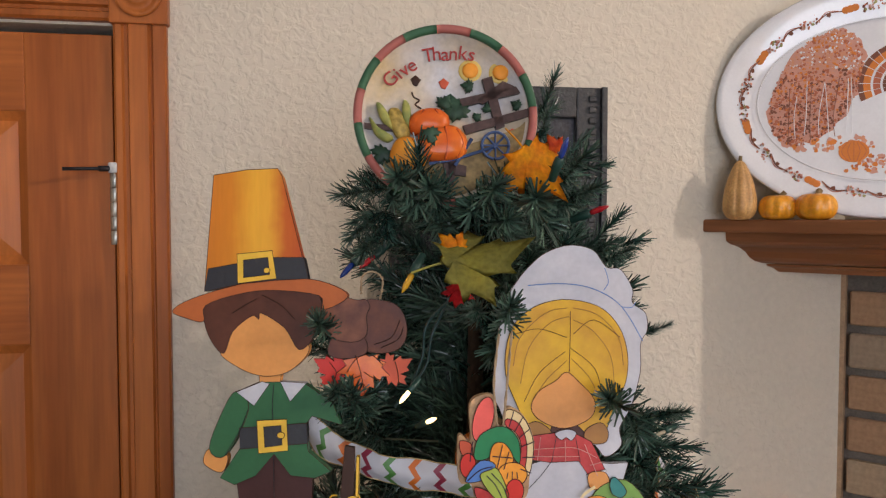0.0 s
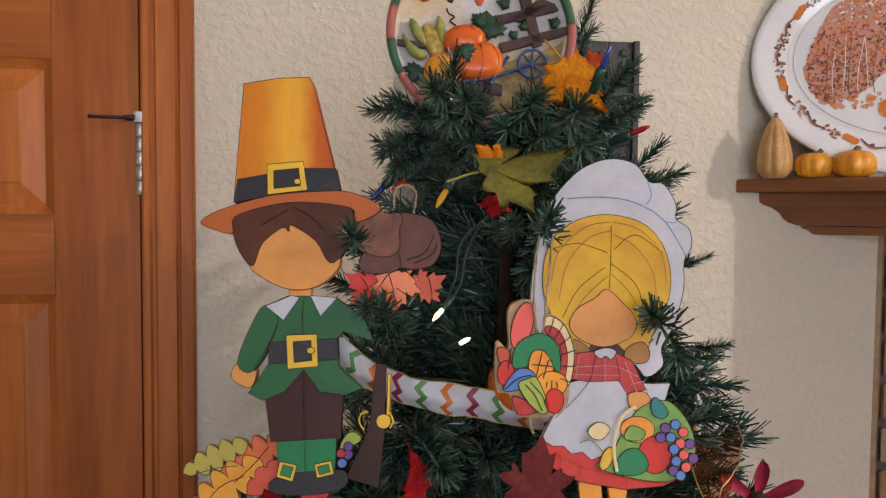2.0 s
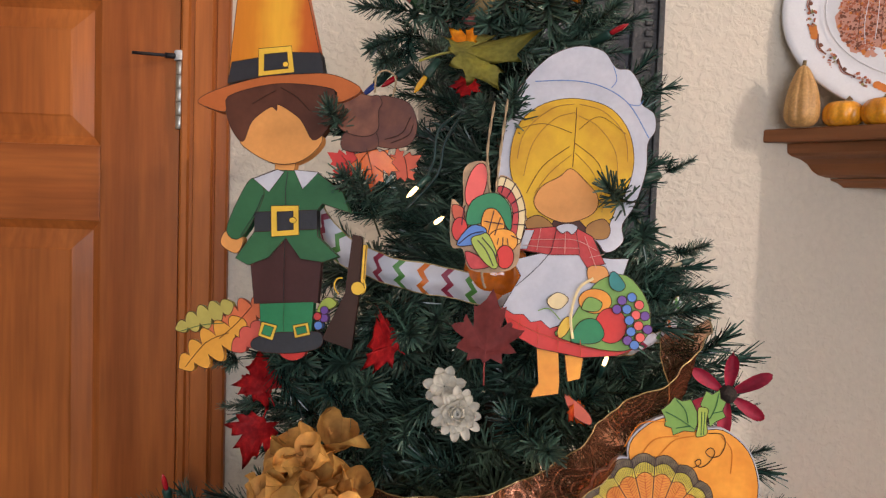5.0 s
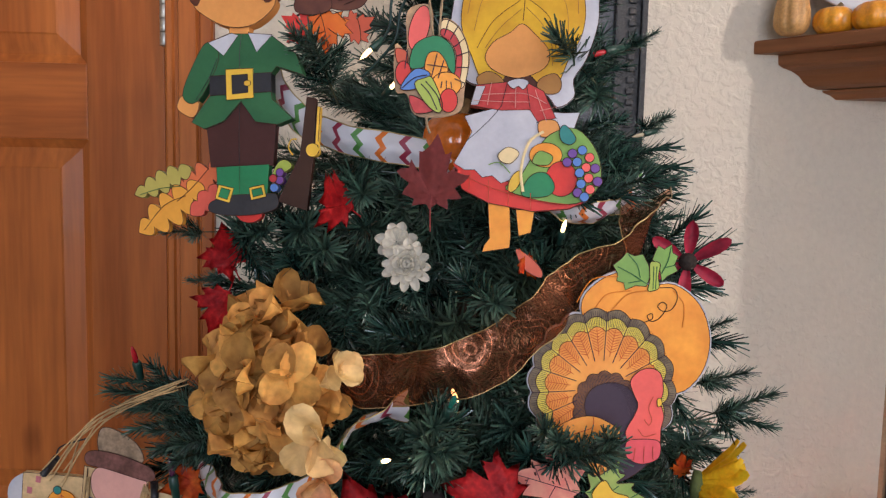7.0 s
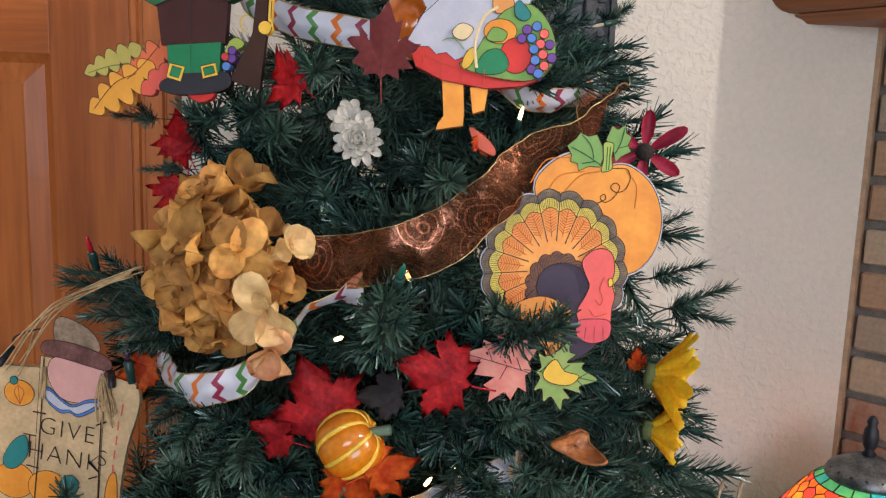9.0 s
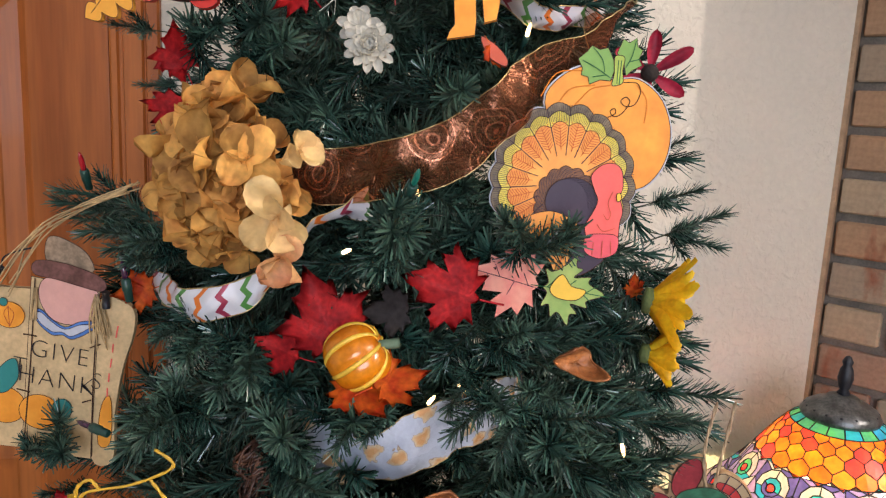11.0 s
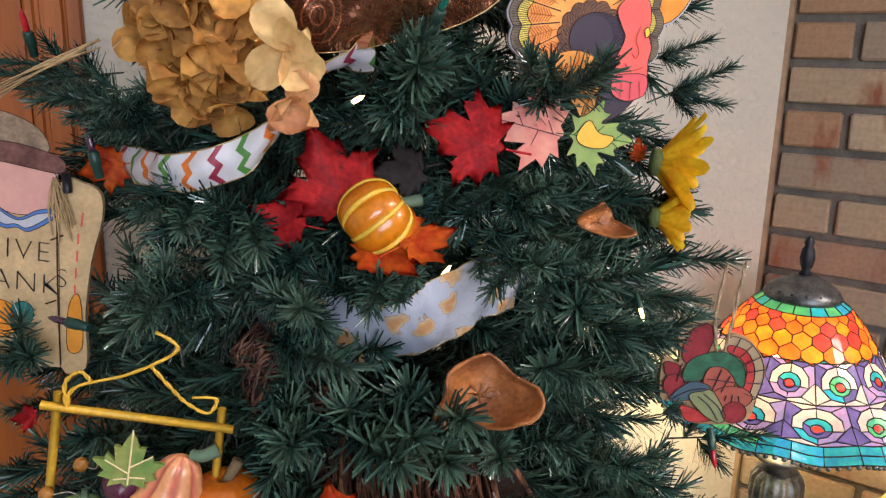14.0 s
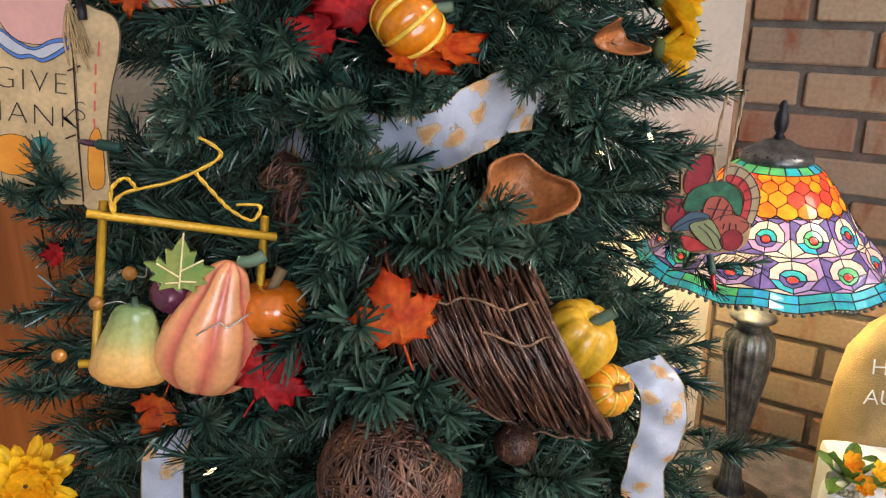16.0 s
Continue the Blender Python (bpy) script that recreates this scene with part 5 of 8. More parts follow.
L_RED = paint("silk_red_leaf", (0.74, 0.040, 0.045), 0.38, 0.18, 0.28, (0.42, 0.018, 0.026), 60, bump=0.3)
L_ORG = paint("silk_orange_leaf", (0.78, 0.20, 0.025), 0.45, 0.15, 0.3, (0.62, 0.06, 0.02), 70, bump=0.3)
L_YEL = paint("silk_gold_leaf", (0.90, 0.48, 0.02), 0.5, 0.15, 0.35, (0.82, 0.28, 0.015), 60, bump=0.3)
L_GRN = paint("silk_olive_leaf", (0.27, 0.26, 0.075), 0.5, 0.18, 0.25, (0.40, 0.36, 0.07), 40, bump=0.3)
L_BUR = paint("burgundy_painted_wood", (0.26, 0.050, 0.048), 0.5, 0.12, 0, (0.22, 0.04, 0.035), 60)
maple(Matrix(t1.matrix_world) @ pose(0.001, -0.089, 0, 0, 0, -4) @ Matrix.Diagonal((1.08, 1.32, 1, 1)), 0.038, L_BUR, "burgundy wooden maple leaf hanging below the turkey ornament", 3, 0, 0, "hanging_leaf")
maple(hang((0.016, 0.590, 1.726), 42, 8, -84), 0.066, L_GRN, "olive green glittered silk maple leaf on the tree", 5, 0.35, -0.5)
maple(hang((0.010, 0.602, 1.734), 80, 0, 50), 0.022, L_YEL, "small yellow silk leaf behind a green leaf", 6)
maple(hang((0.012, 0.600, 1.702), 60, 0, 170), 0.022, L_RED, "small shiny red leaf below a green leaf", 7)
maple(hang((0.072, 0.640, 1.804), 80, 20, -150), 0.054, L_YEL, "golden yellow silk maple leaf beside the plate", 8, 0.5, -0.6)
maple(hang((0.096, 0.665, 1.817), 80, 0, 40), 0.018, L_ORG, "small orange silk leaf tip", 9)
maple(hang((0.090, 0.565, 1.268), 78, 0, 75), 0.060, L_RED, "deep red silk maple leaf below the turkey cut-out", 10)
maple(hang((-0.043, 0.585, 1.497), 80, 60, 60), 0.046, L_RED, "red silk leaf seen edge-on among the needles", 11, 0.6, -0.8)
maple(hang((0.106, 0.580, 1.454), 80, 50, 200), 0.020, L_ORG, "small orange leaf near the cut-out's boots", 12)
maple(hang((-0.173, 0.660, 1.442), 85, 40, 190), 0.032, L_RED, "dark red silk leaf against the door", 13, 0.5, -0.6)
maple(hang((-0.167, 0.660, 1.442), 85, 40, 20), 0.042, L_RED, "red silk leaf under the cut-out's shoes", 23, 0.5, -0.6)
maple(hang((-0.173, 0.660, 1.398), 85, 35, 150), 0.044, L_RED, "red silk leaf above the hydrangea beside the door", 24, 0.5, -0.5)
maple(hang((-0.003, 0.425, 1.042), 72, 0, 12), 0.052, L_ORG, "orange silk maple leaf leaning on the wicker horn", 14, 0.1, -0.2)
maple(hang((-0.092, 0.478, 0.978), 75, 0, -40), 0.052, L_RED, "bright red silk maple leaf under the gourds", 15, 0.2, -0.2)
maple(hang((-0.186, 0.540, 0.927), 75, 0, 150), 0.034, L_ORG, "orange silk leaf low on the tree", 16)
maple(hang((-0.272, 0.620, 1.031), 75, 40, 80), 0.020, L_RED, "red leaf behind the gourd ornament", 17)
maple(hang((0.260, 0.740, 1.240), 80, 30, 10), 0.024, L_ORG, "orange leaf behind the sunflowers", 18)
maple(hang((-0.188, 0.620, 1.240), 80, 20, 100), 0.034, L_ORG, "orange leaf beside the scarecrow sign", 19)

maple(hang((0.040, 0.585, 1.246), 62, 0, 100), 0.040, paint("taupe_leaf_back", (0.075, 0.062, 0.060), 0.6, 0.15, 0, (0.05, 0.042, 0.042), 60), "dark taupe leaf behind the striped pumpkin", 35, 0.2, -0.3)
# small furry-toned animal on leaves, plain cut-out behind the boy
d = draw(590, 560, 0.000270)
P_FUR = paint("paint_fur_brown", (0.17, 0.06, 0.035), color2=(0.10, 0.035, 0.025), scale=50)
sq = cutout("squirrel_cutout", pose(*(-0.057, 0.615, 1.658), 88, 0, 4), "small brown wooden cut-out sitting on orange maple leaves", "wooden ornament", [
    ("leaf", leaf_shape(d, 490, 640, 76, 60), P_RED, False, 0),
    ("leaf", leaf_shape(d, 648, 640, 74, -60), P_RUST, False, 1),
    ("leaf", leaf_shape(d, 570, 622, 98, 176), P_DEEP, False, 2),
    ("tail", d((570, 440), (620, 432), (670, 450), (694, 500), (690, 550), (660, 580), (600, 585), (560, 560)), P_FUR, True, 3),
    ("body", d((470, 590), (480, 540), (560, 530), (580, 580), (530, 600)), P_FUR, True, 4),
    ("head", d((450, 440), (455, 408), (475, 402), (500, 415), (550, 430), (575, 428), (588, 450), (578, 475), (578, 530), (545, 552), (490, 545), (455, 520), (448, 470)), paint("paint_fur_light", (0.24, 0.095, 0.055), color2=(0.13, 0.045, 0.03), scale=70), True, 5),
])
lines(sq, [d((545, 590), (560, 640), (572, 700)), d((520, 640), (550, 600), (590, 590), (625, 620)), d((570, 640), (600, 660), (630, 665)), d((560, 650), (530, 665), (515, 690)), d((600, 560), (650, 540), (675, 490)), d((620, 570), (670, 545), (685, 510)), d((470, 610), (490, 640), (480, 670)), d((660, 610), (668, 640), (672, 680))], P_DKBR, 0.0006, 0.0034)
cord("jute_loop", None, [(-0.065, 0.620, 1.697), (-0.064, 0.620, 1.711), (-0.056, 0.620, 1.715), (-0.048, 0.620, 1.709), (-0.050, 0.620, 1.693)], 0.0008, JUTE, 1.1)
tagged(bpy.data.objects["jute_loop"], "twisted jute hanging loop of a cut-out ornament", "cord")

# turkey before a pumpkin, layered cut-out
d = draw(570, 320, 0.000382, 2.1)


def fan(cx, cy, r, a0, a1, n, bulge):
    q = 0.90
    c = [(cx, cy)]
    for i in range(n):
        for j in range(6):
            a = radians(a0 + (a1 - a0) * (i + j / 6) / n)
            k = r * (1 - bulge + bulge * math.sin(math.pi * j / 6))
            c.append((cx + q * k * math.cos(a), cy - k * math.sin(a)))
    a = radians(a1)
    c.append((cx + q * r * (1 - bulge) * math.cos(a), cy - r * (1 - bulge) * math.sin(a)))
    return d(*c)


P_CORAL = paint("paint_coral_leaf", (0.62, 0.16, 0.14), color2=(0.70, 0.30, 0.22), scale=60)
pump = [(525, 135), (555, 85), (610, 62), (660, 88), (715, 88), (765, 130), (785, 200), (768, 270), (718, 312), (640, 290), (560, 230)]
P_FAN = paint("paint_fan_orange", (0.88, 0.40, 0.09), color2=(0.80, 0.30, 0.06))
P_TAILG = paint("paint_tail_grey", (0.26, 0.20, 0.13), color2=(0.16, 0.12, 0.08), scale=200)
P_TAILY = paint("paint_tail_yellow", (0.86, 0.68, 0.10), color2=(0.74, 0.60, 0.12), scale=120)
P_RUFF = paint("paint_ruff", (0.25, 0.11, 0.055), color2=(0.15, 0.07, 0.04), scale=120)
P_BARB = paint("paint_barb_red", (0.62, 0.13, 0.04))
P_PSHADE = paint("paint_pumpkin_shade", (0.70, 0.22, 0.03))


def zoomed(*pts):
    return d(*[(566 + (x - 350) / 1.65, 303 + (y - 597) / 1.71) for x, y in pts])


tk = cutout("turkey_pumpkin_cutout", pose(*(0.169, 0.595, 1.348), 87, 0, 3), "painted foam cut-out of a fan-tailed turkey before an orange pumpkin", "ornament", [
    ("backing", d(*[(652 + (x - 652) * 1.025, 190 + (y - 190) * 1.03) for x, y in pump]), P_WHITE, True, 0),
    ("pumpkin", d(*pump), P_ORANGE, True, 1),
    ("stem_leaf", zoomed((390, 160), (420, 135), (435, 115), (462, 128), (490, 122), (510, 165), (512, 205), (500, 235), (465, 232), (430, 247), (425, 222), (402, 215), (405, 190)), P_LEAFG, False, 2),
    ("stem_leaf", zoomed((520, 140), (540, 92), (560, 105), (585, 88), (588, 118), (606, 130), (594, 160), (604, 182), (570, 200), (552, 218), (545, 180)), P_LEAFG, False, 2),
    ("stem", zoomed((512, 155), (530, 148), (546, 158), (540, 200), (542, 240), (515, 252), (505, 245), (512, 210)), P_LIME, True, 3),
    ("fan_backing", fan(566, 303, 172, -32, 222, 13, 0.06), P_WHITE, False, 0),
    ("tail_edge", fan(566, 303, 168, -32, 222, 13, 0.06), P_TAILG, False, 3),
    ("tail_band", fan(566, 303, 151, -32, 222, 13, 0.07), P_TAILY, False, 4),
    ("tail_fan", fan(566, 303, 130, -32, 222, 13, 0.08), P_FAN, False, 5),
    ("ruff", fan(574, 340, 76, -20, 205, 9, 0.09), P_RUFF, False, 6),
    ("body", zoomed((300, 700), (292, 645), (318, 595), (375, 572), (438, 590), (472, 650), (470, 740), (500, 800), (500, 860), (420, 920), (350, 912), (330, 800)), P_PLUM, True, 7),
    ("wing", zoomed((195, 745), (245, 705), (325, 692), (408, 740), (402, 790), (385, 835), (370, 880), (330, 905), (310, 870), (250, 800)), P_FAN, True, 8),
    ("head", zoomed((445, 565), (478, 528), (520, 521), (548, 545), (554, 600), (546, 640), (556, 690), (547, 730), (545, 770), (541, 830), (512, 852), (470, 857), (430, 832), (434, 785), (429, 742), (455, 692), (470, 650), (456, 612)), P_PINK, True, 9),
    ("wattle", zoomed((432, 780), (480, 770), (540, 778), (541, 830), (512, 852), (470, 857), (430, 832)), paint("paint_wattle_rose", (0.70, 0.10, 0.12)), True, 10),
    ("beak", zoomed((533, 630), (545, 625), (549, 645), (536, 655)), P_YEL, True, 11),
    ("base_leaf", leaf_shape(d, 566, 522, 94, -97), paint("paint_soft_lime", (0.34, 0.42, 0.12), color2=(0.22, 0.34, 0.09), scale=60), True, 8),
    ("base_leaf", leaf_shape(d, 482, 506, 112, 76), P_CORAL, False, 7),
    ("foot", d((545, 520), (570, 490), (590, 515), (620, 525), (600, 545), (560, 540)), P_YEL, True, 10),
])
step = 254 / 13


def ray(cx, cy, r, a, q=0.90):
    return (cx + q * r * math.cos(radians(a)), cy - r * math.sin(radians(a)))


lines(tk, [d(ray(566, 303, 60, -32 + step * i), ray(566, 303, 158, -32 + step * i)) for i in range(14)], P_PLUM, 0.0007, 0.0036)
barbs, hatch = [], []
for i in range(13):
    a = -32 + step * (i + 0.5)
    barbs.append(d(ray(566, 303, 70, a), ray(566, 303, 128, a)))
    for r in range(78, 126, 6):
        for sg in (-1, 1):
            barbs.append(d(ray(566, 303, r, a), ray(566, 303, r + 9, a + sg * step * 0.40)))
    for k in range(11):
        b = -32 + step * (i + (k + 0.5) / 11)
        hatch.append(d(ray(566, 303, 130, b + (k - 5) * -0.25), ray(566, 303, 163, b)))
lines(tk, barbs, P_BARB, 0.00050, 0.0034, "barb_hatching")
lines(tk, hatch, P_PLUM, 0.00035, 0.0034, "edge_hatching")
lines(tk, [d(ray(574, 340, r, a + 6), ray(574, 340, r + 8, a - 6)) for r in (48, 56, 64) for a in range(-10, 200, 8)], P_PLUM, 0.00035, 0.0040, "ruff_hatching")
lines(tk, [zoomed((500, 250), (440, 262), (400, 300), (375, 330)), zoomed((450, 250), (370, 262), (330, 310)), zoomed((590, 250), (625, 300), (620, 380)), zoomed((410, 200), (320, 210), (268, 290))], P_PSHADE, 0.0010, 0.0013, "pumpkin_rib")
lines(tk, [zoomed((545, 240), (590, 242), (603, 275), (585, 315), (555, 322), (538, 305), (555, 290), (568, 308), (545, 345), (518, 358), (503, 340), (518, 330), (520, 348), (492, 362))], P_DKBR, 0.0007, 0.0015, "tendril")
lines(tk, [zoomed((500, 225), (450, 190), (405, 165)), zoomed((480, 205), (470, 160), (440, 122)), zoomed((485, 215), (440, 222)), zoomed((550, 190), (570, 150), (582, 98)), zoomed((560, 170), (598, 160)), zoomed((525, 165), (522, 245)), zoomed((535, 165), (530, 245))], P_GREEN, 0.0007, 0.0020, "leaf_vein")
lines(tk, [d((505, 513), (590, 525), (670, 539)), d((540, 517), (560, 500)), d((575, 522), (600, 503)), d((560, 520), (580, 545)), d((610, 528), (630, 548)), d((620, 530), (645, 515))], P_GREEN, 0.0007, 0.0047, "leaf_vein")
lines(tk, [d((540, 528), (460, 503), (378, 480)), d((500, 516), (490, 488)), d((470, 507), (455, 535)), d((440, 498), (430, 470)), d((415, 490), (405, 512))], P_PLUM, 0.0006, 0.0042, "leaf_vein")
lines(tk, [zoomed((520, 620), (505, 660), (515, 700), (505, 720), (490, 700)), zoomed((470, 735), (490, 760), (530, 750)), zoomed((460, 800), (455, 845)), zoomed((490, 795), (488, 852)), zoomed((518, 795), (520, 845))], P_RUST, 0.0006, 0.0058, "throat_line")
lines(tk, [zoomed((322, 692), (318, 730), (285, 745), (240, 760)), zoomed((340, 900), (360, 840), (395, 790))], P_RUST, 0.0006, 0.0048, "wing_line")

# scarecrow sign
P_DASH = paint("paint_dusty_pink", (0.52, 0.17, 0.20))
d = draw(225, 600, 0.000285, 2.1)
sc = cutout("scarecrow_sign", pose(*(-0.276, 0.638, 1.170), 90, 0, 0), "painted wooden scarecrow sign lettered Give Thanks, hung by raffia", "wooden sign", [
    ("shoulder", d((-130, 480), (-125, 420), (-85, 385), (-40, 385), (-40, 480), (-90, 560)), P_WHITE, True, 0),
    ("side_board", d((-70, 375), (145, 385), (75, 930), (-140, 915)), P_TAN, False, 0.6),
    ("front_board", d((150, 345), (372, 385), (300, 960), (66, 935)), P_TAN, False, 1),
    ("edge_board", d((372, 425), (435, 418), (478, 450), (472, 525), (428, 645), (392, 800), (372, 965), (300, 955), (330, 700)), P_TAN, True, 0),
    ("hat_crown", d((210, 228), (250, 215), (335, 262), (352, 330), (215, 305)), paint("glitter_tan", (0.42, 0.30, 0.20), vary=0.25), True, 2),
    ("face", d((178, 370), (220, 345), (330, 370), (370, 400), (355, 470), (290, 500), (215, 488), (175, 430)), P_BLUSH, True, 3),
    ("hat_brim", d((158, 310), (185, 290), (270, 300), (370, 335), (398, 365), (380, 388), (310, 372), (230, 350), (168, 338)), paint("glitter_brown", (0.22, 0.10, 0.085), vary=0.25), True, 5),
    ("collar", d((148, 455), (175, 452), (205, 480), (250, 508), (300, 490), (345, 488), (348, 512), (275, 548), (240, 535), (205, 535), (165, 500)), P_BLUE, True, 4),
    ("collar_face", d((158, 464), (178, 462), (210, 492), (250, 515), (300, 500), (336, 498), (334, 508), (272, 538), (240, 525), (208, 524), (170, 495)), P_WHITE, True, 5),
    ("painted_pumpkin", oval(*d((66, 473))[0], 0.0150, 0.0125), P_ORANGE, False, 3),
    ("painted_pumpkin", oval(*d((140, 800))[0], 0.020, 0.017), P_ORANGE, False, 3), ("painted_pumpkin", oval(*d((20, 780))[0], 0.021, 0.018), P_ORANGE, False, 2),
    ("painted_leaf", oval(*d((52, 430))[0], 0.0040, 0.0040), P_TEAL, False, 4), ("painted_leaf", d((-10, 700), (30, 640), (75, 620), (80, 680), (40, 730), (0, 735)), P_TEAL, True, 4),
    ("painted_leaf", d((190, 770), (225, 752), (250, 775), (240, 815), (205, 818)), P_TEAL, True, 4), ("painted_pumpkin", d((345, 790), (370, 740), (385, 760), (372, 900), (330, 905)), P_ORANGE, True, 2),
])
for body, x, y, s in (("GIVE", 226, 598, 0.0235), ("T", 88, 645, 0.024), ("HANK", 208, 690, 0.0235), ("S", 342, 690, 0.022)):
    px, py = d((x, y))[0]
    writing("lettering", body, s * 1.06, pose(px, py, 0.0030, 0, 0, -8), BLACK, sc, 0.0003, 0.00075, 1.12)
lines(sc, [d((405, 560), (400, 590)), d((396, 610), (390, 640)), d((385, 660), (380, 690)), d((375, 710), (372, 740)), d((425, 500), (415, 540))], P_PINK, 0.0014, 0.0016)
lines(sc, [d((-42 + x - 0.22 * (y - 400), y), (-46 + x - 0.22 * (y - 400), y + 22)) for k, y in enumerate(range(385, 900, 38)) for x in ((0,) if k % 2 else (26,))], P_DASH, 0.0050, 0.0020, "painted_dash")
lines(sc, [d((66, 445), (50, 470), (66, 510)), d((66, 445), (84, 470), (66, 510)), d((66, 445), (66, 512))], P_RUST, 0.0005, 0.0025, "pumpkin_rib")
for (x, y), (x2, y2) in (((10, 375), (65, 315)), ((395, 440), (400, 385))):
    (p,), (q,) = d((x, y)), d((x2, y2))
    part("wire_clip", tube(bmesh.new(), [(*p, 0.004), (*q, 0.006)], 0.0036, 8), BLACK, sc, "black plastic clip")
part("clip_wire", tube(bmesh.new(), spline([(*d((65, 315))[0], 0.006), (*d((80, 280))[0], 0.008), (*d((120, 262))[0], 0.008), (*d((170, 250))[0], 0.004)], 5), 0.0008, 5), BLACK, sc)
lines(sc, [d((110, 535), (155, 542)), d((328, 575), (365, 562)), d((70, 722), (115, 732)), d((288, 762), (320, 752)), d((165, 350), (130, 600), (75, 930)), d((368, 400), (330, 700), (305, 950))], P_DKBR, 0.0013, 0.0026)
RAFFIA = mat("raffia", (0.62, 0.42, 0.20), 0.8, vary=0.2, bump=0.4)
bm = bmesh.new()
rs = random.Random(4)
for i in range(12):
    x, y = d((365 + rs.uniform(-12, 16), 395 + rs.uniform(0, 20)))[0]
    tube(bm, spline([(x, y, 0.003), (x + rs.uniform(-0.006, 0.008), y - 0.018, 0.006), (x + rs.uniform(-0.006, 0.012), y - rs.uniform(0.03, 0.05), 0.005)], 4), 0.0007, 4)
for i in range(5):
    x, y = d((168 + rs.uniform(-8, 4), 380))[0]
    tube(bm, [(x, y, 0.003), (x + rs.uniform(-0.006, 0.002), y - 0.03, 0.005)], 0.0007, 4)
tagged(part("straw_hair", bm, RAFFIA, sc, "straw-coloured raffia hair"), kind="stuff")
bm = bmesh.new()
for i in range(9):
    p0, p1, p2 = Vector((-0.325, 0.635, 1.235)), Vector((-0.278, 0.630, 1.290)), Vector((-0.196, 0.620, 1.331))
    j = lambda k: Vector((rs.uniform(-k, k), rs.uniform(-k, k), rs.uniform(-k, k)))
    tube(bm, spline([p0 + j(0.012), p1 + j(0.004), p2 + j(0.006)], 6), 0.0008, 4)
tagged(finish(bm, "raffia_hanger", RAFFIA), "loose straw-coloured raffia strands tied to a branch", "raffia", kind="stuff")

# plate with raised harvest scene
d = draw(410, 290, 0.000298)
plate = thing("harvest_plate", pose(*(0.008, 0.700, 1.848), 84, 0, 4), "round resin plate with raised pumpkins and fence, lettered Give Thanks", "plate")
PR, pc = 0.0810, d((390, 295))[0]
P_FACE = paint("plate_cream_glaze", (0.54, 0.42, 0.24), 0.3, 0.08, color2=(0.56, 0.56, 0.60), scale=14)
P_PLEAF = paint("plate_leaf_green", (0.035, 0.075, 0.045), vary=0.2, scale=80)
part("plate_body", lathe(bmesh.new(), [(0, -0.004), (PR * 0.6, -0.004), (PR, 0.006), (PR * 1.0, 0.009), (PR * 0.9, 0.005), (PR * 0.86, 0.001), (0, 0.0)], 64, m=pose(*pc, 0)), P_FACE, plate, smooth=True)
rimc = [paint("rim_green", (0.05, 0.13, 0.07)), paint("rim_rose", (0.40, 0.13, 0.11))]
for i in range(16):
    bm = bmesh.new()
    pts = []
    for j in range(7):
        a = 2 * math.pi * (i + j / 6) / 16 + 0.1
        pts.append(Vector((pc[0] + PR * 0.955 * math.cos(a), pc[1] + PR * 0.955 * math.sin(a), 0.0075)))
    tube(bm, pts, PR * 0.048, 10)
    part("rim_segment", bm, rimc[i % 2], plate)


def relief(name, pts, mt, z, smooth=True, thick=0.004, dome=True):
    bm = bmesh.new()
    pts = [Vector((p[0], p[1])) for p in (spline(pts, 5, True) if smooth else pts)]
    c = sum(pts, Vector((0, 0))) / len(pts)
    rings = [[bm.verts.new((*c.lerp(p, s), z + thick * h)) for p in pts] for s, h in (((1, -0.4), (1, 0.35), (0.85, 0.75), (0.5, 1.0)) if dome else ((1, -0.4), (1, 1.0), (0.97, 1.02)))]
    for a, b in zip(rings, rings[1:]):
        for i in range(len(pts)):
            bm.faces.new((a[i - 1], a[i], b[i], b[i - 1]))
    bm.faces.new(rings[-1])
    bmesh.ops.recalc_face_normals(bm, faces=bm.faces[:])
    return part(name, bm, mt, plate, smooth=dome)


P_CORN = paint("corn_husk", (0.38, 0.36, 0.10), color2=(0.20, 0.24, 0.07), scale=90)
P_FENCE = paint("fence_brown", (0.085, 0.05, 0.045), vary=0.2, scale=80)
relief("ground", d((190, 440), (300, 420), (450, 380), (600, 330), (640, 300), (620, 370), (540, 470), (410, 535), (280, 500)), paint("straw_ground", (0.34, 0.24, 0.10), vary=0.2, scale=90), 0.001, dome=False, thick=0.002)
for q in (((430, 245), (600, 205), (612, 225), (440, 268)), ((440, 325), (640, 270), (648, 292), (450, 350)), ((498, 185), (528, 175), (565, 325), (540, 335)), ((595, 205), (560, 190), (480, 250), (500, 260)), ((380, 430), (450, 445), (448, 475), (385, 470)), ((395, 430), (420, 430), (412, 500), (390, 500)), ((150, 318), (280, 330), (280, 345), (150, 335))):
    relief("fence_board", d(*q), P_FENCE, 0.003, smooth=False, dome=False)
for x, y, k, turn in ((425, 285, 62, 20), (205, 405, 52, 150), (385, 262, 40, -30), (606, 262, 26, 60), (515, 275, 24, 10), (462, 205, 30, 80), (480, 300, 22, -50)):
    relief("leaf", leaf_shape(d, x, y, k, turn), P_PLEAF, 0.004, smooth=False, thick=0.003)
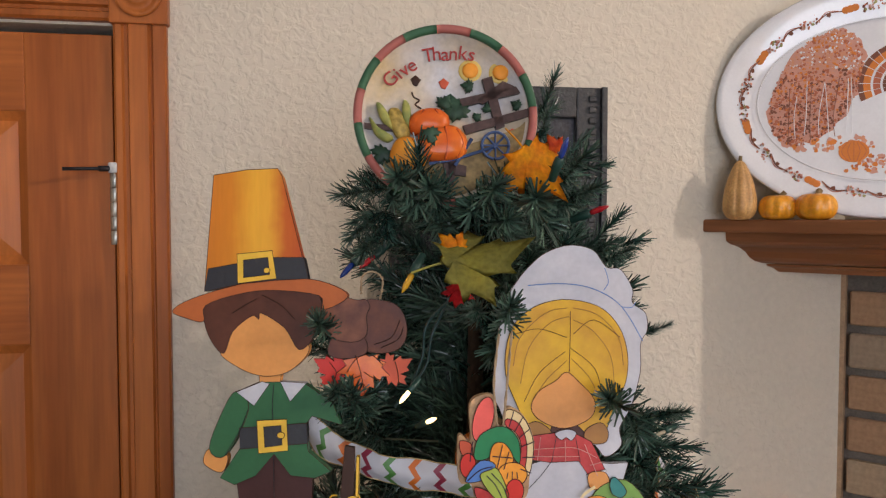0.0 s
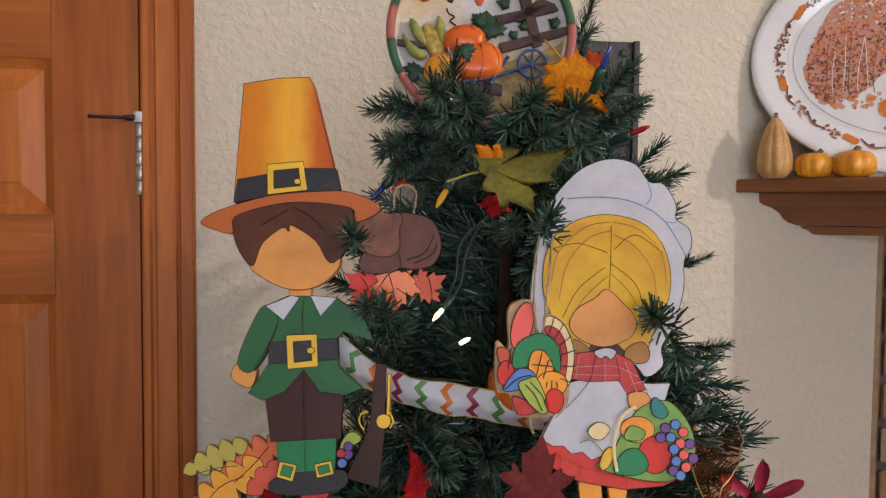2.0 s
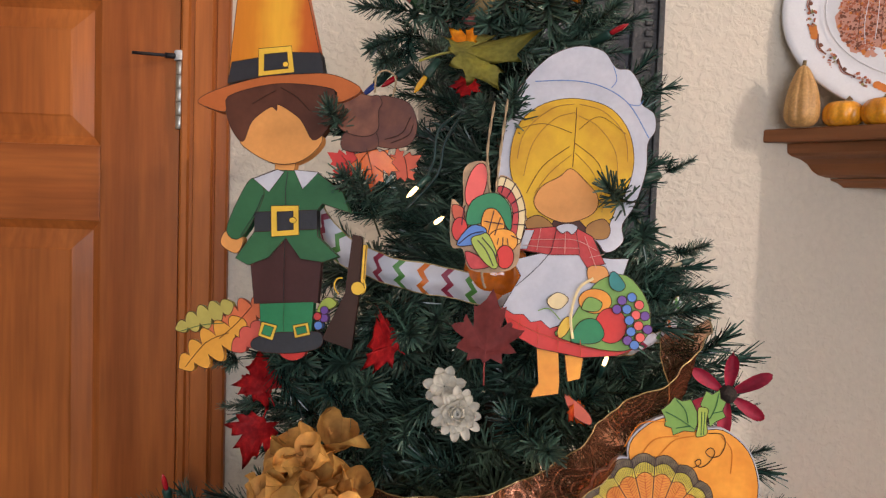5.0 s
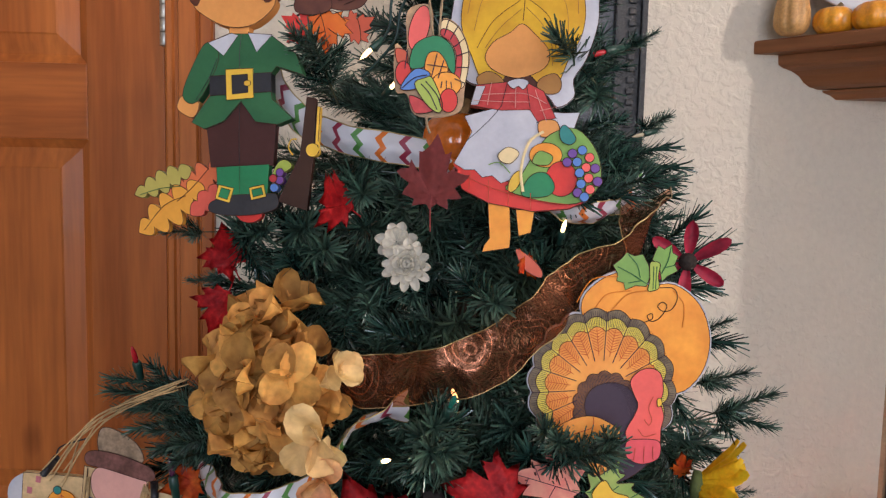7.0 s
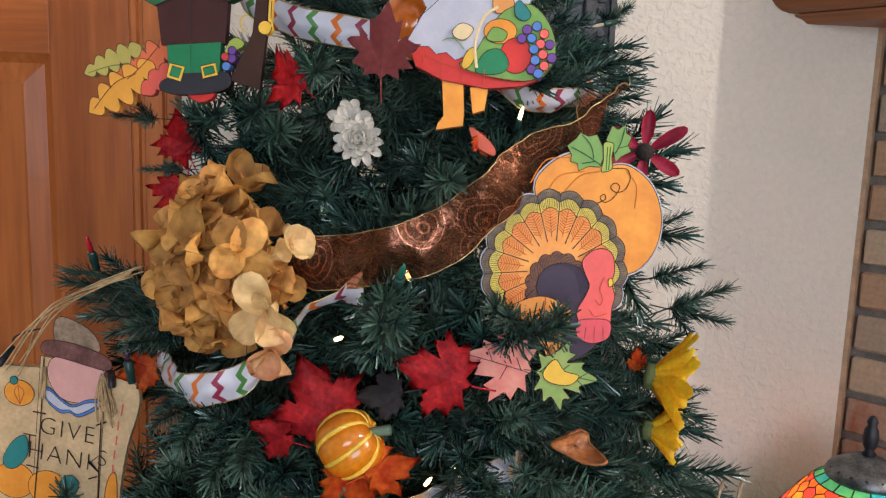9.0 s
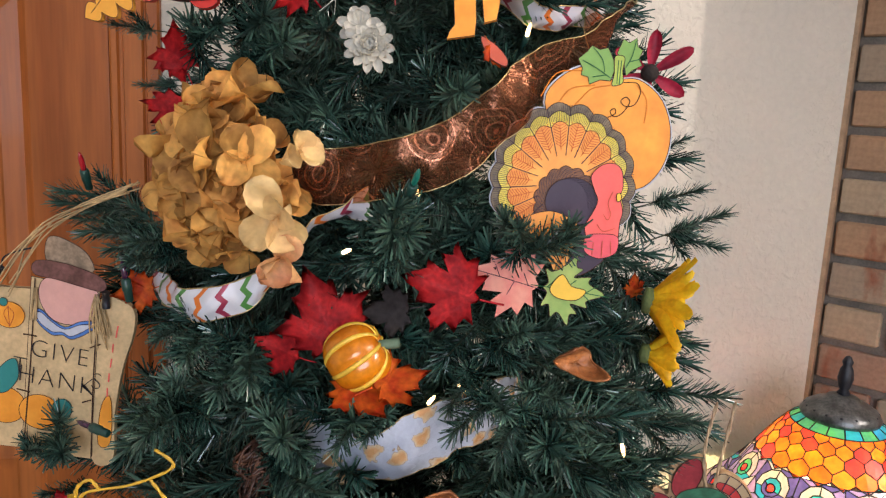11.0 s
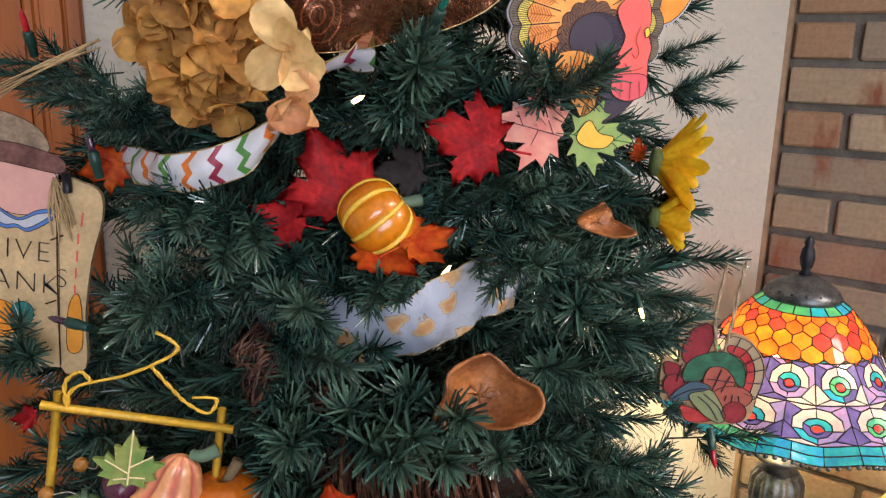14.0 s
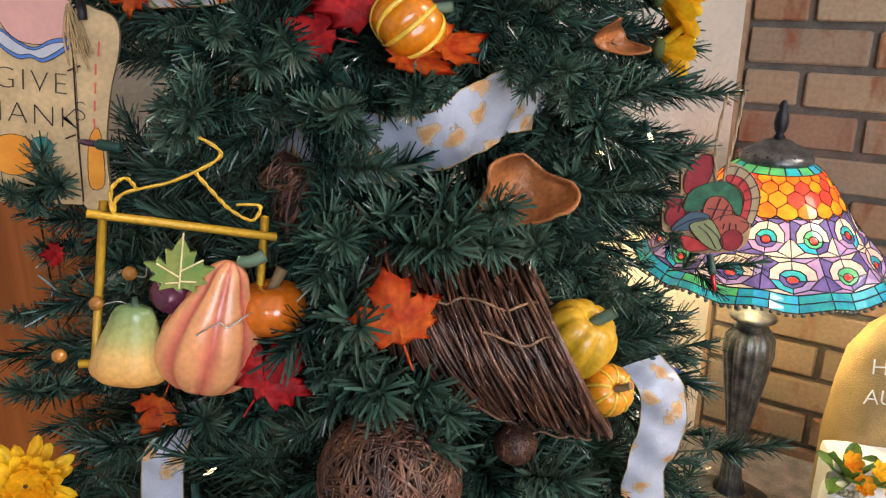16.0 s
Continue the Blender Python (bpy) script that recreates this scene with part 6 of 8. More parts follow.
for q, mt in ((((165, 300), (190, 330), (235, 360), (215, 375), (180, 350)), P_CORN), (((185, 262), (200, 262), (225, 300), (235, 340), (200, 310)), P_CORN), (((265, 250), (285, 270), (285, 330), (262, 310)), P_CORN), (((222, 280), (255, 280), (285, 350), (255, 370), (228, 330)), paint("plate_corn", (0.52, 0.36, 0.09), vary=0.2, scale=200))):
    relief("corn", d(*q), mt, 0.005, thick=0.005)
for q, mt in ((((225, 410), (245, 370), (280, 360), (320, 380), (330, 440), (280, 460), (235, 450)), paint("plate_pale_pumpkin", (0.78, 0.36, 0.04), color2=(0.66, 0.20, 0.02), scale=40)), (((282, 310), (310, 282), (360, 275), (398, 300), (390, 345), (330, 350), (290, 350)), P_DEEP), (((300, 400), (310, 350), (360, 325), (420, 330), (452, 370), (440, 420), (380, 435), (320, 425)), P_DEEP)):
    relief("pumpkin", d(*q), mt, 0.006, thick=0.009)
relief("leaf", leaf_shape(d, 340, 352, 46, 200), P_PLEAF, 0.0135, smooth=False, thick=0.003)
for x, y in ((465, 155), (556, 160)):
    relief("sunflower_halo", oval(*d((x, y))[0], 0.0105, 0.0100, 18), paint("plate_halo_yellow", (0.74, 0.54, 0.16)), 0.0008, smooth=False, thick=0.0008)
    relief("sunflower", oval(*d((x, y))[0], 0.0072, 0.0070, 14), P_ORANGE, 0.002, smooth=False, thick=0.002)
for x, y, mt in ((302, 188, P_DKBR), (386, 196, P_RUST), (590, 345, P_RUST)):
    relief("small_leaf", d((x - 16, y - 6), (x, y - 18), (x + 16, y - 4), (x + 4, y + 16), (x - 8, y + 12)), mt, 0.001, smooth=False, thick=0.001)
P_RIB = paint("plate_rib_rust", (0.46, 0.07, 0.015), 0.4)
for q, z in ((((345, 335), (318, 380), (330, 425)), 0.0135), (((385, 332), (392, 380), (385, 430)), 0.0145), (((420, 338), (438, 380), (420, 425)), 0.0125), (((325, 285), (308, 312), (312, 340)), 0.0135), (((358, 280), (368, 305), (366, 325)), 0.0135), (((262, 372), (255, 410), (268, 450)), 0.0125), (((290, 370), (300, 410), (298, 448)), 0.0125)):
    part("pumpkin_rib", tube(bmesh.new(), [(p.x, p.y, z) for p in spline(d(*q), 5)], 0.0008, 5), P_RIB, plate)
part("tendril", tube(bmesh.new(), [(p.x, p.y, 0.006) for p in spline(d((318, 275), (300, 262), (312, 250), (296, 240), (290, 225)), 5)], 0.0008, 5), P_DKBR, plate)
bm = bmesh.new()
wc = d((535, 385))[0]
tube(bm, [(wc[0] + 0.012 * math.cos(a), wc[1] + 0.012 * math.sin(a), 0.009) for a in np.linspace(0, 6.283, 25)], 0.0013, 6)
for k in range(4):
    a = k * 0.785
    tube(bm, [(wc[0] - 0.012 * math.cos(a), wc[1] - 0.012 * math.sin(a), 0.009), (wc[0] + 0.012 * math.cos(a), wc[1] + 0.012 * math.sin(a), 0.009)], 0.0009, 5)
for q in (((340, 440), (420, 425), (530, 390)), ((415, 445), (465, 365))):
    tube(bm, [(*p, 0.009) for p in d(*q)], 0.0016, 6)
part("wheelbarrow", bm, paint("barrow_blue", (0.06, 0.10, 0.22)), plate, "blue wheelbarrow frame and wheel")
P_LET = paint("letter_red", (0.40, 0.05, 0.045))
for ch, x, y, a in (("G", 228, 185, 50), ("i", 250, 168, 44), ("v", 268, 156, 38), ("e", 290, 142, 30), ("T", 340, 112, 10), ("h", 365, 107, 6), ("a", 390, 108, 2), ("n", 415, 106, -4), ("k", 443, 104, -8), ("s", 470, 108, -14)):
    writing("lettering", ch, 0.0175, pose(*d((x, y))[0], 0.0022, 0, 0, a), P_LET, plate, 0.0006)

# ---- flowers ----
def petal(bm, m, length, width, curl, ripple=0.0, rnd=None, slot=0):
    """One cupped petal from its base along local y; normal along z."""
    nu, nv = 8, 5
    g = []
    ph = rnd.uniform(0, 6) if rnd else 0
    for i in range(nu):
        u = 0.5 - 0.5 * math.cos(math.pi * i / (nu - 1))
        w = width * max(0.02, math.sqrt(max(0.0, 1 - (2 * u - 1) ** 2))) * (0.55 + 0.55 * u)
        row = []
        for j in range(nv):
            v = j / (nv - 1) * 2 - 1
            y = length * u
            z = curl * length * u * u + 0.22 * width * v * v + ripple * length * math.sin(3 * v + 4 * u + ph) * u
            row.append(bm.verts.new(m @ Vector((w * v / 2, y, z))))
        g.append(row)
    for i in range(nu - 1):
        for j in range(nv - 1):
            f = bm.faces.new((g[i][j], g[i][j + 1], g[i + 1][j + 1], g[i + 1][j]))
            f.smooth, f.material_index = True, slot


HYD = mat("silk_hydrangea_petal", (0.76, 0.43, 0.115), 0.65, vary=0.14, scale=38, bump=0.35, fine=160, color2=(0.44, 0.20, 0.055), trans=0.28, island=0.36, spec=0.15)
HYD2 = mat("silk_pale_petal", (0.82, 0.62, 0.27), 0.65, vary=0.1, scale=40, bump=0.25, fine=160, color2=(0.78, 0.50, 0.22), trans=0.28, island=0.1)
hyc = Vector((-0.098, 0.565, 1.349))
hyd = thing("hydrangea", pose(*hyc), "large tan and gold silk hydrangea bloom clipped to the tree", "flower")
rnd = random.Random(21)


def floret(parent, c, out, size, mt, n=4):
    q = out.to_track_quat("Z", "Y").to_matrix().to_4x4()
    s = rnd.uniform(0, 6.28)
    for k in range(n):
        m = Matrix.Translation(c) @ q @ pose(0, 0, 0, 0, 0, math.degrees(s) + 360 * k / n + rnd.uniform(-12, 12)) @ pose(0, 0, 0, rnd.uniform(-5, 55))
        bm = bmesh.new()
        petal(bm, m, size * rnd.uniform(0.85, 1.15), size * rnd.uniform(0.95, 1.25), rnd.uniform(-0.6, 0.35), 0.20, rnd)
        part("petal", bm, mt, parent)


def by_object(mt):
    """Lets the shade vary from petal to petal."""
    nt = mt.node_tree
    geo = [n for n in nt.nodes if n.bl_idname == "ShaderNodeNewGeometry"][0]
    info = nt.nodes.new("ShaderNodeObjectInfo")
    for link in list(geo.outputs["Random Per Island"].links):
        nt.links.new(info.outputs["Random"], link.to_socket)
    return mt


by_object(HYD), by_object(HYD2)


for i in range(46):
    # evenly over the front of an upright egg
    t = (i + 0.5) / 46
    el = math.asin(1 - 2 * t)
    az = i * 2.39996
    o = Vector((math.cos(az) * math.cos(el), math.sin(az) * math.cos(el), math.sin(el)))
    if o.y > 0.55:
        continue
    c = Vector((o.x * 0.034, o.y * 0.034, o.z * 0.052 + 0.005)) * rnd.uniform(0.55, 1.15)
    floret(hyd, c, (o + Vector((rnd.uniform(-0.3, 0.3), -0.25, rnd.uniform(-0.2, 0.3)))).normalized(), rnd.uniform(0.023, 0.031), HYD)
part("heart", lathe(bmesh.new(), [(0.0, -0.035), (0.016, -0.022), (0.02, 0.0), (0.016, 0.025), (0, 0.035)], 12), P_DKBR, hyd)
bl = Vector((-0.036, 0.500, 1.331)) - hyc
floret(hyd, bl, Vector((0.15, -1, 0.1)), 0.029, HYD2)
floret(hyd, bl + Vector((0.000, 0.012, -0.032)), Vector((0.1, -1, -0.5)), 0.026, mat("silk_peach_petal", (0.78, 0.46, 0.20), 0.65, vary=0.12, scale=50, bump=0.25, color2=(0.74, 0.34, 0.17), trans=0.28, island=0.15))
floret(hyd, Vector((-0.030, 0.535, 1.372)) - hyc, Vector((0.8, -0.6, 0.3)), 0.022, HYD2)


def bloom(name, m, label, n, length, width, mt, heart, layers=1, tilt=20, curl=-0.1, hr=0.25):
    t = thing(name, m, label, "flower", "silk flowers on the tree")
    for k in range(layers):
        for i in range(n):
            bm = bmesh.new()
            petal(bm, pose(0, 0, 0.001 * k, 0, 0, 360 * (i + 0.5 * k) / n + rnd.uniform(-8, 8)) @ pose(0, length * 0.12, 0, tilt + 18 * k + rnd.uniform(-10, 10)), length * (1 - 0.18 * k) * rnd.uniform(0.88, 1.1), width, curl, 0.04, rnd)
            part("petal", bm, mt, t)
    if heart:
        part("heart", lathe(bmesh.new(), [(0, -0.004), (length * hr, -0.002), (length * hr, 0.004), (length * hr * 0.6, 0.009), (0, 0.010)], 16), heart, t)
    return t


SUN = mat("silk_yellow_petal", (0.98, 0.70, 0.02), 0.55, vary=0.1, scale=60, bump=0.25, color2=(0.92, 0.52, 0.01), trans=0.38, island=0.12)
WHT = mat("silk_white_petal", (0.74, 0.70, 0.60), 0.6, vary=0.08, scale=60, trans=0.3)
POI = mat("velvet_red_petal", (0.50, 0.018, 0.055), 0.55, vary=0.15, scale=50, trans=0.2, color2=(0.24, 0.008, 0.03))
CALYX = mat("green_calyx", (0.14, 0.17, 0.05), 0.8, bump=0.6)
HEART = mat("dark_flower_heart", (0.03, 0.02, 0.015), 0.9, bump=0.8)
bloom("sunflower", look((0.266, 0.715, 1.236), (0.440, 0.690, 1.215)) @ pose(0, 0, 0, 180), "yellow silk sunflower turned sideways at the tree's edge", 14, 0.052, 0.0190, SUN, CALYX, 2, 44)
bloom("sunflower", look((0.266, 0.705, 1.186), (0.423, 0.690, 1.170)) @ pose(0, 0, 0, 180), "second yellow silk sunflower below the first", 13, 0.038, 0.0160, SUN, CALYX, 2, 52)
bloom("sunflower", look((-0.277, 0.500, 0.890), (-0.083, 0.100, 1.210)) @ pose(0, 0, 0, 180), "yellow silk daisy low on the tree", 16, 0.032, 0.012, SUN, None, 3, 20)
bloom("white_flower", look((0.017, 0.555, 1.452), (0.057, 0.200, 1.518)) @ pose(0, 0, 0, 180), "small white silk chrysanthemum", 12, 0.018, 0.0085, WHT, None, 5, 8)
bloom("white_flower", look((0.005, 0.575, 1.467), (0.047, 0.200, 1.544)) @ pose(0, 0, 0, 180), "pale silk blossom behind a white chrysanthemum", 7, 0.015, 0.010, WHT, None, 2, 20)
bloom("red_flower", look((0.245, 0.690, 1.448), (0.180, 0.200, 1.463)) @ pose(0, 0, 0, 180), "dark red velvet flower with narrow petals", 6, 0.036, 0.014, POI, HEART, 1, 15, hr=0.22)


# ---- pumpkins, gourds, pods ----
def pumpkin_profile(r, h):
    return [(r * 0.10, h * 0.40), (r * 0.30, h * 0.50), (r * 0.65, h * 0.46), (r * 0.92, h * 0.26), (r, 0), (r * 0.93, -h * 0.26), (r * 0.68, -h * 0.45), (r * 0.3, -h * 0.50), (0.0, -h * 0.46)][::-1]


def pumpkin(name, m, r, h, mt, stem, label, ribs=9, depth=0.10, stripe=None, sl=0.6):
    t = thing(name, m, label, "pumpkin", "small pumpkins and gourds")
    prof = spline([(a, b, 0) for a, b in pumpkin_profile(r, h)], 4)
    part("body", lathe(bmesh.new(), [(p.x, p.y) for p in prof], 54, ribs, depth), mt, t)
    part("stem", tube(bmesh.new(), spline([(0, 0, h * 0.36), (0.1 * r, 0, h * 0.36 + r * 0.3 * sl), (0.35 * r, 0.1 * r, h * 0.36 + r * sl)], 4), r * 0.13, 8, taper=r * 0.16), stem, t)
    if stripe:
        for i in range(ribs):
            a = 2 * math.pi * i / ribs
            pts = [(p.x * 1.0 * math.cos(a), p.x * 1.0 * math.sin(a), p.y) for p in prof[3:-3]]
            bm = tube(bmesh.new(), [Vector(p) * (1 - 0.10 * 0.55) for p in pts], r * 0.075, 6)
            part("stripe", bm, stripe, t)
    return t


GLAZE = mat("glazed_gold_pumpkin", (0.60, 0.20, 0.004), 0.18, vary=0.12, scale=25, bump=0.03, color2=(0.44, 0.12, 0.004), coat=0.25)
GSTRIPE = mat("glazed_yellow_stripe", (0.74, 0.47, 0.05), 0.25, vary=0.08, coat=0.2)
STEMG = mat("green_stem", (0.10, 0.16, 0.10), 0.7)
STEMB = mat("dry_stem", (0.25, 0.17, 0.08), 0.9, bump=0.5)
REALP = mat("orange_squash_skin", (0.80, 0.34, 0.02), 0.32, vary=0.12, scale=20, bump=0.06, color2=(0.70, 0.24, 0.01), coat=0.3)
TANG = mat("tan_gourd_skin", (0.58, 0.33, 0.12), 0.5, vary=0.15, scale=40, bump=0.3, color2=(0.48, 0.25, 0.08))
pumpkin("mini_pumpkin", pose(*(0.016, 0.545, 1.217), -4, 52, 0), 0.0275, 0.044, GLAZE, STEMG, "glazed striped mini pumpkin sitting on red leaves", 8, 0.10, GSTRIPE)
maple(hang((-0.012, 0.565, 1.234), 75, 10, 25), 0.066, L_RED, "dark red silk leaf behind the striped pumpkin", 31, 0.1, -0.4)
maple(hang((-0.045, 0.565, 1.210), 72, -10, 75), 0.040, L_RED, "red silk leaf tip beside the striped pumpkin", 32, 0.3, -0.4)
maple(hang((0.020, 0.530, 1.197), 30, 10, -150), 0.050, L_ORG, "orange silk leaf under the striped pumpkin", 33, 0.2, 0.3)
maple(hang((0.042, 0.530, 1.203), 40, 20, -80), 0.042, L_ORG, "orange silk leaf beside the striped pumpkin", 34, 0.2, 0.3)
for x, y, r, h in ((1376, 365, 0.0310, 0.040), (1444, 366, 0.0325, 0.042)):
    v = Vector((0.555, 1.300, 1.775)) if x == 1376 else Vector((0.604, 1.270, 1.773))
    pumpkin("mini_pumpkin", pose(v.x, v.y, 1.752 + h * 0.5, 0, 0, 20 + x), r, h, REALP, STEMB, "small fresh orange pumpkin on the mantel shelf", 9, 0.10, None, 0.35)
v = Vector((0.495, 1.310, 1.798))
gd = thing("mantel_gourd", pose(v.x, v.y, 1.752), "tan ribbed gourd standing on the mantel shelf", "gourd", "small pumpkins and gourds")
gp = spline([(0.0, 0.0, 0), (0.016, 0.001, 0), (0.026, 0.012, 0), (0.0275, 0.030, 0), (0.0235, 0.055, 0), (0.016, 0.078, 0), (0.0085, 0.093, 0), (0.003, 0.098, 0)], 5)
part("body", lathe(bmesh.new(), [(p.x, p.y) for p in gp], 54, 9, 0.12), TANG, gd)
part("stem", tube(bmesh.new(), [(0, 0, 0.095), (0.001, 0, 0.106)], 0.0035, 8, taper=0.0028), STEMB, gd)

pumpkin("orange_foam_pumpkin", pose(*(0.039, 0.665, 1.550)), 0.030, 0.046, mat("glossy_orange_glaze", (0.72, 0.17, 0.01), 0.12, vary=0.1, coat=0.7), STEMB, "glossy orange pumpkin tucked behind the zigzag ribbon", 8, 0.05)
# brown curled seed pods
POD = mat("dried_pod", (0.46, 0.17, 0.050), 0.42, vary=0.2, scale=34, bump=0.5, color2=(0.20, 0.065, 0.022), trans=0.12)


def pod(m, w, h, d, label, seed):
    rnd = random.Random(seed)
    bm, rings = bmesh.new(), []
    for k in range(9):
        e = k / 8 * math.pi / 2
        row = []
        for i in range(36):
            a = 2 * math.pi * i / 36
            lob = 1 + 0.13 * math.cos(3 * a + seed) + 0.06 * math.cos(5 * a)
            rr = math.sin(e) * lob
            cr = 1 + 0.10 * noise.noise(Vector((3 * math.cos(a), 3 * math.sin(a), e * 3 + seed)))
            row.append(bm.verts.new((w * rr * cr * math.cos(a), h * rr * cr * math.sin(a), -d * math.cos(e) ** 1.2 * cr + 0.014 * math.cos(2 * a + 1) * math.sin(e) ** 4)))
        rings.append(row)
    for a, b in zip(rings, rings[1:]):
        for i in range(36):
            bm.faces.new((a[i - 1], a[i], b[i], b[i - 1])).smooth = True
    bmesh.ops.remove_doubles(bm, verts=bm.verts[:], dist=1e-5)
    bmesh.ops.recalc_face_normals(bm, faces=bm.faces[:])
    bmesh.ops.solidify(bm, geom=bm.faces[:], thickness=0.002)
    ob = finish(bm, "seed_pod", POD)
    ob.matrix_world = m
    return tagged(ob, label, "seed pod", "dried seed pods")


pod(pose(*(0.089, 0.485, 1.109), 70, 0, 5), 0.034, 0.026, 0.026, "open brown dried seed pod resting on a branch", 1)
pod(pose(*(0.197, 0.610, 1.203), 72, 25, 15), 0.022, 0.013, 0.018, "small brown dried seed pod on the tree", 2)

# wicker horn of plenty
WICKER = mat("wicker_twig", (0.135, 0.056, 0.030), 0.4, vary=0.25, scale=60, bump=0.3, color2=(0.045, 0.018, 0.012), island=0.6)
WICK_L = mat("peeled_twig", (0.22, 0.12, 0.065), 0.7, vary=0.2, bump=0.3)
mo = Vector((0.131, 0.500, 0.983))
horn = thing("cornucopia", pose(*mo), "dark woven wicker horn of plenty lying in the branches", "basket")
ax = spline([Vector((0, 0, 0)), Vector((0.072, 0.497, 0.993)) - mo, Vector((0.015, 0.505, 1.011)) - mo, Vector((-0.035, 0.555, 1.044)) - mo, Vector((-0.092, 0.610, 1.105)) - mo], 9)
NA = len(ax) - 1
rad = [float(np.interp(i / NA, (0, 0.25, 0.5, 0.75, 1.0), (0.0725, 0.070, 0.056, 0.034, 0.014))) for i in range(NA + 1)]
rx = random.Random(8)
fr, upv = [], Vector((0.3, 0.2, 1))
slant = (Vector((0.180, 0.500, 0.889)) - Vector((0.087, 0.500, 1.067))).normalized()
for i in range(NA + 1):
    dd = (ax[min(i + 1, NA)] - ax[max(i - 1, 0)]).normalized()
    s = dd.cross(upv).normalized()
    b = s.cross(dd)
    # the mouth and body are cut on a slant; the tail turns square to its own run
    near = Vector((-0.10, -1, 0)).normalized()
    across = near.cross(dd).normalized()
    across = across if across.dot(slant) > 0 else -across
    k = min(1.0, max(0.0, (i / NA - 0.45) / 0.3))
    fr.append((slant.lerp(across, k).normalized(), near))


def on_horn(f, a, k=1.0):
    i = max(0, min(int(f), NA - 1))
    t = min(max(f - i, -0.5), 1)
    s, b = fr[i][0].lerp(fr[i + 1][0], t), fr[i][1].lerp(fr[i + 1][1], t)
    return ax[i].lerp(ax[i + 1], t) + (s * math.cos(a) + b * math.sin(a)) * (rad[i] + (rad[i + 1] - rad[i]) * t) * k


# vines wound round and round, crossing one another
for g in range(10):
    bm = bmesh.new()
    for j in range(72):
        f0 = NA * (g + rx.random()) / 10
        a0, ln, adv = rx.uniform(0, 6.28), rx.uniform(0.9, 2.6), rx.gauss(0, 1.0) + rx.choice((0, 0, 0, 2.5, -2.5))
        ph, kk = rx.uniform(0, 6), rx.uniform(0.93, 1.10)
        n = int(6 + ln * 4)
        tube(bm, [on_horn(min(max(f0 + adv * q / n + 0.12 * math.sin(q + ph), 0), NA - 0.01), a0 + ln * q / n, kk + 0.02 * math.sin(q * 1.3 + ph)) for q in range(n + 1)], rx.uniform(0.0008, 0.0017), 4)
    tagged(part("wicker_winding", bm, WICKER, horn), kind="stuff")
bm = bmesh.new()
for k in range(6):
    tube(bm, [on_horn(0.25 * math.sin(4 * a + k), a, 1.02 + 0.035 * math.sin(5 * a + k * 1.05)) for a in np.linspace(0, 6.283, 60)], 0.0021, 6)
part("rim", bm, WICKER, horn, "thick plaited rim")
# dark cone added inside, standing in for the shade seen between the twigs
bm = bmesh.new()
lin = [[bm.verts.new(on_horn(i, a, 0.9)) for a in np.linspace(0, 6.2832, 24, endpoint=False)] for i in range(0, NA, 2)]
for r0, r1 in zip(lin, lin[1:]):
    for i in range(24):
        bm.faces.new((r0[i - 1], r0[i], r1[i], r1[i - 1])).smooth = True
part("lining", bm, mat("horn_core_dark", (0.035, 0.018, 0.012), 0.9, bump=0.5), horn)
for a, f0, f1 in ((2.45, 0.5, 19), (2.1, 1, 8), (0.75, 3, 9), (0.95, 10, 17)):
    part("binding", tube(bmesh.new(), [on_horn(f, a + 0.05 * math.sin(f), 1.10 + 0.02 * math.sin(f * 2.2)) for f in np.linspace(f0, f1, 30)], 0.0011, 5), WICK_L, horn, "peeled lighter binding twig")
YG = mat("yellow_gourd_skin", (0.66, 0.38, 0.02), 0.35, vary=0.15, scale=30, bump=0.25, color2=(0.52, 0.28, 0.015), coat=0.2)
pumpkin("yellow_gourd", pose(*(0.137, 0.495, 0.990), 25, 25, 0), 0.030, 0.052, YG, STEMG, "bumpy yellow gourd in the mouth of the wicker horn", 9, 0.16)
pumpkin("yellow_gourd", pose(*(0.162, 0.488, 0.948), 55, 15, 0), 0.0205, 0.034, REALP, STEMB, "small orange gourd with pale stripes in the wicker horn", 8, 0.12, GSTRIPE)

# rattan balls
def rattan_ball(c, r, seed, label):
    rb = random.Random(seed)
    t = thing("rattan_ball", pose(*c), label, "ball", "rattan balls")
    for g in range(4):
        bm = bmesh.new()
        for j in range(58):
            q = Euler((rb.uniform(0, 6.3), rb.uniform(0, 6.3), rb.uniform(0, 6.3))).to_matrix()
            a0, ln, off = rb.uniform(0, 6.3), rb.uniform(3, 6), rb.uniform(-0.5, 0.5)
            tube(bm, [q @ Vector((math.cos(a0 + ln * k / 22) * math.sqrt(1 - off * off), math.sin(a0 + ln * k / 22) * math.sqrt(1 - off * off), off)) * r * (1 + 0.03 * math.sin(k)) for k in range(23)], 0.0011, 5)
        tagged(part("twig_wrap", bm, WICKER, t), kind="stuff")
    return t


rattan_ball((-0.009, 0.450, 0.910), 0.050, 1, "dark woven rattan ball among the branches")
rattan_ball((0.087, 0.470, 0.918), 0.015, 2, "small rattan knot hanging below the wicker horn")

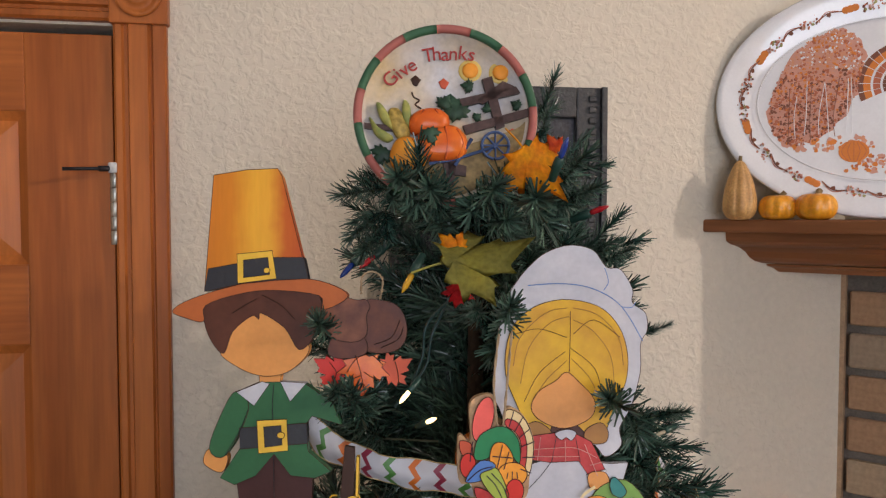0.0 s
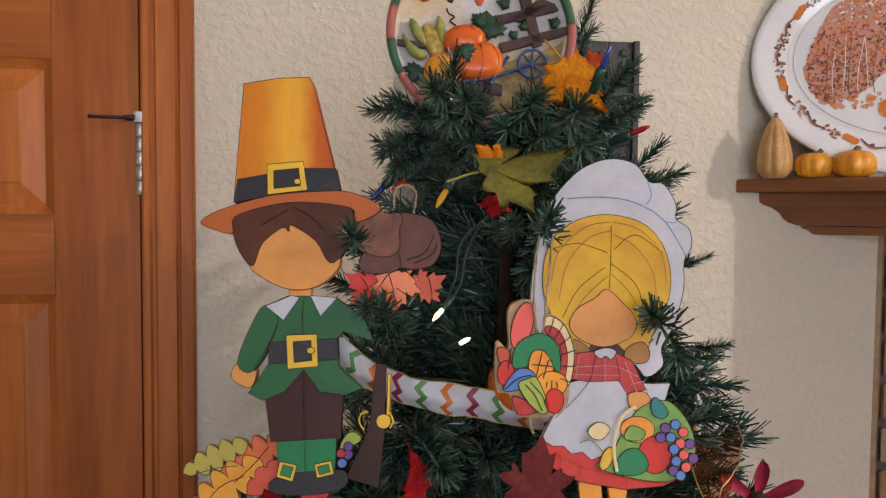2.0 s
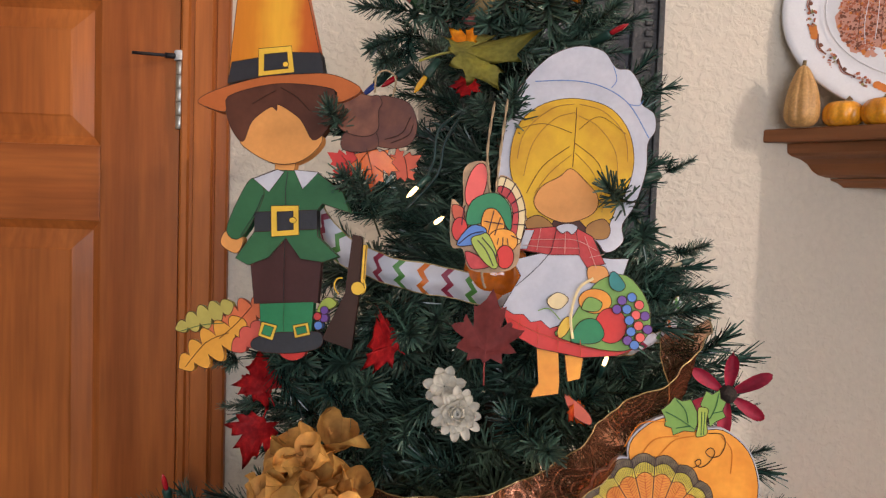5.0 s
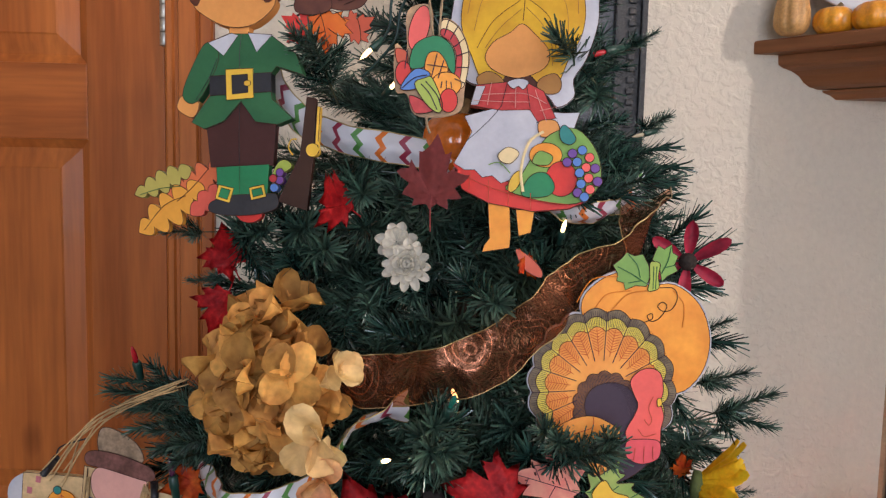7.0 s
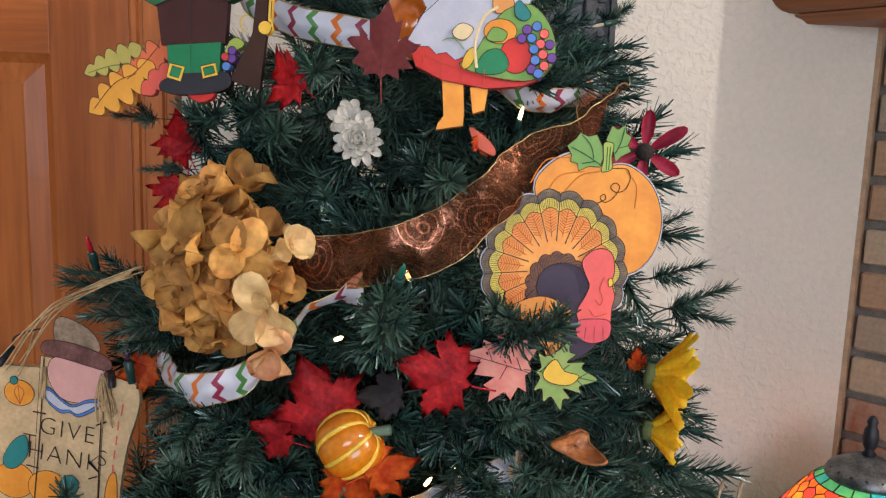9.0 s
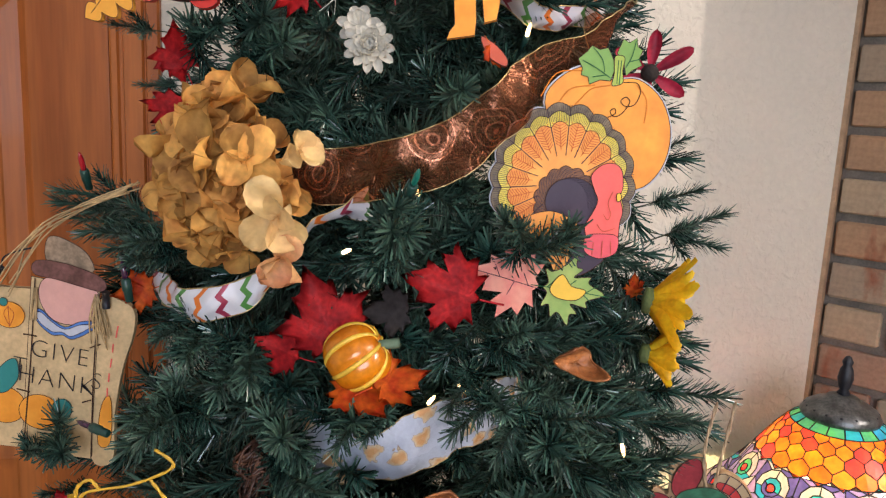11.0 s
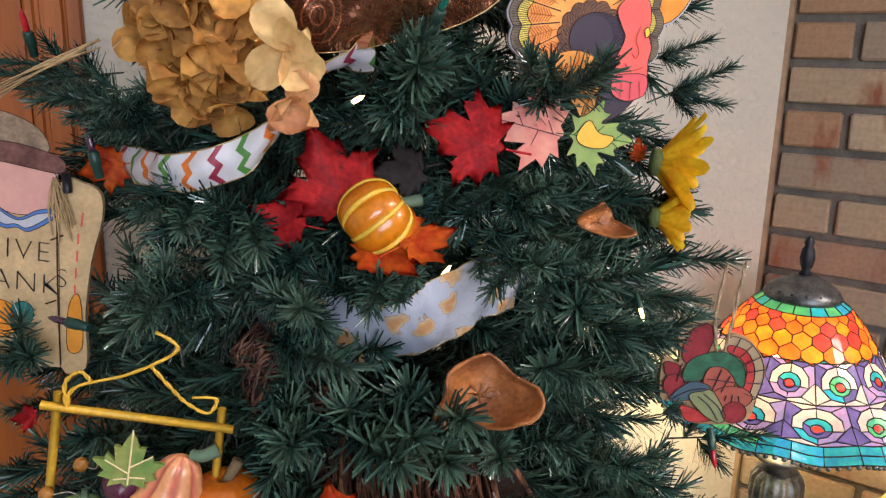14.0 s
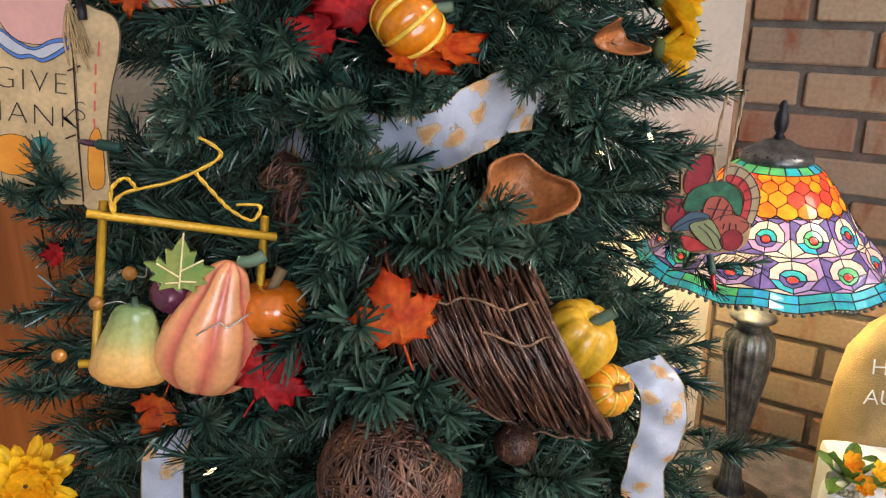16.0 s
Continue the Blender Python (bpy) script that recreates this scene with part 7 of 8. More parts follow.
# gold frame with painted gourds
d = draw(330, 400, 0.000385)
gf = thing("gourd_frame_ornament", pose(*(-0.146, 0.505, 1.093), 90, 0, 6), "gold twig frame ornament with painted resin gourds and leaf", "ornament")
for nm, a, b in (("bar", (180, 380), (496, 446)), ("bar", (208, 362), (150, 692)), ("bar", (478, 408), (440, 690)), ("bar", (128, 662), (460, 690))):
    (p,), (q,) = d(a), d(b)
    off = 0.0035 if a[0] in (180, 128) else 0.0
    part(nm, tube(bmesh.new(), [(*p, off), (*q, off)], 0.0030, 4), GOLD, gf)
(a, b, c, e, f2, g2, h2) = (Vector((*p, 0.004)) for p in d((222, 388), (240, 350), (330, 330), (410, 290), (375, 255), (420, 390), (470, 385)))
cord("hanging_rope", gf, [a, Vector((*d((225, 340))[0], 0.006)), Vector((*d((250, 320))[0], 0.006)), Vector((*d((265, 340))[0], 0.004))], 0.0013, GOLD, 0.9, "twisted gold rope")
cord("hanging_rope", gf, [a, b, c, e, f2], 0.0013, GOLD, 0.9)
cord("hanging_rope", gf, [Vector((*d((365, 318))[0], 0.004)), Vector((*d((395, 360))[0], 0.004)), g2, Vector((*d((455, 410))[0], 0.005)), h2, Vector((*d((430, 380))[0], 0.004))], 0.0013, GOLD, 0.9)
GRD = mat("painted_gourd_pink", (0.62, 0.20, 0.08), 0.3, vary=0.10, scale=22, bump=0.05, color2=(0.68, 0.27, 0.17), coat=0.3)
GRDS = mat("painted_gourd_rose_stripe", (0.36, 0.045, 0.07), 0.35, coat=0.3)
GRD2 = mat("painted_gourd_yellow", (0.70, 0.42, 0.14), 0.35, vary=0.12, scale=20, color2=(0.34, 0.36, 0.14), coat=0.3)


def shaded(mt, axis, stops):
    """Glaze that runs from one colour into another along the piece."""
    nt = mt.node_tree
    hs = [n for n in nt.nodes if n.bl_idname == "ShaderNodeHueSaturation"][0]
    tc, sep, rp = nt.nodes.new("ShaderNodeTexCoord"), nt.nodes.new("ShaderNodeSeparateXYZ"), nt.nodes.new("ShaderNodeValToRGB")
    nt.links.new(tc.outputs["Generated"], sep.inputs[0]), nt.links.new(sep.outputs[axis], rp.inputs[0]), nt.links.new(rp.outputs[0], hs.inputs["Color"])
    e = rp.color_ramp.elements
    e[0].position, e[0].color = stops[0][0], (*stops[0][1], 1)
    e[1].position, e[1].color = stops[-1][0], (*stops[-1][1], 1)
    for pos, col in stops[1:-1]:
        x = e.new(pos)
        x.color = (*col, 1)


shaded(GRD2, 2, ((0.0, (0.66, 0.30, 0.07)), (0.38, (0.68, 0.42, 0.13)), (0.62, (0.38, 0.38, 0.12)), (1.0, (0.14, 0.24, 0.09))))


def ribbed(mt, n, groove, crest):
    """Glaze that darkens to another colour in the furrows of a ribbed gourd."""
    nt = mt.node_tree
    N, L = nt.nodes.new, nt.links.new
    hs = [k for k in nt.nodes if k.bl_idname == "ShaderNodeHueSaturation"][0]
    tc, gr, mul, pp, rp, ns, wob = N("ShaderNodeTexCoord"), N("ShaderNodeTexGradient"), N("ShaderNodeMath"), N("ShaderNodeMath"), N("ShaderNodeValToRGB"), N("ShaderNodeTexNoise"), N("ShaderNodeMath")
    gr.gradient_type = "RADIAL"
    ns.inputs["Scale"].default_value = 45
    L(tc.outputs["Object"], gr.inputs[0]), L(tc.outputs["Object"], ns.inputs["Vector"])
    mul.operation, pp.operation, wob.operation = "MULTIPLY", "PINGPONG", "MULTIPLY_ADD"
    mul.inputs[1].default_value, pp.inputs[1].default_value, wob.inputs[1].default_value = 2.0 * n, 1.0, 0.25
    L(gr.outputs["Fac"], mul.inputs[0]), L(mul.outputs[0], pp.inputs[0])
    L(ns.outputs["Fac"], wob.inputs[0]), L(pp.outputs[0], wob.inputs[2]), L(wob.outputs[0], rp.inputs[0]), L(rp.outputs[0], hs.inputs["Color"])
    e = rp.color_ramp.elements
    e[0].position, e[0].color, e[1].position, e[1].color = 0.18, (*groove, 1), 0.75, (*crest, 1)


ribbed(GRD, 8, (0.56, 0.13, 0.085), (0.70, 0.31, 0.13))
gpr = spline([(0.0, -0.048, 0), (0.020, -0.046, 0), (0.036, -0.030, 0), (0.0375, -0.010, 0), (0.030, 0.012, 0), (0.020, 0.030, 0), (0.014, 0.045, 0), (0.006, 0.052, 0), (0, 0.053, 0)], 4)
o = part("gourd", lathe(bmesh.new(), [(p.x, p.y) for p in gpr], 64, 8, 0.15), GRD, gf, "pink and orange ribbed gourd")
o.matrix_local = Matrix.Translation((*d((372, 610))[0], 0.012)) @ pose(0, 0, 0, 0, 0, -17) @ pose(0, 0, 0, -90) @ Matrix.Diagonal((1, 0.62, 1, 1))
for i in range(8):
    a = 2 * math.pi * i / 8
    bm = tube(bmesh.new(), [Vector((p.x * math.cos(a), p.x * math.sin(a), p.y)) * 0.93 for p in gpr[3:-4]], 0.0024, 6)
    st8 = part("stripe", bm, GRDS, gf)
    st8.matrix_local = o.matrix_local
gs = spline([(0.0, -0.030, 0), (0.020, -0.029, 0), (0.0275, -0.021, 0), (0.0235, -0.004, 0), (0.0175, 0.013, 0), (0.012, 0.026, 0), (0, 0.030, 0)], 4)
o = part("gourd", lathe(bmesh.new(), [(p.x, p.y) for p in gs], 48, 7, 0.07), GRD2, gf, "yellow gourd shading to green")
o.matrix_local = Matrix.Translation((*d((226, 625))[0], 0.008)) @ pose(0, 0, 0, 0, 0, -10) @ pose(0, 0, 0, -90) @ Matrix.Diagonal((1, 0.62, 1, 1))
part("gourd_stem", tube(bmesh.new(), spline([(*d((425, 478))[0], 0.012), (*d((445, 480))[0], 0.014), (*d((472, 472))[0], 0.012)], 4), 0.0035, 8, taper=0.005), STEMG, gf)
part("gourd_stem", tube(bmesh.new(), [(*d((240, 560))[0], 0.010), (*d((242, 535))[0], 0.010)], 0.003, 8, taper=0.002), STEMG, gf)
part("plum", lathe(bmesh.new(), [(0, -0.014), (0.010, -0.011), (0.0145, 0), (0.010, 0.011), (0, 0.014)], 24, m=pose(*d((300, 545))[0], 0.0)), mat("plum_glaze", (0.14, 0.03, 0.07), 0.3), gf, smooth=True)
P_LFGL = paint("glazed_green_leaf", (0.12, 0.23, 0.06), 0.2, 0.12, 0, (0.26, 0.29, 0.08), 45, 0.5)
bm = slab(bmesh.new(), [(p.x, p.y) for p in spline(leaf_shape(d, 324, 490, 74, -10), 2, True)], 0.020, 0.0235)
for a, b in (((322, 512), (340, 410)), ((324, 490), (290, 462)), ((327, 480), (368, 462)), ((322, 500), (300, 500)), ((326, 498), (352, 502))):
    stroke(bm, d(a, b), 0.0012, 0.0240, 1)
part("leaf", bm, [P_LFGL, P_CREAM], gf, "glossy green and cream resin leaf")
BEAD = mat("amber_bead", (0.42, 0.17, 0.03), 0.15, coat=0.5)
for x, y in ((237, 493), (175, 545), (100, 640)):
    part("bead", lathe(bmesh.new(), [(0, -0.0052), (0.0042, -0.003), (0.0052, 0), (0.0042, 0.003), (0, 0.0052)], 16, m=pose(*d((x, y))[0], 0.006)), BEAD, gf, smooth=True)
bm = bmesh.new()
tube(bm, spline([(*d((185, 548))[0], 0.006), (*d((215, 545))[0], 0.006), (*d((240, 560))[0], 0.008)], 4), 0.0005, 4)
tube(bm, spline([(*d((237, 493))[0], 0.006), (*d((262, 500))[0], 0.008), (*d((270, 480))[0], 0.008), (*d((285, 520))[0], 0.008)], 5), 0.0005, 4)
tube(bm, spline([(*d((345, 590))[0], 0.036), (*d((385, 570))[0], 0.036), (*d((400, 580))[0], 0.036), (*d((440, 560))[0], 0.032)], 5), 0.0006, 4)
tagged(part("wire_tendril", bm, STEEL, gf), kind="stuff")
pumpkin("orange_bell_pumpkin", pose(*(-0.089, 0.508, 1.022)), 0.027, 0.035, mat("glossy_orange_glaze", (0.72, 0.17, 0.01), 0.12, vary=0.1, coat=0.7), STEMB, "glossy orange hollow pumpkin behind the gourd frame", 8, 0.05)

# ---- ribbons ----
def ribbon(name, pts, across, width, mt, label, edge=None):
    """A strip along a smooth curve, its width along the given directions, with UV in metres."""
    c = spline(pts, 14)
    w = spline(across, 14)
    t = thing(name, Matrix.Identity(4), label, "ribbon", "ribbons wound round the tree")
    t.matrix_world = pose(*c[len(c) // 2])
    o = c[len(c) // 2]
    bm = bmesh.new()
    uvl = bm.loops.layers.uv.new("UVMap")
    rows, s = [], 0.0
    nv = 9
    for i, p in enumerate(c):
        if i:
            s += (p - c[i - 1]).length
        wd = Vector(w[min(i, len(w) - 1)]).normalized()
        dr = (c[min(i + 1, len(c) - 1)] - c[max(i - 1, 0)]).normalized()
        nrm = dr.cross(wd)
        row = []
        for j in range(nv):
            v = (j / (nv - 1) - 0.5) * width
            rip = 0.0030 * math.sin(s * 70 + v * 40) + 0.0016 * math.sin(s * 151 - v * 110) + 0.003 * math.cos(v / width * 5) + 0.0005 * math.sin(s * 390 + j)
            row.append((bm.verts.new(p - o + wd * v + nrm * rip), s, v))
        rows.append(row)
    for a, b in zip(rows, rows[1:]):
        for j in range(nv - 1):
            q = (a[j], a[j + 1], b[j + 1], b[j])
            f = bm.faces.new([x[0] for x in q])
            f.smooth = True
            for lp, x in zip(f.loops, q):
                lp[uvl].uv = (x[1], x[2])
    ends = [[r[0][0].co.copy() for r in rows], [r[-1][0].co.copy() for r in rows]]
    part("strip", bm, mt, t)
    if edge:
        for e in ends:
            part("wired_edge", tube(bmesh.new(), e, 0.0006, 5), edge, t, "metallic wired edge")
    return t


CHEV = chevron_mat("chevron_satin", (0.60, 0.60, 0.65), [(0.66, 0.16, 0.02), (0.28, 0.025, 0.06), (0.08, 0.24, 0.05)], 0.021, 0.013)
COPPER = sheer_mat("copper_organza", (0.50, 0.19, 0.10), 0.24)
PRINT = mat("pumpkin_print_satin", (0.74, 0.74, 0.78), 0.28, vary=0.05, scale=26, bump=0.1, fine=500)
nt = PRINT.node_tree
hs = [n for n in nt.nodes if n.bl_idname == "ShaderNodeHueSaturation"][0]
tcx, vo, rp = nt.nodes.new("ShaderNodeTexCoord"), nt.nodes.new("ShaderNodeTexVoronoi"), nt.nodes.new("ShaderNodeValToRGB")
wob, addv = nt.nodes.new("ShaderNodeTexNoise"), nt.nodes.new("ShaderNodeMixRGB")
vo.voronoi_dimensions = "2D"
vo.inputs["Scale"].default_value, vo.inputs["Randomness"].default_value = 30, 0.85
wob.inputs["Scale"].default_value, addv.inputs[0].default_value = 110, 0.018
nt.links.new(tcx.outputs["UV"], wob.inputs["Vector"]), nt.links.new(tcx.outputs["UV"], addv.inputs[1]), nt.links.new(wob.outputs["Color"], addv.inputs[2])
rp.color_ramp.interpolation = "LINEAR"
e = rp.color_ramp.elements
e[0].position, e[0].color, e[1].position, e[1].color = 0.10, (0.56, 0.30, 0.13, 1), 0.40, (0.44, 0.47, 0.56, 1)
for pos, col in ((0.17, (0.60, 0.40, 0.22, 1)), (0.22, (0.56, 0.46, 0.34, 1)), (0.235, (0.30, 0.20, 0.12, 1)), (0.25, (0.44, 0.47, 0.56, 1))):
    x = e.new(pos)
    x.color = col
nt.links.new(addv.outputs[0], vo.inputs["Vector"]), nt.links.new(vo.outputs["Distance"], rp.inputs[0]), nt.links.new(rp.outputs[0], hs.inputs["Color"])
up = (0, -0.15, 1)
ribbon("chevron_ribbon", [(-0.125, 0.660, 1.602), (-0.100, 0.655, 1.566), (-0.063, 0.650, 1.550), (-0.012, 0.645, 1.541), (0.032, 0.645, 1.533), (0.080, 0.650, 1.526), (0.144, 0.660, 1.488), (0.181, 0.690, 1.493), (0.214, 0.750, 1.514)],
       [(0.3, -0.2, 0.9), (0.2, -0.2, 1), up, up, up, up, (0, -0.7, 0.6), (0.1, -0.6, 0.6), (0, -0.4, 1)], 0.026, CHEV, "white satin ribbon with orange, maroon and green zigzags", BRASS)
ribbon("chevron_ribbon", [(-0.194, 0.660, 1.240), (-0.148, 0.590, 1.241), (-0.106, 0.560, 1.247), (-0.070, 0.560, 1.261), (-0.044, 0.575, 1.292), (-0.021, 0.590, 1.316), (0.012, 0.600, 1.330)],
       [up, up, up, up, (0.2, -1, 0.25), (0.2, -1, 0.2), up], 0.028, CHEV, "zigzag satin ribbon looping below the hydrangea", BRASS)
ribbon("copper_ribbon", [(-0.056, 0.600, 1.354), (-0.014, 0.585, 1.351), (0.034, 0.575, 1.361), (0.083, 0.575, 1.379), (0.121, 0.580, 1.413), (0.150, 0.600, 1.440), (0.185, 0.625, 1.458), (0.202, 0.650, 1.480), (0.207, 0.700, 1.506)],
       [(0, -0.3, 1), (0.1, -0.2, 1), (-0.25, -0.2, 1), (-0.35, -0.2, 1), (-0.3, -0.4, 0.8), (-0.3, -0.6, 0.6), (0.1, -0.5, 0.8), (0.5, -0.2, 0.6), (0.8, 0, 0.2)], 0.046, COPPER, "sheer copper organza ribbon with woven swirls", BRASS)
ribbon("pumpkin_ribbon", [(-0.093, 0.680, 1.110), (-0.050, 0.610, 1.126), (-0.015, 0.575, 1.122), (0.024, 0.555, 1.127), (0.059, 0.550, 1.143), (0.092, 0.565, 1.156), (0.119, 0.600, 1.157), (0.155, 0.700, 1.135)],
       [up, up, up, (-0.1, -0.4, 1), (-0.2, -0.4, 1), (-0.2, -0.3, 1), up, up], 0.056, PRINT, "white satin ribbon printed with small orange pumpkins", BRASS)
ribbon("pumpkin_ribbon", [(0.241, 0.620, 0.900), (0.258, 0.600, 0.880), (0.262, 0.595, 0.839), (0.250, 0.600, 0.779), (0.263, 0.600, 0.703)],
       [(1, 0, 0.3), (1, -0.1, 0.0), (1, -0.1, 0), (1, 0, 0.1), (1, 0, 0)], 0.045, PRINT, "hanging tail of pumpkin printed ribbon", BRASS)
ribbon("pumpkin_ribbon", [(-0.171, 0.570, 0.912), (-0.183, 0.560, 0.889), (-0.194, 0.555, 0.861), (-0.201, 0.560, 0.783)],
       [(1, 0, 0.4), (1, -0.1, 0.3), (1, -0.1, 0.1), (1, 0, 0)], 0.036, PRINT, "pumpkin printed ribbon hanging low on the tree", BRASS)

# second harvest turkey near the lamp, in the darker backlit paints
harvest_turkey(pose(*(0.338, 0.700, 1.033), 90, 0, -8) @ Matrix.Diagonal((1.85, 1.38, 1.4, 1)), "red and green wooden harvest turkey hung before the lamp", True)

# ---- string lights ----
SOCK = mat("socket_green", (0.015, 0.06, 0.045), 0.4)
BULBS = {"red": (0.45, 0.01, 0.02), "blue": (0.01, 0.04, 0.25), "yellow": (0.75, 0.40, 0.02), "purple": (0.05, 0.01, 0.04), "green": (0.01, 0.16, 0.12), "clear": (0.40, 0.34, 0.24)}
BM = {k: mat("bulb_" + k, c, 0.12, coat=0.6, vary=0.05, bump=0) for k, c in BULBS.items()}
LIT = glow_mat("bulb_lit_white", (1.0, 0.66, 0.30), 5.0)


def mini_light(p, q, color):
    """Socket from p, bulb pointing to q."""
    p, q = Vector(p), Vector(q)
    t = thing("string_light", toward(p, p + (q - p)), "miniature %s bulb in a green socket" % ("glowing warm white" if color == "lit" else color), "fairy light", "string lights")
    L = 0.048
    m = pose(0, 0, 0, 0, 90, 0) @ Matrix.Scale(0.55 if color in ("lit", "clear") else 0.8, 4)
    part("socket", lathe(bmesh.new(), [(0.003, 0), (0.0042, 0.001), (0.0045, 0.012), (0.0052, 0.013), (0.0052, 0.024), (0.004, 0.026)], 14, m=m), SOCK, t)
    part("bulb", lathe(bmesh.new(), [(0.0028, 0.025), (0.0033, 0.030), (0.0033, 0.039), (0.0022, 0.044), (0.0006, L)], 12, m=m), LIT if color == "lit" else BM[color], t)


for p, q, c in (((0.087, 0.630, 1.787), (0.094, 0.620, 1.809), "blue"), ((-0.018, 0.620, 1.630), (-0.035, 0.610, 1.611), "lit"), ((-0.016, 0.640, 1.728), (-0.026, 0.630, 1.710), "yellow"),
                ((-0.048, 0.710, 1.735), (-0.063, 0.700, 1.722), "red"), ((-0.069, 0.710, 1.730), (-0.082, 0.700, 1.715), "blue"), ((-0.255, 0.660, 1.321), (-0.255, 0.650, 1.343), "red"),
                ((0.051, 0.530, 1.342), (0.059, 0.510, 1.362), "green"), ((-0.193, 0.560, 1.131), (-0.240, 0.580, 1.135), "purple"), ((0.331, 0.680, 0.985), (0.334, 0.670, 0.958), "red"),
                ((0.252, 0.620, 0.903), (0.285, 0.620, 0.885), "blue"), ((0.210, 0.640, 1.102), (0.191, 0.630, 1.103), "lit"), ((-0.147, 0.600, 0.835), (-0.158, 0.590, 0.834), "lit"),
                ((0.217, 0.720, 1.564), (0.196, 0.710, 1.558), "clear"), ((0.131, 0.670, 1.461), (0.135, 0.660, 1.478), "lit"), ((0.186, 0.740, 1.642), (0.167, 0.730, 1.636), "red"),
                ((0.114, 0.700, 1.755), (0.128, 0.690, 1.761), "red"), ((0.242, 0.660, 1.126), (0.244, 0.650, 1.114), "lit"), ((0.042, 0.600, 1.356), (0.050, 0.590, 1.346), "lit"), ((-0.010, 0.570, 1.290), (0.000, 0.560, 1.296), "lit"), ((-0.022, 0.640, 1.585), (-0.012, 0.630, 1.592), "lit"), ((0.085, 0.600, 1.190), (0.095, 0.590, 1.182), "lit"), ((-0.191, 0.600, 1.234), (-0.194, 0.600, 1.252), "purple"),
                ((-0.165, 0.540, 0.855), (-0.162, 0.530, 0.835), "red"), ((0.060, 0.620, 1.144), (0.074, 0.610, 1.166), "lit")):
    mini_light(p, q, c)
WIRE = mat("wire_green", (0.012, 0.05, 0.045), 0.4)
for pts in ([(0.010, 0.660, 1.692), (-0.013, 0.640, 1.670), (-0.017, 0.640, 1.643), (-0.026, 0.630, 1.621)], [(0.005, 0.660, 1.688), (-0.009, 0.650, 1.660), (-0.015, 0.650, 1.632), (-0.040, 0.640, 1.601)]):
    tagged(finish(tube(bmesh.new(), spline(pts, 8), 0.0013, 5), "light_wire", WIRE), "dark green wire of the light string", "wire", "string light wires")

# ---- mantel platter ----
pl = thing("turkey_platter", pose(0.711, 1.240, 1.752) @ pose(0, 0, 0, 0, 0, -21) @ pose(0, 0, 0, 82, 0, 0) @ pose(-0.005, 0.198, 0), "large white oval platter with autumn print leaning on the mantel", "platter")
GLZ = mat("white_glaze", (0.80, 0.80, 0.83), 0.12, vary=0.02, coat=0.5, bump=0)
A, B = 0.262, 0.198


def ovals(prof, n=96):
    bm, rows = bmesh.new(), []
    for s, z in prof:
        rows.append([bm.verts.new(((A - 0.19 + 0.19 * s) * math.cos(a) if s > 0.02 else 0, B * s * math.sin(a), z)) for a in np.linspace(0, 2 * math.pi, n, endpoint=False)])
    for a, b in zip(rows, rows[1:]):
        for i in range(n):
            bm.faces.new((a[i - 1], a[i], b[i], b[i - 1])).smooth = True
    bm.faces.new(rows[-1]), bm.faces.new(rows[0])
    bmesh.ops.recalc_face_normals(bm, faces=bm.faces[:])
    return bm


part("dish", ovals([(0.66, -0.012), (0.72, -0.010), (0.98, 0.004), (1.0, 0.007), (0.985, 0.010), (0.94, 0.008), (0.74, 0.000), (0.70, -0.004), (0.66, -0.006)]), GLZ, pl)
rl = random.Random(3)
PT = [paint("print_rust", (0.50, 0.16, 0.09), 0.2), paint("print_brown", (0.22, 0.09, 0.06), 0.2), paint("print_orange", (0.72, 0.24, 0.06), 0.2), paint("print_pink", (0.66, 0.34, 0.26), 0.2), paint("print_olive", (0.36, 0.34, 0.14), 0.2)]


def blot(cx, cy, r, z, n=9, k=0.35):
    return [(cx + r * (1 + rl.uniform(-k, k)) * math.cos(2 * math.pi * i / n), cy + r * (1 + rl.uniform(-k, k)) * math.sin(2 * math.pi * i / n)) for i in range(n)]


bm = bmesh.new()
wash = [(-0.106 + 0.066 * math.cos(a) + 0.030 * math.sin(a), 0.024 + 0.098 * math.sin(a)) for a in np.linspace(0, 6.283, 60, endpoint=False)]
slab(bm, [(x + rl.uniform(-0.005, 0.005), y + rl.uniform(-0.005, 0.005)) for x, y in wash], -0.0062, -0.00575, 3)
for i in range(1700):
    a, r = rl.uniform(0, 6.283), math.sqrt(rl.random())
    u, v = r * math.cos(a), r * math.sin(a)
    cx, cy = -0.106 + 0.064 * u + 0.030 * v, 0.024 + 0.097 * v
    dark = v < -0.25 and rl.random() < 0.55
    slab(bm, blot(cx, cy, rl.uniform(0.0009, 0.0028), 0, 6), -0.0060, -0.0057 + 0.0000006 * i, rl.choice((1, 1, 0)) if dark else rl.choice((0, 0, 2, 3, 0, 6, 1) if v < 0.3 else (0, 2, 3, 6, 6, 5)))
for i in range(9):
    x0 = -0.150 + i * 0.0125 + rl.uniform(-0.003, 0.003)
    y0 = -0.055 + rl.uniform(-0.012, 0.006)
    stroke(bm, spline([(x0, y0), (x0 + rl.uniform(-0.003, 0.003), y0 + 0.035), (x0 + rl.uniform(-0.006, 0.010), y0 + rl.uniform(0.07, 0.10))], 4), 0.0011, -0.0045, 1 if i % 3 == 0 else 5)
for k in range(60):
    slab(bm, blot(rl.uniform(-0.14, -0.02), -0.072 + rl.uniform(-0.012, 0.012), rl.uniform(0.002, 0.005), 0, 7), -0.006, -0.0055 + 0.000002 * k, rl.choice((2, 3, 6)))
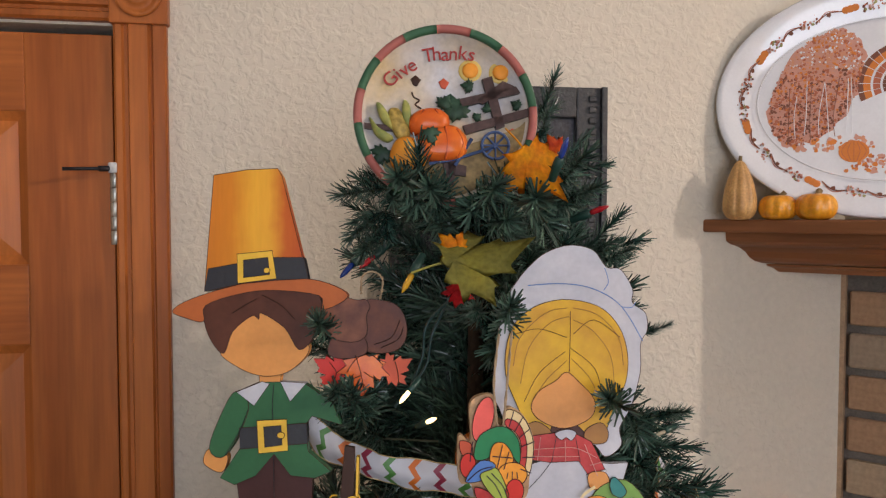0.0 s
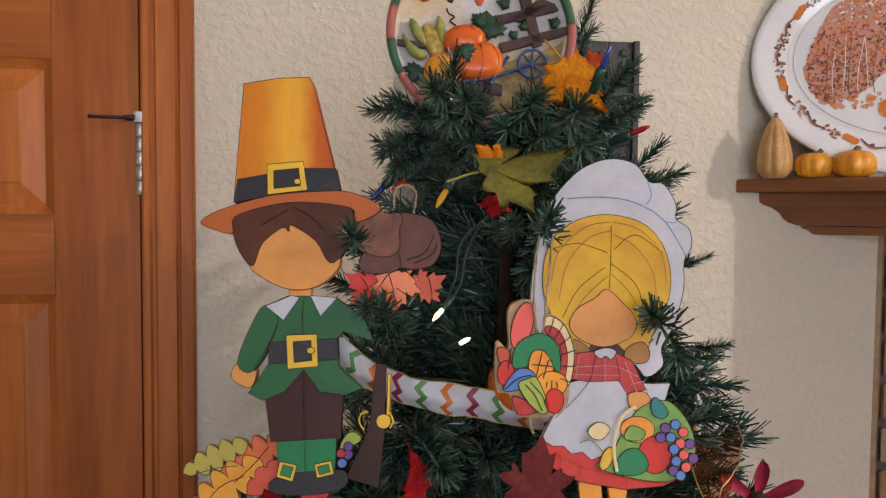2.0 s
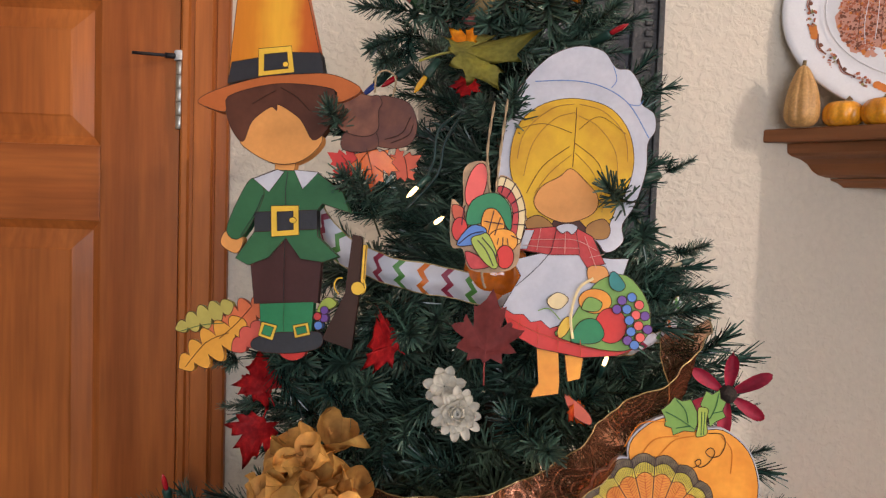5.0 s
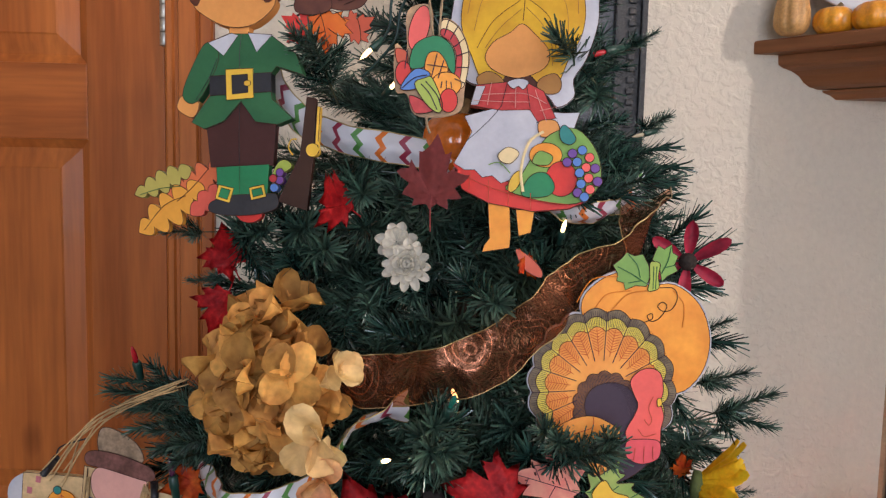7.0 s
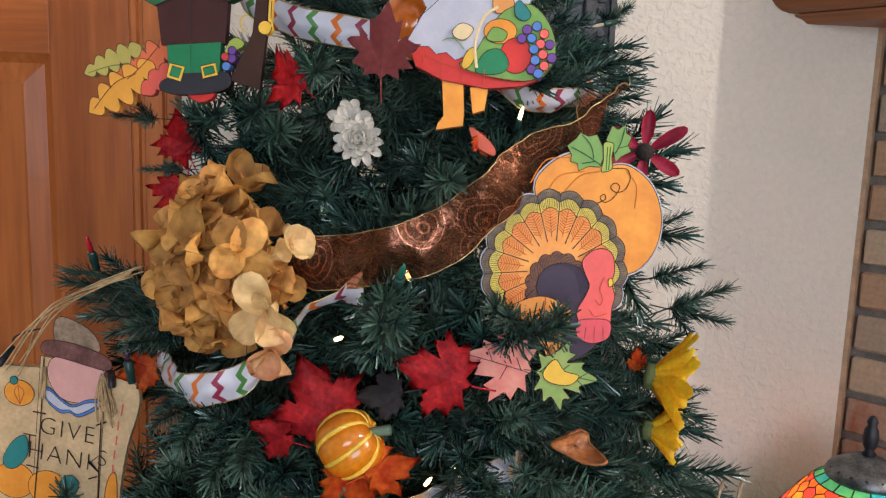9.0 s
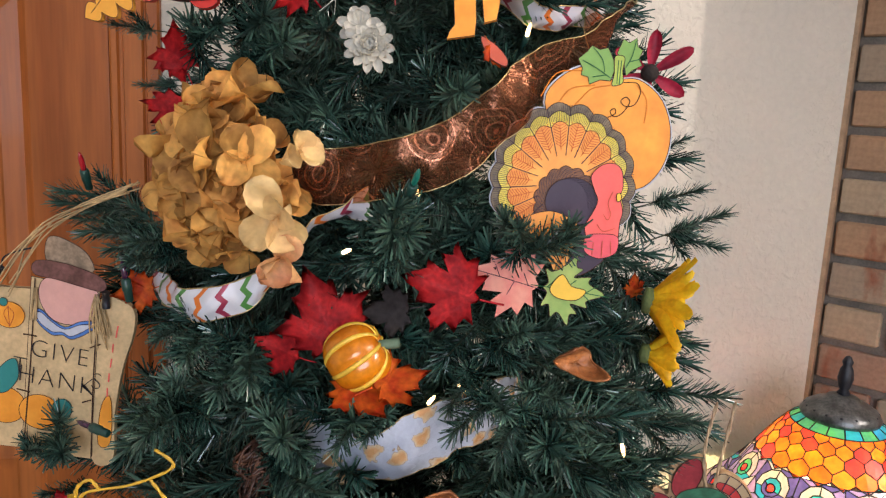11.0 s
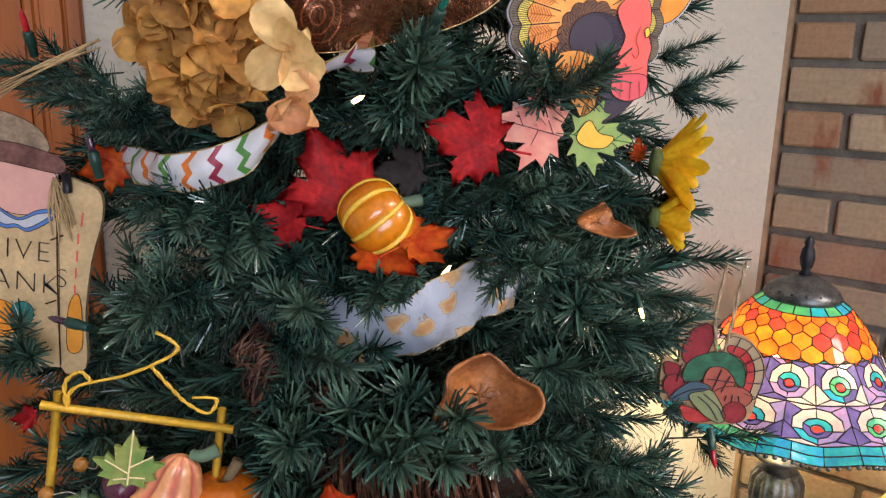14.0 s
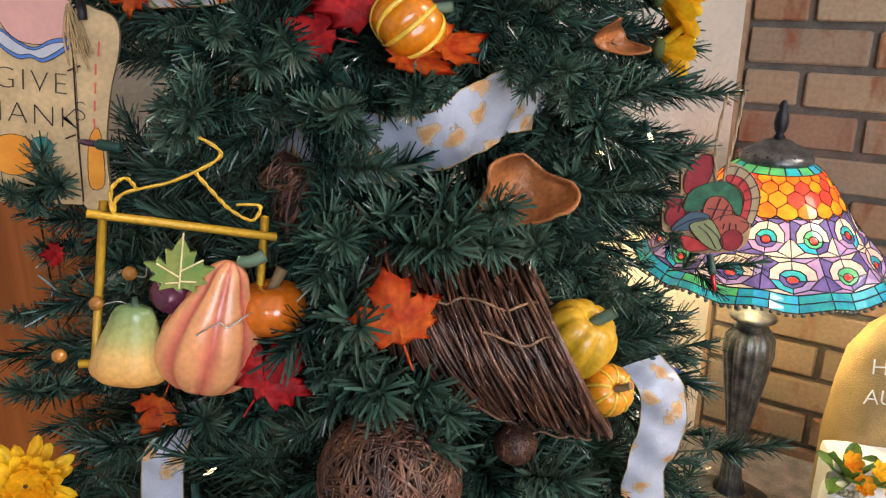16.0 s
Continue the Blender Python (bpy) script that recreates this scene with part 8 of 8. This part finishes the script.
part("tree_print", bm, PT + [GLZ, paint("print_salmon", (0.70, 0.33, 0.20), 0.2)], pl, "printed autumn trees")
bm = bmesh.new()
for k, (r0, r1, z) in enumerate(((0.058, 0.066, 0.0), (0.044, 0.058, 0.0001), (0.030, 0.044, 0.0002), (0.014, 0.030, 0.0003))):
    for i in range(17):
        a0, a1 = -0.35 + i * 0.23, -0.35 + (i + 0.90) * 0.23
        ring = [(0.022 + r * math.cos(a), 0.024 + 1.05 * r * math.sin(a)) for r, a in ((r0, a0), (r1, a0), (r1, a1), (r0, a1))]
        slab(bm, ring, -0.006, -0.0054 + z, (1, 2, 0, 1)[k])
        if k in (1, 2):
            slab(bm, [(0.022 + r * math.cos(a), 0.024 + 1.05 * r * math.sin(a)) for r, a in ((r0, a0), (r0 + 0.0035, a0), (r0 + 0.0035, a1), (r0, a1))], -0.006, -0.0051 + z, 5)
slab(bm, oval(0.034, -0.020, 0.030, 0.038), -0.006, -0.0046, 1)
slab(bm, oval(-0.049, -0.085, 0.0225, 0.018), -0.006, -0.0048, 2)
for k in (-2, -1, 0, 1, 2):
    stroke(bm, spline([(-0.049 + 0.004 * k, -0.069), (-0.049 + 0.009 * k, -0.085), (-0.049 + 0.004 * k, -0.101)], 5), 0.0008, -0.0047, 0)
for k in range(120):
    slab(bm, blot(rl.uniform(-0.06, 0.10), -0.105 + rl.uniform(-0.016, 0.014), rl.uniform(0.0015, 0.004), 0, 6), -0.006, -0.0055 + 0.000002 * k, rl.choice((0, 2, 3, 3)))
part("bird_print", bm, PT + [GLZ], pl, "printed plain fan shape and pumpkin")
bm = bmesh.new()
for i in range(40):
    a = 2 * math.pi * i / 40 + 0.1
    cx, cy = (A - 0.043) * math.cos(a), (B - 0.041) * math.sin(a)
    out, run = Vector((math.cos(a), math.sin(a))), Vector((-math.sin(a), math.cos(a)))
    kind = i % 5
    if kind in (0, 3):
        for k in range(26):
            p = Vector((cx, cy)) + run * rl.uniform(-0.015, 0.015) + out * rl.uniform(-0.008, 0.008)
            slab(bm, blot(p.x, p.y, rl.uniform(0.0010, 0.0026), 0, 6), -0.002, 0.0038 + 0.00001 * k, rl.choice((0, 0, 3, 1, 4, 3)))
    elif kind == 1:
        for k in range(3):
            p = Vector((cx, cy)) + run * 0.007 * (k - 1)
            slab(bm, oval(p.x, p.y, 0.0062, 0.0058, 14), -0.002, 0.0038 + 0.0001 * k, 2)
    else:
        for q, w, mt in ((0.0, 0.0022, 1), (0.003, 0.0012, 0)):
            stroke(bm, spline([Vector((cx, cy)) - run * 0.020 - out * 0.004, Vector((cx, cy)) + out * (0.003 + q), Vector((cx, cy)) + run * 0.018 - out * 0.002], 5), w, 0.0040, mt)
        slab(bm, blot(cx, cy, 0.0035, 0, 7), -0.002, 0.0039, 1)
part("rim_print", bm, PT, pl, "printed leaves and small pumpkins round the rim")
bm = bmesh.new()
tube(bm, [((A - 0.066) * math.cos(a), (B - 0.064) * math.sin(a), 0.0) for a in np.linspace(0, 6.2832, 80)], 0.0012, 5)
part("rim_line", bm, GLZ, pl)

# ---- stained glass table lamp on the hearth ----
LX, LY = 0.665, 1.145
LZ = 0.30
lampo = thing("stained_glass_lamp", pose(LX, LY, LZ - 0.0) @ Matrix.Identity(4), "table lamp with peacock stained glass shade and fluted pewter base, lit", "table lamp")
UP = 0.140
sp = [(0.052, 0.532), (0.072, 0.519), (0.092, 0.496), (0.114, 0.464), (0.136, 0.433), (0.162, 0.402), (0.188, 0.374), (0.206, 0.351)]
sp = [(r, z + UP) for r, z in sp]


def shade_pt(s, a):
    """Point on the shade: s from 0 at the cap to 1 at the rim, a round the axis; the rim is fluted."""
    f = s * (len(sp) - 1)
    i = min(int(f), len(sp) - 2)
    r = sp[i][0] + (sp[i + 1][0] - sp[i][0]) * (f - i)
    z = sp[i][1] + (sp[i + 1][1] - sp[i][1]) * (f - i)
    wv = max(0.0, s - 0.55) / 0.45
    r *= 1 + 0.030 * wv * math.cos(a * 12)
    z += 0.006 * wv * math.cos(a * 12)
    return Vector((r * math.cos(a), r * math.sin(a), z))


def glass(name, c, c2, through_it=0.14):
    m = mat("glass_" + name, c, 0.18, vary=0.12, scale=45, bump=0.12, fine=120, color2=c2, trans=through_it, spec=0.4)
    return m


G = {"teal": glass("teal", (0.05, 0.45, 0.42), (0.04, 0.28, 0.45)), "green": glass("green", (0.12, 0.50, 0.16), (0.08, 0.36, 0.22)), "blue": glass("blue", (0.04, 0.30, 0.62), (0.04, 0.42, 0.48)),
     "orange": glass("orange", (0.85, 0.15, 0.01), (0.75, 0.08, 0.01), 0.36), "amber": glass("amber", (0.88, 0.21, 0.012), (0.85, 0.13, 0.01), 0.36), "red": glass("red", (0.80, 0.05, 0.03), (0.6, 0.03, 0.03), 0.36),
     "violet": glass("violet", (0.17, 0.12, 0.38), (0.10, 0.08, 0.26)), "white": glass("white", (0.62, 0.55, 0.46), (0.60, 0.44, 0.48)), "lilac": glass("lilac", (0.46, 0.27, 0.52), (0.30, 0.24, 0.52))}
LEADM = mat("lead_came", (0.045, 0.04, 0.038), 0.5, metal=0.6)
shade = part("shade", bmesh.new(), LEADM, lampo)
bm_lead = bmesh.new()


def pane(poly, mt):
    """One glass piece: outline in (s, turn), fitted to the shade, with a lead line round it."""
    fine = []
    for i in range(len(poly)):
        p, q = Vector(poly[i - 1]), Vector(poly[i])
        n = max(1, int(abs(p.y - q.y) / 0.09))
        for k in range(n):
            fine.append(p.lerp(q, k / n))
    pts = [shade_pt(p.x, p.y) for p in fine]
    c = shade_pt(sum(p.x for p in fine) / len(fine), sum(p.y for p in fine) / len(fine))
    bm = bmesh.new()
    cv = bm.verts.new(c)
    vs = [bm.verts.new(p) for p in pts]
    for i in range(len(vs)):
        bm.faces.new((cv, vs[i - 1], vs[i]))
    bmesh.ops.recalc_face_normals(bm, faces=bm.faces[:])
    part("glass_piece", bm, mt, shade)
    tube(bm_lead, pts + [pts[0]], 0.0011, 4)


rl2 = random.Random(12)
N1 = 17
for i in range(N1):
    a0, a1 = 2 * math.pi * i / N1, 2 * math.pi * (i + 1) / N1
    pane([(0.0, a0), (0.0, a1), (0.13, a1), (0.13, a0)], G[rl2.choice(("teal", "green", "blue"))])
# overlapping scales in orange
NS = 22
srow = [0.13, 0.21, 0.29, 0.37, 0.45]
for k in range(4):
    for i in range(NS):
        a = 2 * math.pi * (i + 0.5 * (k % 2)) / NS
        h = math.pi / NS
        s0, s1 = srow[k], srow[k + 1]
        top = [(s0, a - h), (s0, a + h)] if k == 0 else [(s0, a - h), (s0 - 0.04, a), (s0, a + h)]
        pane(top + [(s1 - 0.04, a + h), (s1, a), (s1 - 0.04, a - h)], G[rl2.choice(("orange", "orange", "amber", "amber", "red"))])
# peacock eyes in violet, white and lilac
NE = 12
for k, (sa, sb) in enumerate(((0.43, 0.655), (0.655, 0.87))):
    for i in range(NE):
        a = 2 * math.pi * (i + 0.5 * k) / NE
        h = math.pi / NE
        sm, cs = (sa + sb) / 2, (sa + sb) / 2
        ring = lambda f, dn: [(cs + (sb - sa) * (dn + 0.5 * f * math.cos(t)), a + h * 0.9 * f * math.sin(t)) for t in np.linspace(0, 2 * math.pi, 10, endpoint=False)]
        outer, mid_, inn = ring(0.88, 0.0), ring(0.50, 0.04), ring(0.24, 0.07)
        for j0, j1, cc in ((-2, 0, "lilac"), (0, 2, "violet"), (2, 5, "white"), (5, 8, "white")):
            pane([outer[j % 10] for j in range(j0, j1 + 1)] + [mid_[j % 10] for j in range(j1, j0 - 1, -1)], G[cc if cc == "white" else rl2.choice((cc, "lilac", "blue"))])
        for j0, j1, cc in ((-3, 2, "violet"), (2, 7, "teal")):
            pane([mid_[j % 10] for j in range(j0, j1 + 1)] + [inn[j % 10] for j in range(j1, j0 - 1, -1)], G[cc if i % 3 else "green"])
        pane(inn, G["red"])
        # field between the eyes
        for g in (1, -1):
            pane([(sa, a), (sa, a + g * h), outer[5 - g], outer[5]], G[rl2.choice(("violet", "violet", "lilac", "white"))])
            pane([(sa, a + g * h), (cs, a + g * h), outer[(2 * g) % 10], outer[(3 * g) % 10], outer[(4 * g) % 10]], G[rl2.choice(("violet", "violet", "lilac"))])
            pane([(sb, a), (sb, a + g * h), outer[g % 10], outer[0]], G[rl2.choice(("lilac", "violet", "white"))])
            pane([(sb, a + g * h), (cs, a + g * h), outer[(2 * g) % 10], outer[g % 10]], G[rl2.choice(("lilac", "violet", "white"))])
NR = 28
for i in range(NR):
    a0, a1 = 2 * math.pi * i / NR, 2 * math.pi * (i + 1) / NR
    cc = ("green", "blue", "teal", "blue")[(i // 2) % 4]
    pane([(0.87, a0), (0.87, a1), (0.935, a1), (0.935, a0)], G[cc])
    pane([(0.935, a0), (0.935, a1), (1.0, a1), (1.0, a0)], G["teal" if cc == "green" else cc])
part("lead_came", bm_lead, LEADM, shade, "dark lead lines between the glass")
bm = bmesh.new()
for i in range(110):
    bmesh.ops.create_icosphere(bm, subdivisions=1, radius=0.0042, matrix=Matrix.Translation(shade_pt(1.0, 2 * math.pi * i / 110) + Vector((0, 0, -0.003))))
part("beaded_rim", bm, PEWTER, shade, "row of dark metal beads", smooth=True)
def lifted(prof, dz=-0.020):
    return [(r, z + UP + dz) for r, z in prof]


part("cap", lathe(bmesh.new(), lifted([(0.056, 0.549), (0.058, 0.555), (0.052, 0.565), (0.040, 0.573), (0.026, 0.578), (0.022, 0.583), (0.010, 0.586), (0.0, 0.587)]), 40), PEWTER, lampo, "pierced dark metal cap", smooth=True)
for k in range(16):
    a = 2 * math.pi * k / 16
    part("cap_stud", lathe(bmesh.new(), [(0.0035, 0.0), (0.003, 0.002), (0.0, 0.003)], 8, m=pose(0.050 * math.cos(a), 0.050 * math.sin(a), 0.563 + UP - 0.020)), BLACK, lampo, smooth=True)
part("finial", lathe(bmesh.new(), lifted([(0.006, 0.585), (0.010, 0.588), (0.006, 0.594), (0.009, 0.600), (0.0115, 0.612), (0.0095, 0.626), (0.006, 0.632), (0.008, 0.638), (0.004, 0.646), (0, 0.648)]), 20), BLACK, lampo, "dark turned finial", smooth=True)
stemp = [(0.085, 0.0), (0.088, 0.006), (0.075, 0.016), (0.050, 0.026), (0.030, 0.040), (0.020, 0.070), (0.017, 0.120), (0.019, 0.160), (0.026, 0.205), (0.036, 0.270), (0.044, 0.325), (0.042, 0.355), (0.030, 0.372), (0.024, 0.380), (0.030, 0.386), (0.040, 0.392), (0.036, 0.400), (0.024, 0.408), (0.018, 0.430), (0.012, 0.480), (0.006, 0.67)]
part("base", lathe(bmesh.new(), stemp[:5], 48), PEWTER, lampo, smooth=True)
part("fluted_stem", lathe(bmesh.new(), stemp[4:13], 64, 16, 0.12), PEWTER, lampo, "fluted pewter stem")
part("neck", lathe(bmesh.new(), stemp[12:], 32), PEWTER, lampo, smooth=True)
for a in (0.6, 3.6):
    bm = bmesh.new()
    p = Vector((0.05 * math.cos(a), -abs(0.05 * math.sin(a)), UP))
    tube(bm, [p + Vector((0, 0, 0.345)), p + Vector((0, 0, 0.29))], 0.0006, 4)
    bmesh.ops.create_icosphere(bm, subdivisions=2, radius=0.007, matrix=Matrix.Translation(p + Vector((0, 0, 0.283))))
    part("pull_chain", bm, STEEL, lampo, smooth=True)
bulb = glow_mat("lamp_bulb", (1.0, 0.72, 0.40), 3.0)
o = part("light_bulb", lathe(bmesh.new(), [(0.012, 0.0), (0.014, 0.012), (0.024, 0.035), (0.026, 0.05), (0.018, 0.068), (0, 0.075)], 20, m=pose(-0.035, -0.02, 0.375 + UP)), bulb, lampo, smooth=True)
o.visible_shadow = False

# burlap sack and flowers beside the lamp
BURL = mat("burlap", (0.38, 0.25, 0.10), 0.9, vary=0.12, scale=18, bump=0.6, fine=450)
v = Vector((0.796, 0.990, 0.626))
sack = thing("burlap_sack", pose(v.x + 0.050, v.y, 0.30, 0, 0, -15), "tan burlap sack lettered Hello Autumn on the hearth", "sack")
bm = bmesh.new()
rows = []
for z, w, dp in ((0.0, 0.085, 0.05), (0.01, 0.098, 0.06), (0.12, 0.106, 0.067), (0.24, 0.105, 0.066), (0.33, 0.102, 0.060), (0.39, 0.090, 0.048), (0.43, 0.065, 0.032), (0.452, 0.04, 0.02), (0.460, 0.01, 0.006)):
    rows.append([bm.verts.new((w * math.copysign(abs(math.cos(a)) ** 0.8, math.cos(a)) + 0.003 * math.sin(5 * a + z * 40), dp * math.sin(a) + 0.003 * math.sin(7 * a + z * 60), z)) for a in np.linspace(0, 2 * math.pi, 40, endpoint=False)])
for a, b in zip(rows, rows[1:]):
    for i in range(40):
        bm.faces.new((a[i - 1], a[i], b[i], b[i - 1])).smooth = True
bm.faces.new(rows[-1]), bm.faces.new(rows[0][::-1])
part("bag", bm, BURL, sack)
LETW = paint("white_lettering", (0.80, 0.78, 0.72))
writing("lettering", "HELLO", 0.036, pose(-0.026, -0.0600, 0.388, 80), LETW, sack, 0.0004, 0.0006, 0.95)
writing("lettering", "AUTUMN", 0.036, pose(-0.010, -0.067, 0.340, 86), LETW, sack, 0.0004, 0.0006, 0.95)
v = Vector((0.700, 0.900, 0.537))
jar = thing("flower_jar", pose(v.x + 0.012, v.y, 0.30) @ Matrix.Diagonal((1, 1, 1.09, 1)), "small jar with checked ribbon, green leaves and yellow blooms", "vase")
part("jar", lathe(bmesh.new(), [(0.030, 0), (0.036, 0.004), (0.038, 0.10), (0.035, 0.19), (0.028, 0.20), (0.028, 0.21)], 28), WHITE, jar, smooth=True)
part("ribbon", lathe(bmesh.new(), [(0.029, 0.192), (0.0305, 0.193), (0.0305, 0.208), (0.029, 0.209)], 28), mat("checked_ribbon", (0.55, 0.5, 0.35), 0.8, vary=0.3, scale=220, color2=(0.12, 0.1, 0.05)), jar)
LFG = mat("fabric_leaf_green", (0.13, 0.24, 0.04), 0.6, vary=0.15, trans=0.25)
for i in range(9):
    bm = bmesh.new()
    a = i * 40
    petal(bm, pose(0, 0, 0.20, 0, 0, a) @ pose(0, 0, 0, 25 + 45 * (i % 3) / 2), 0.06, 0.030, -0.3, 0.04, rnd)
    part("leaf", bm, LFG, jar)
for i, (x, y, z) in enumerate(((0.0, -0.03, 0.215), (0.035, -0.015, 0.225), (-0.01, -0.01, 0.24), (0.05, -0.03, 0.20))):
    bm = bmesh.new()
    for k in range(7):
        petal(bm, pose(x, y, z) @ pose(0, 0, 0, 40, 0, 0) @ pose(0, 0, 0, 0, 0, k * 51) @ pose(0, 0, 0, 25), 0.020, 0.014, 0.1, 0.03, rnd)
    part("blossom", bm, SUN if i % 2 else L_YEL, jar)
o = finish(boxed(-0.07, 0.09, -0.05, 0.02, 0, 0.250, 0.012), "folded_cloth", WHITE)
o.matrix_world = pose(v.x + 0.075, v.y + 0.045, 0.30, 0, 0, -15)
tagged(o, "folded white cloth bundle in front of the sack", "cloth")

# ---- bricks of the hearth wall ----
zc = 1.102 - 11 * 0.0765
row = 0
while zc < 1.60:
    x = 0.010
    first = True
    rr = random.Random(row * 7 + 3)
    while x < 0.75:
        short = first and row % 2 == 0
        w = 0.0945 if short else 0.203
        ob = new("brick", rr.choice(half if short else full))
        ob.parent = breast
        ob.matrix_basis = pose(x, rr.uniform(-0.002, 0.002), zc)
        x += w + 0.014
        first = False
    zc += 0.0765
    row += 1
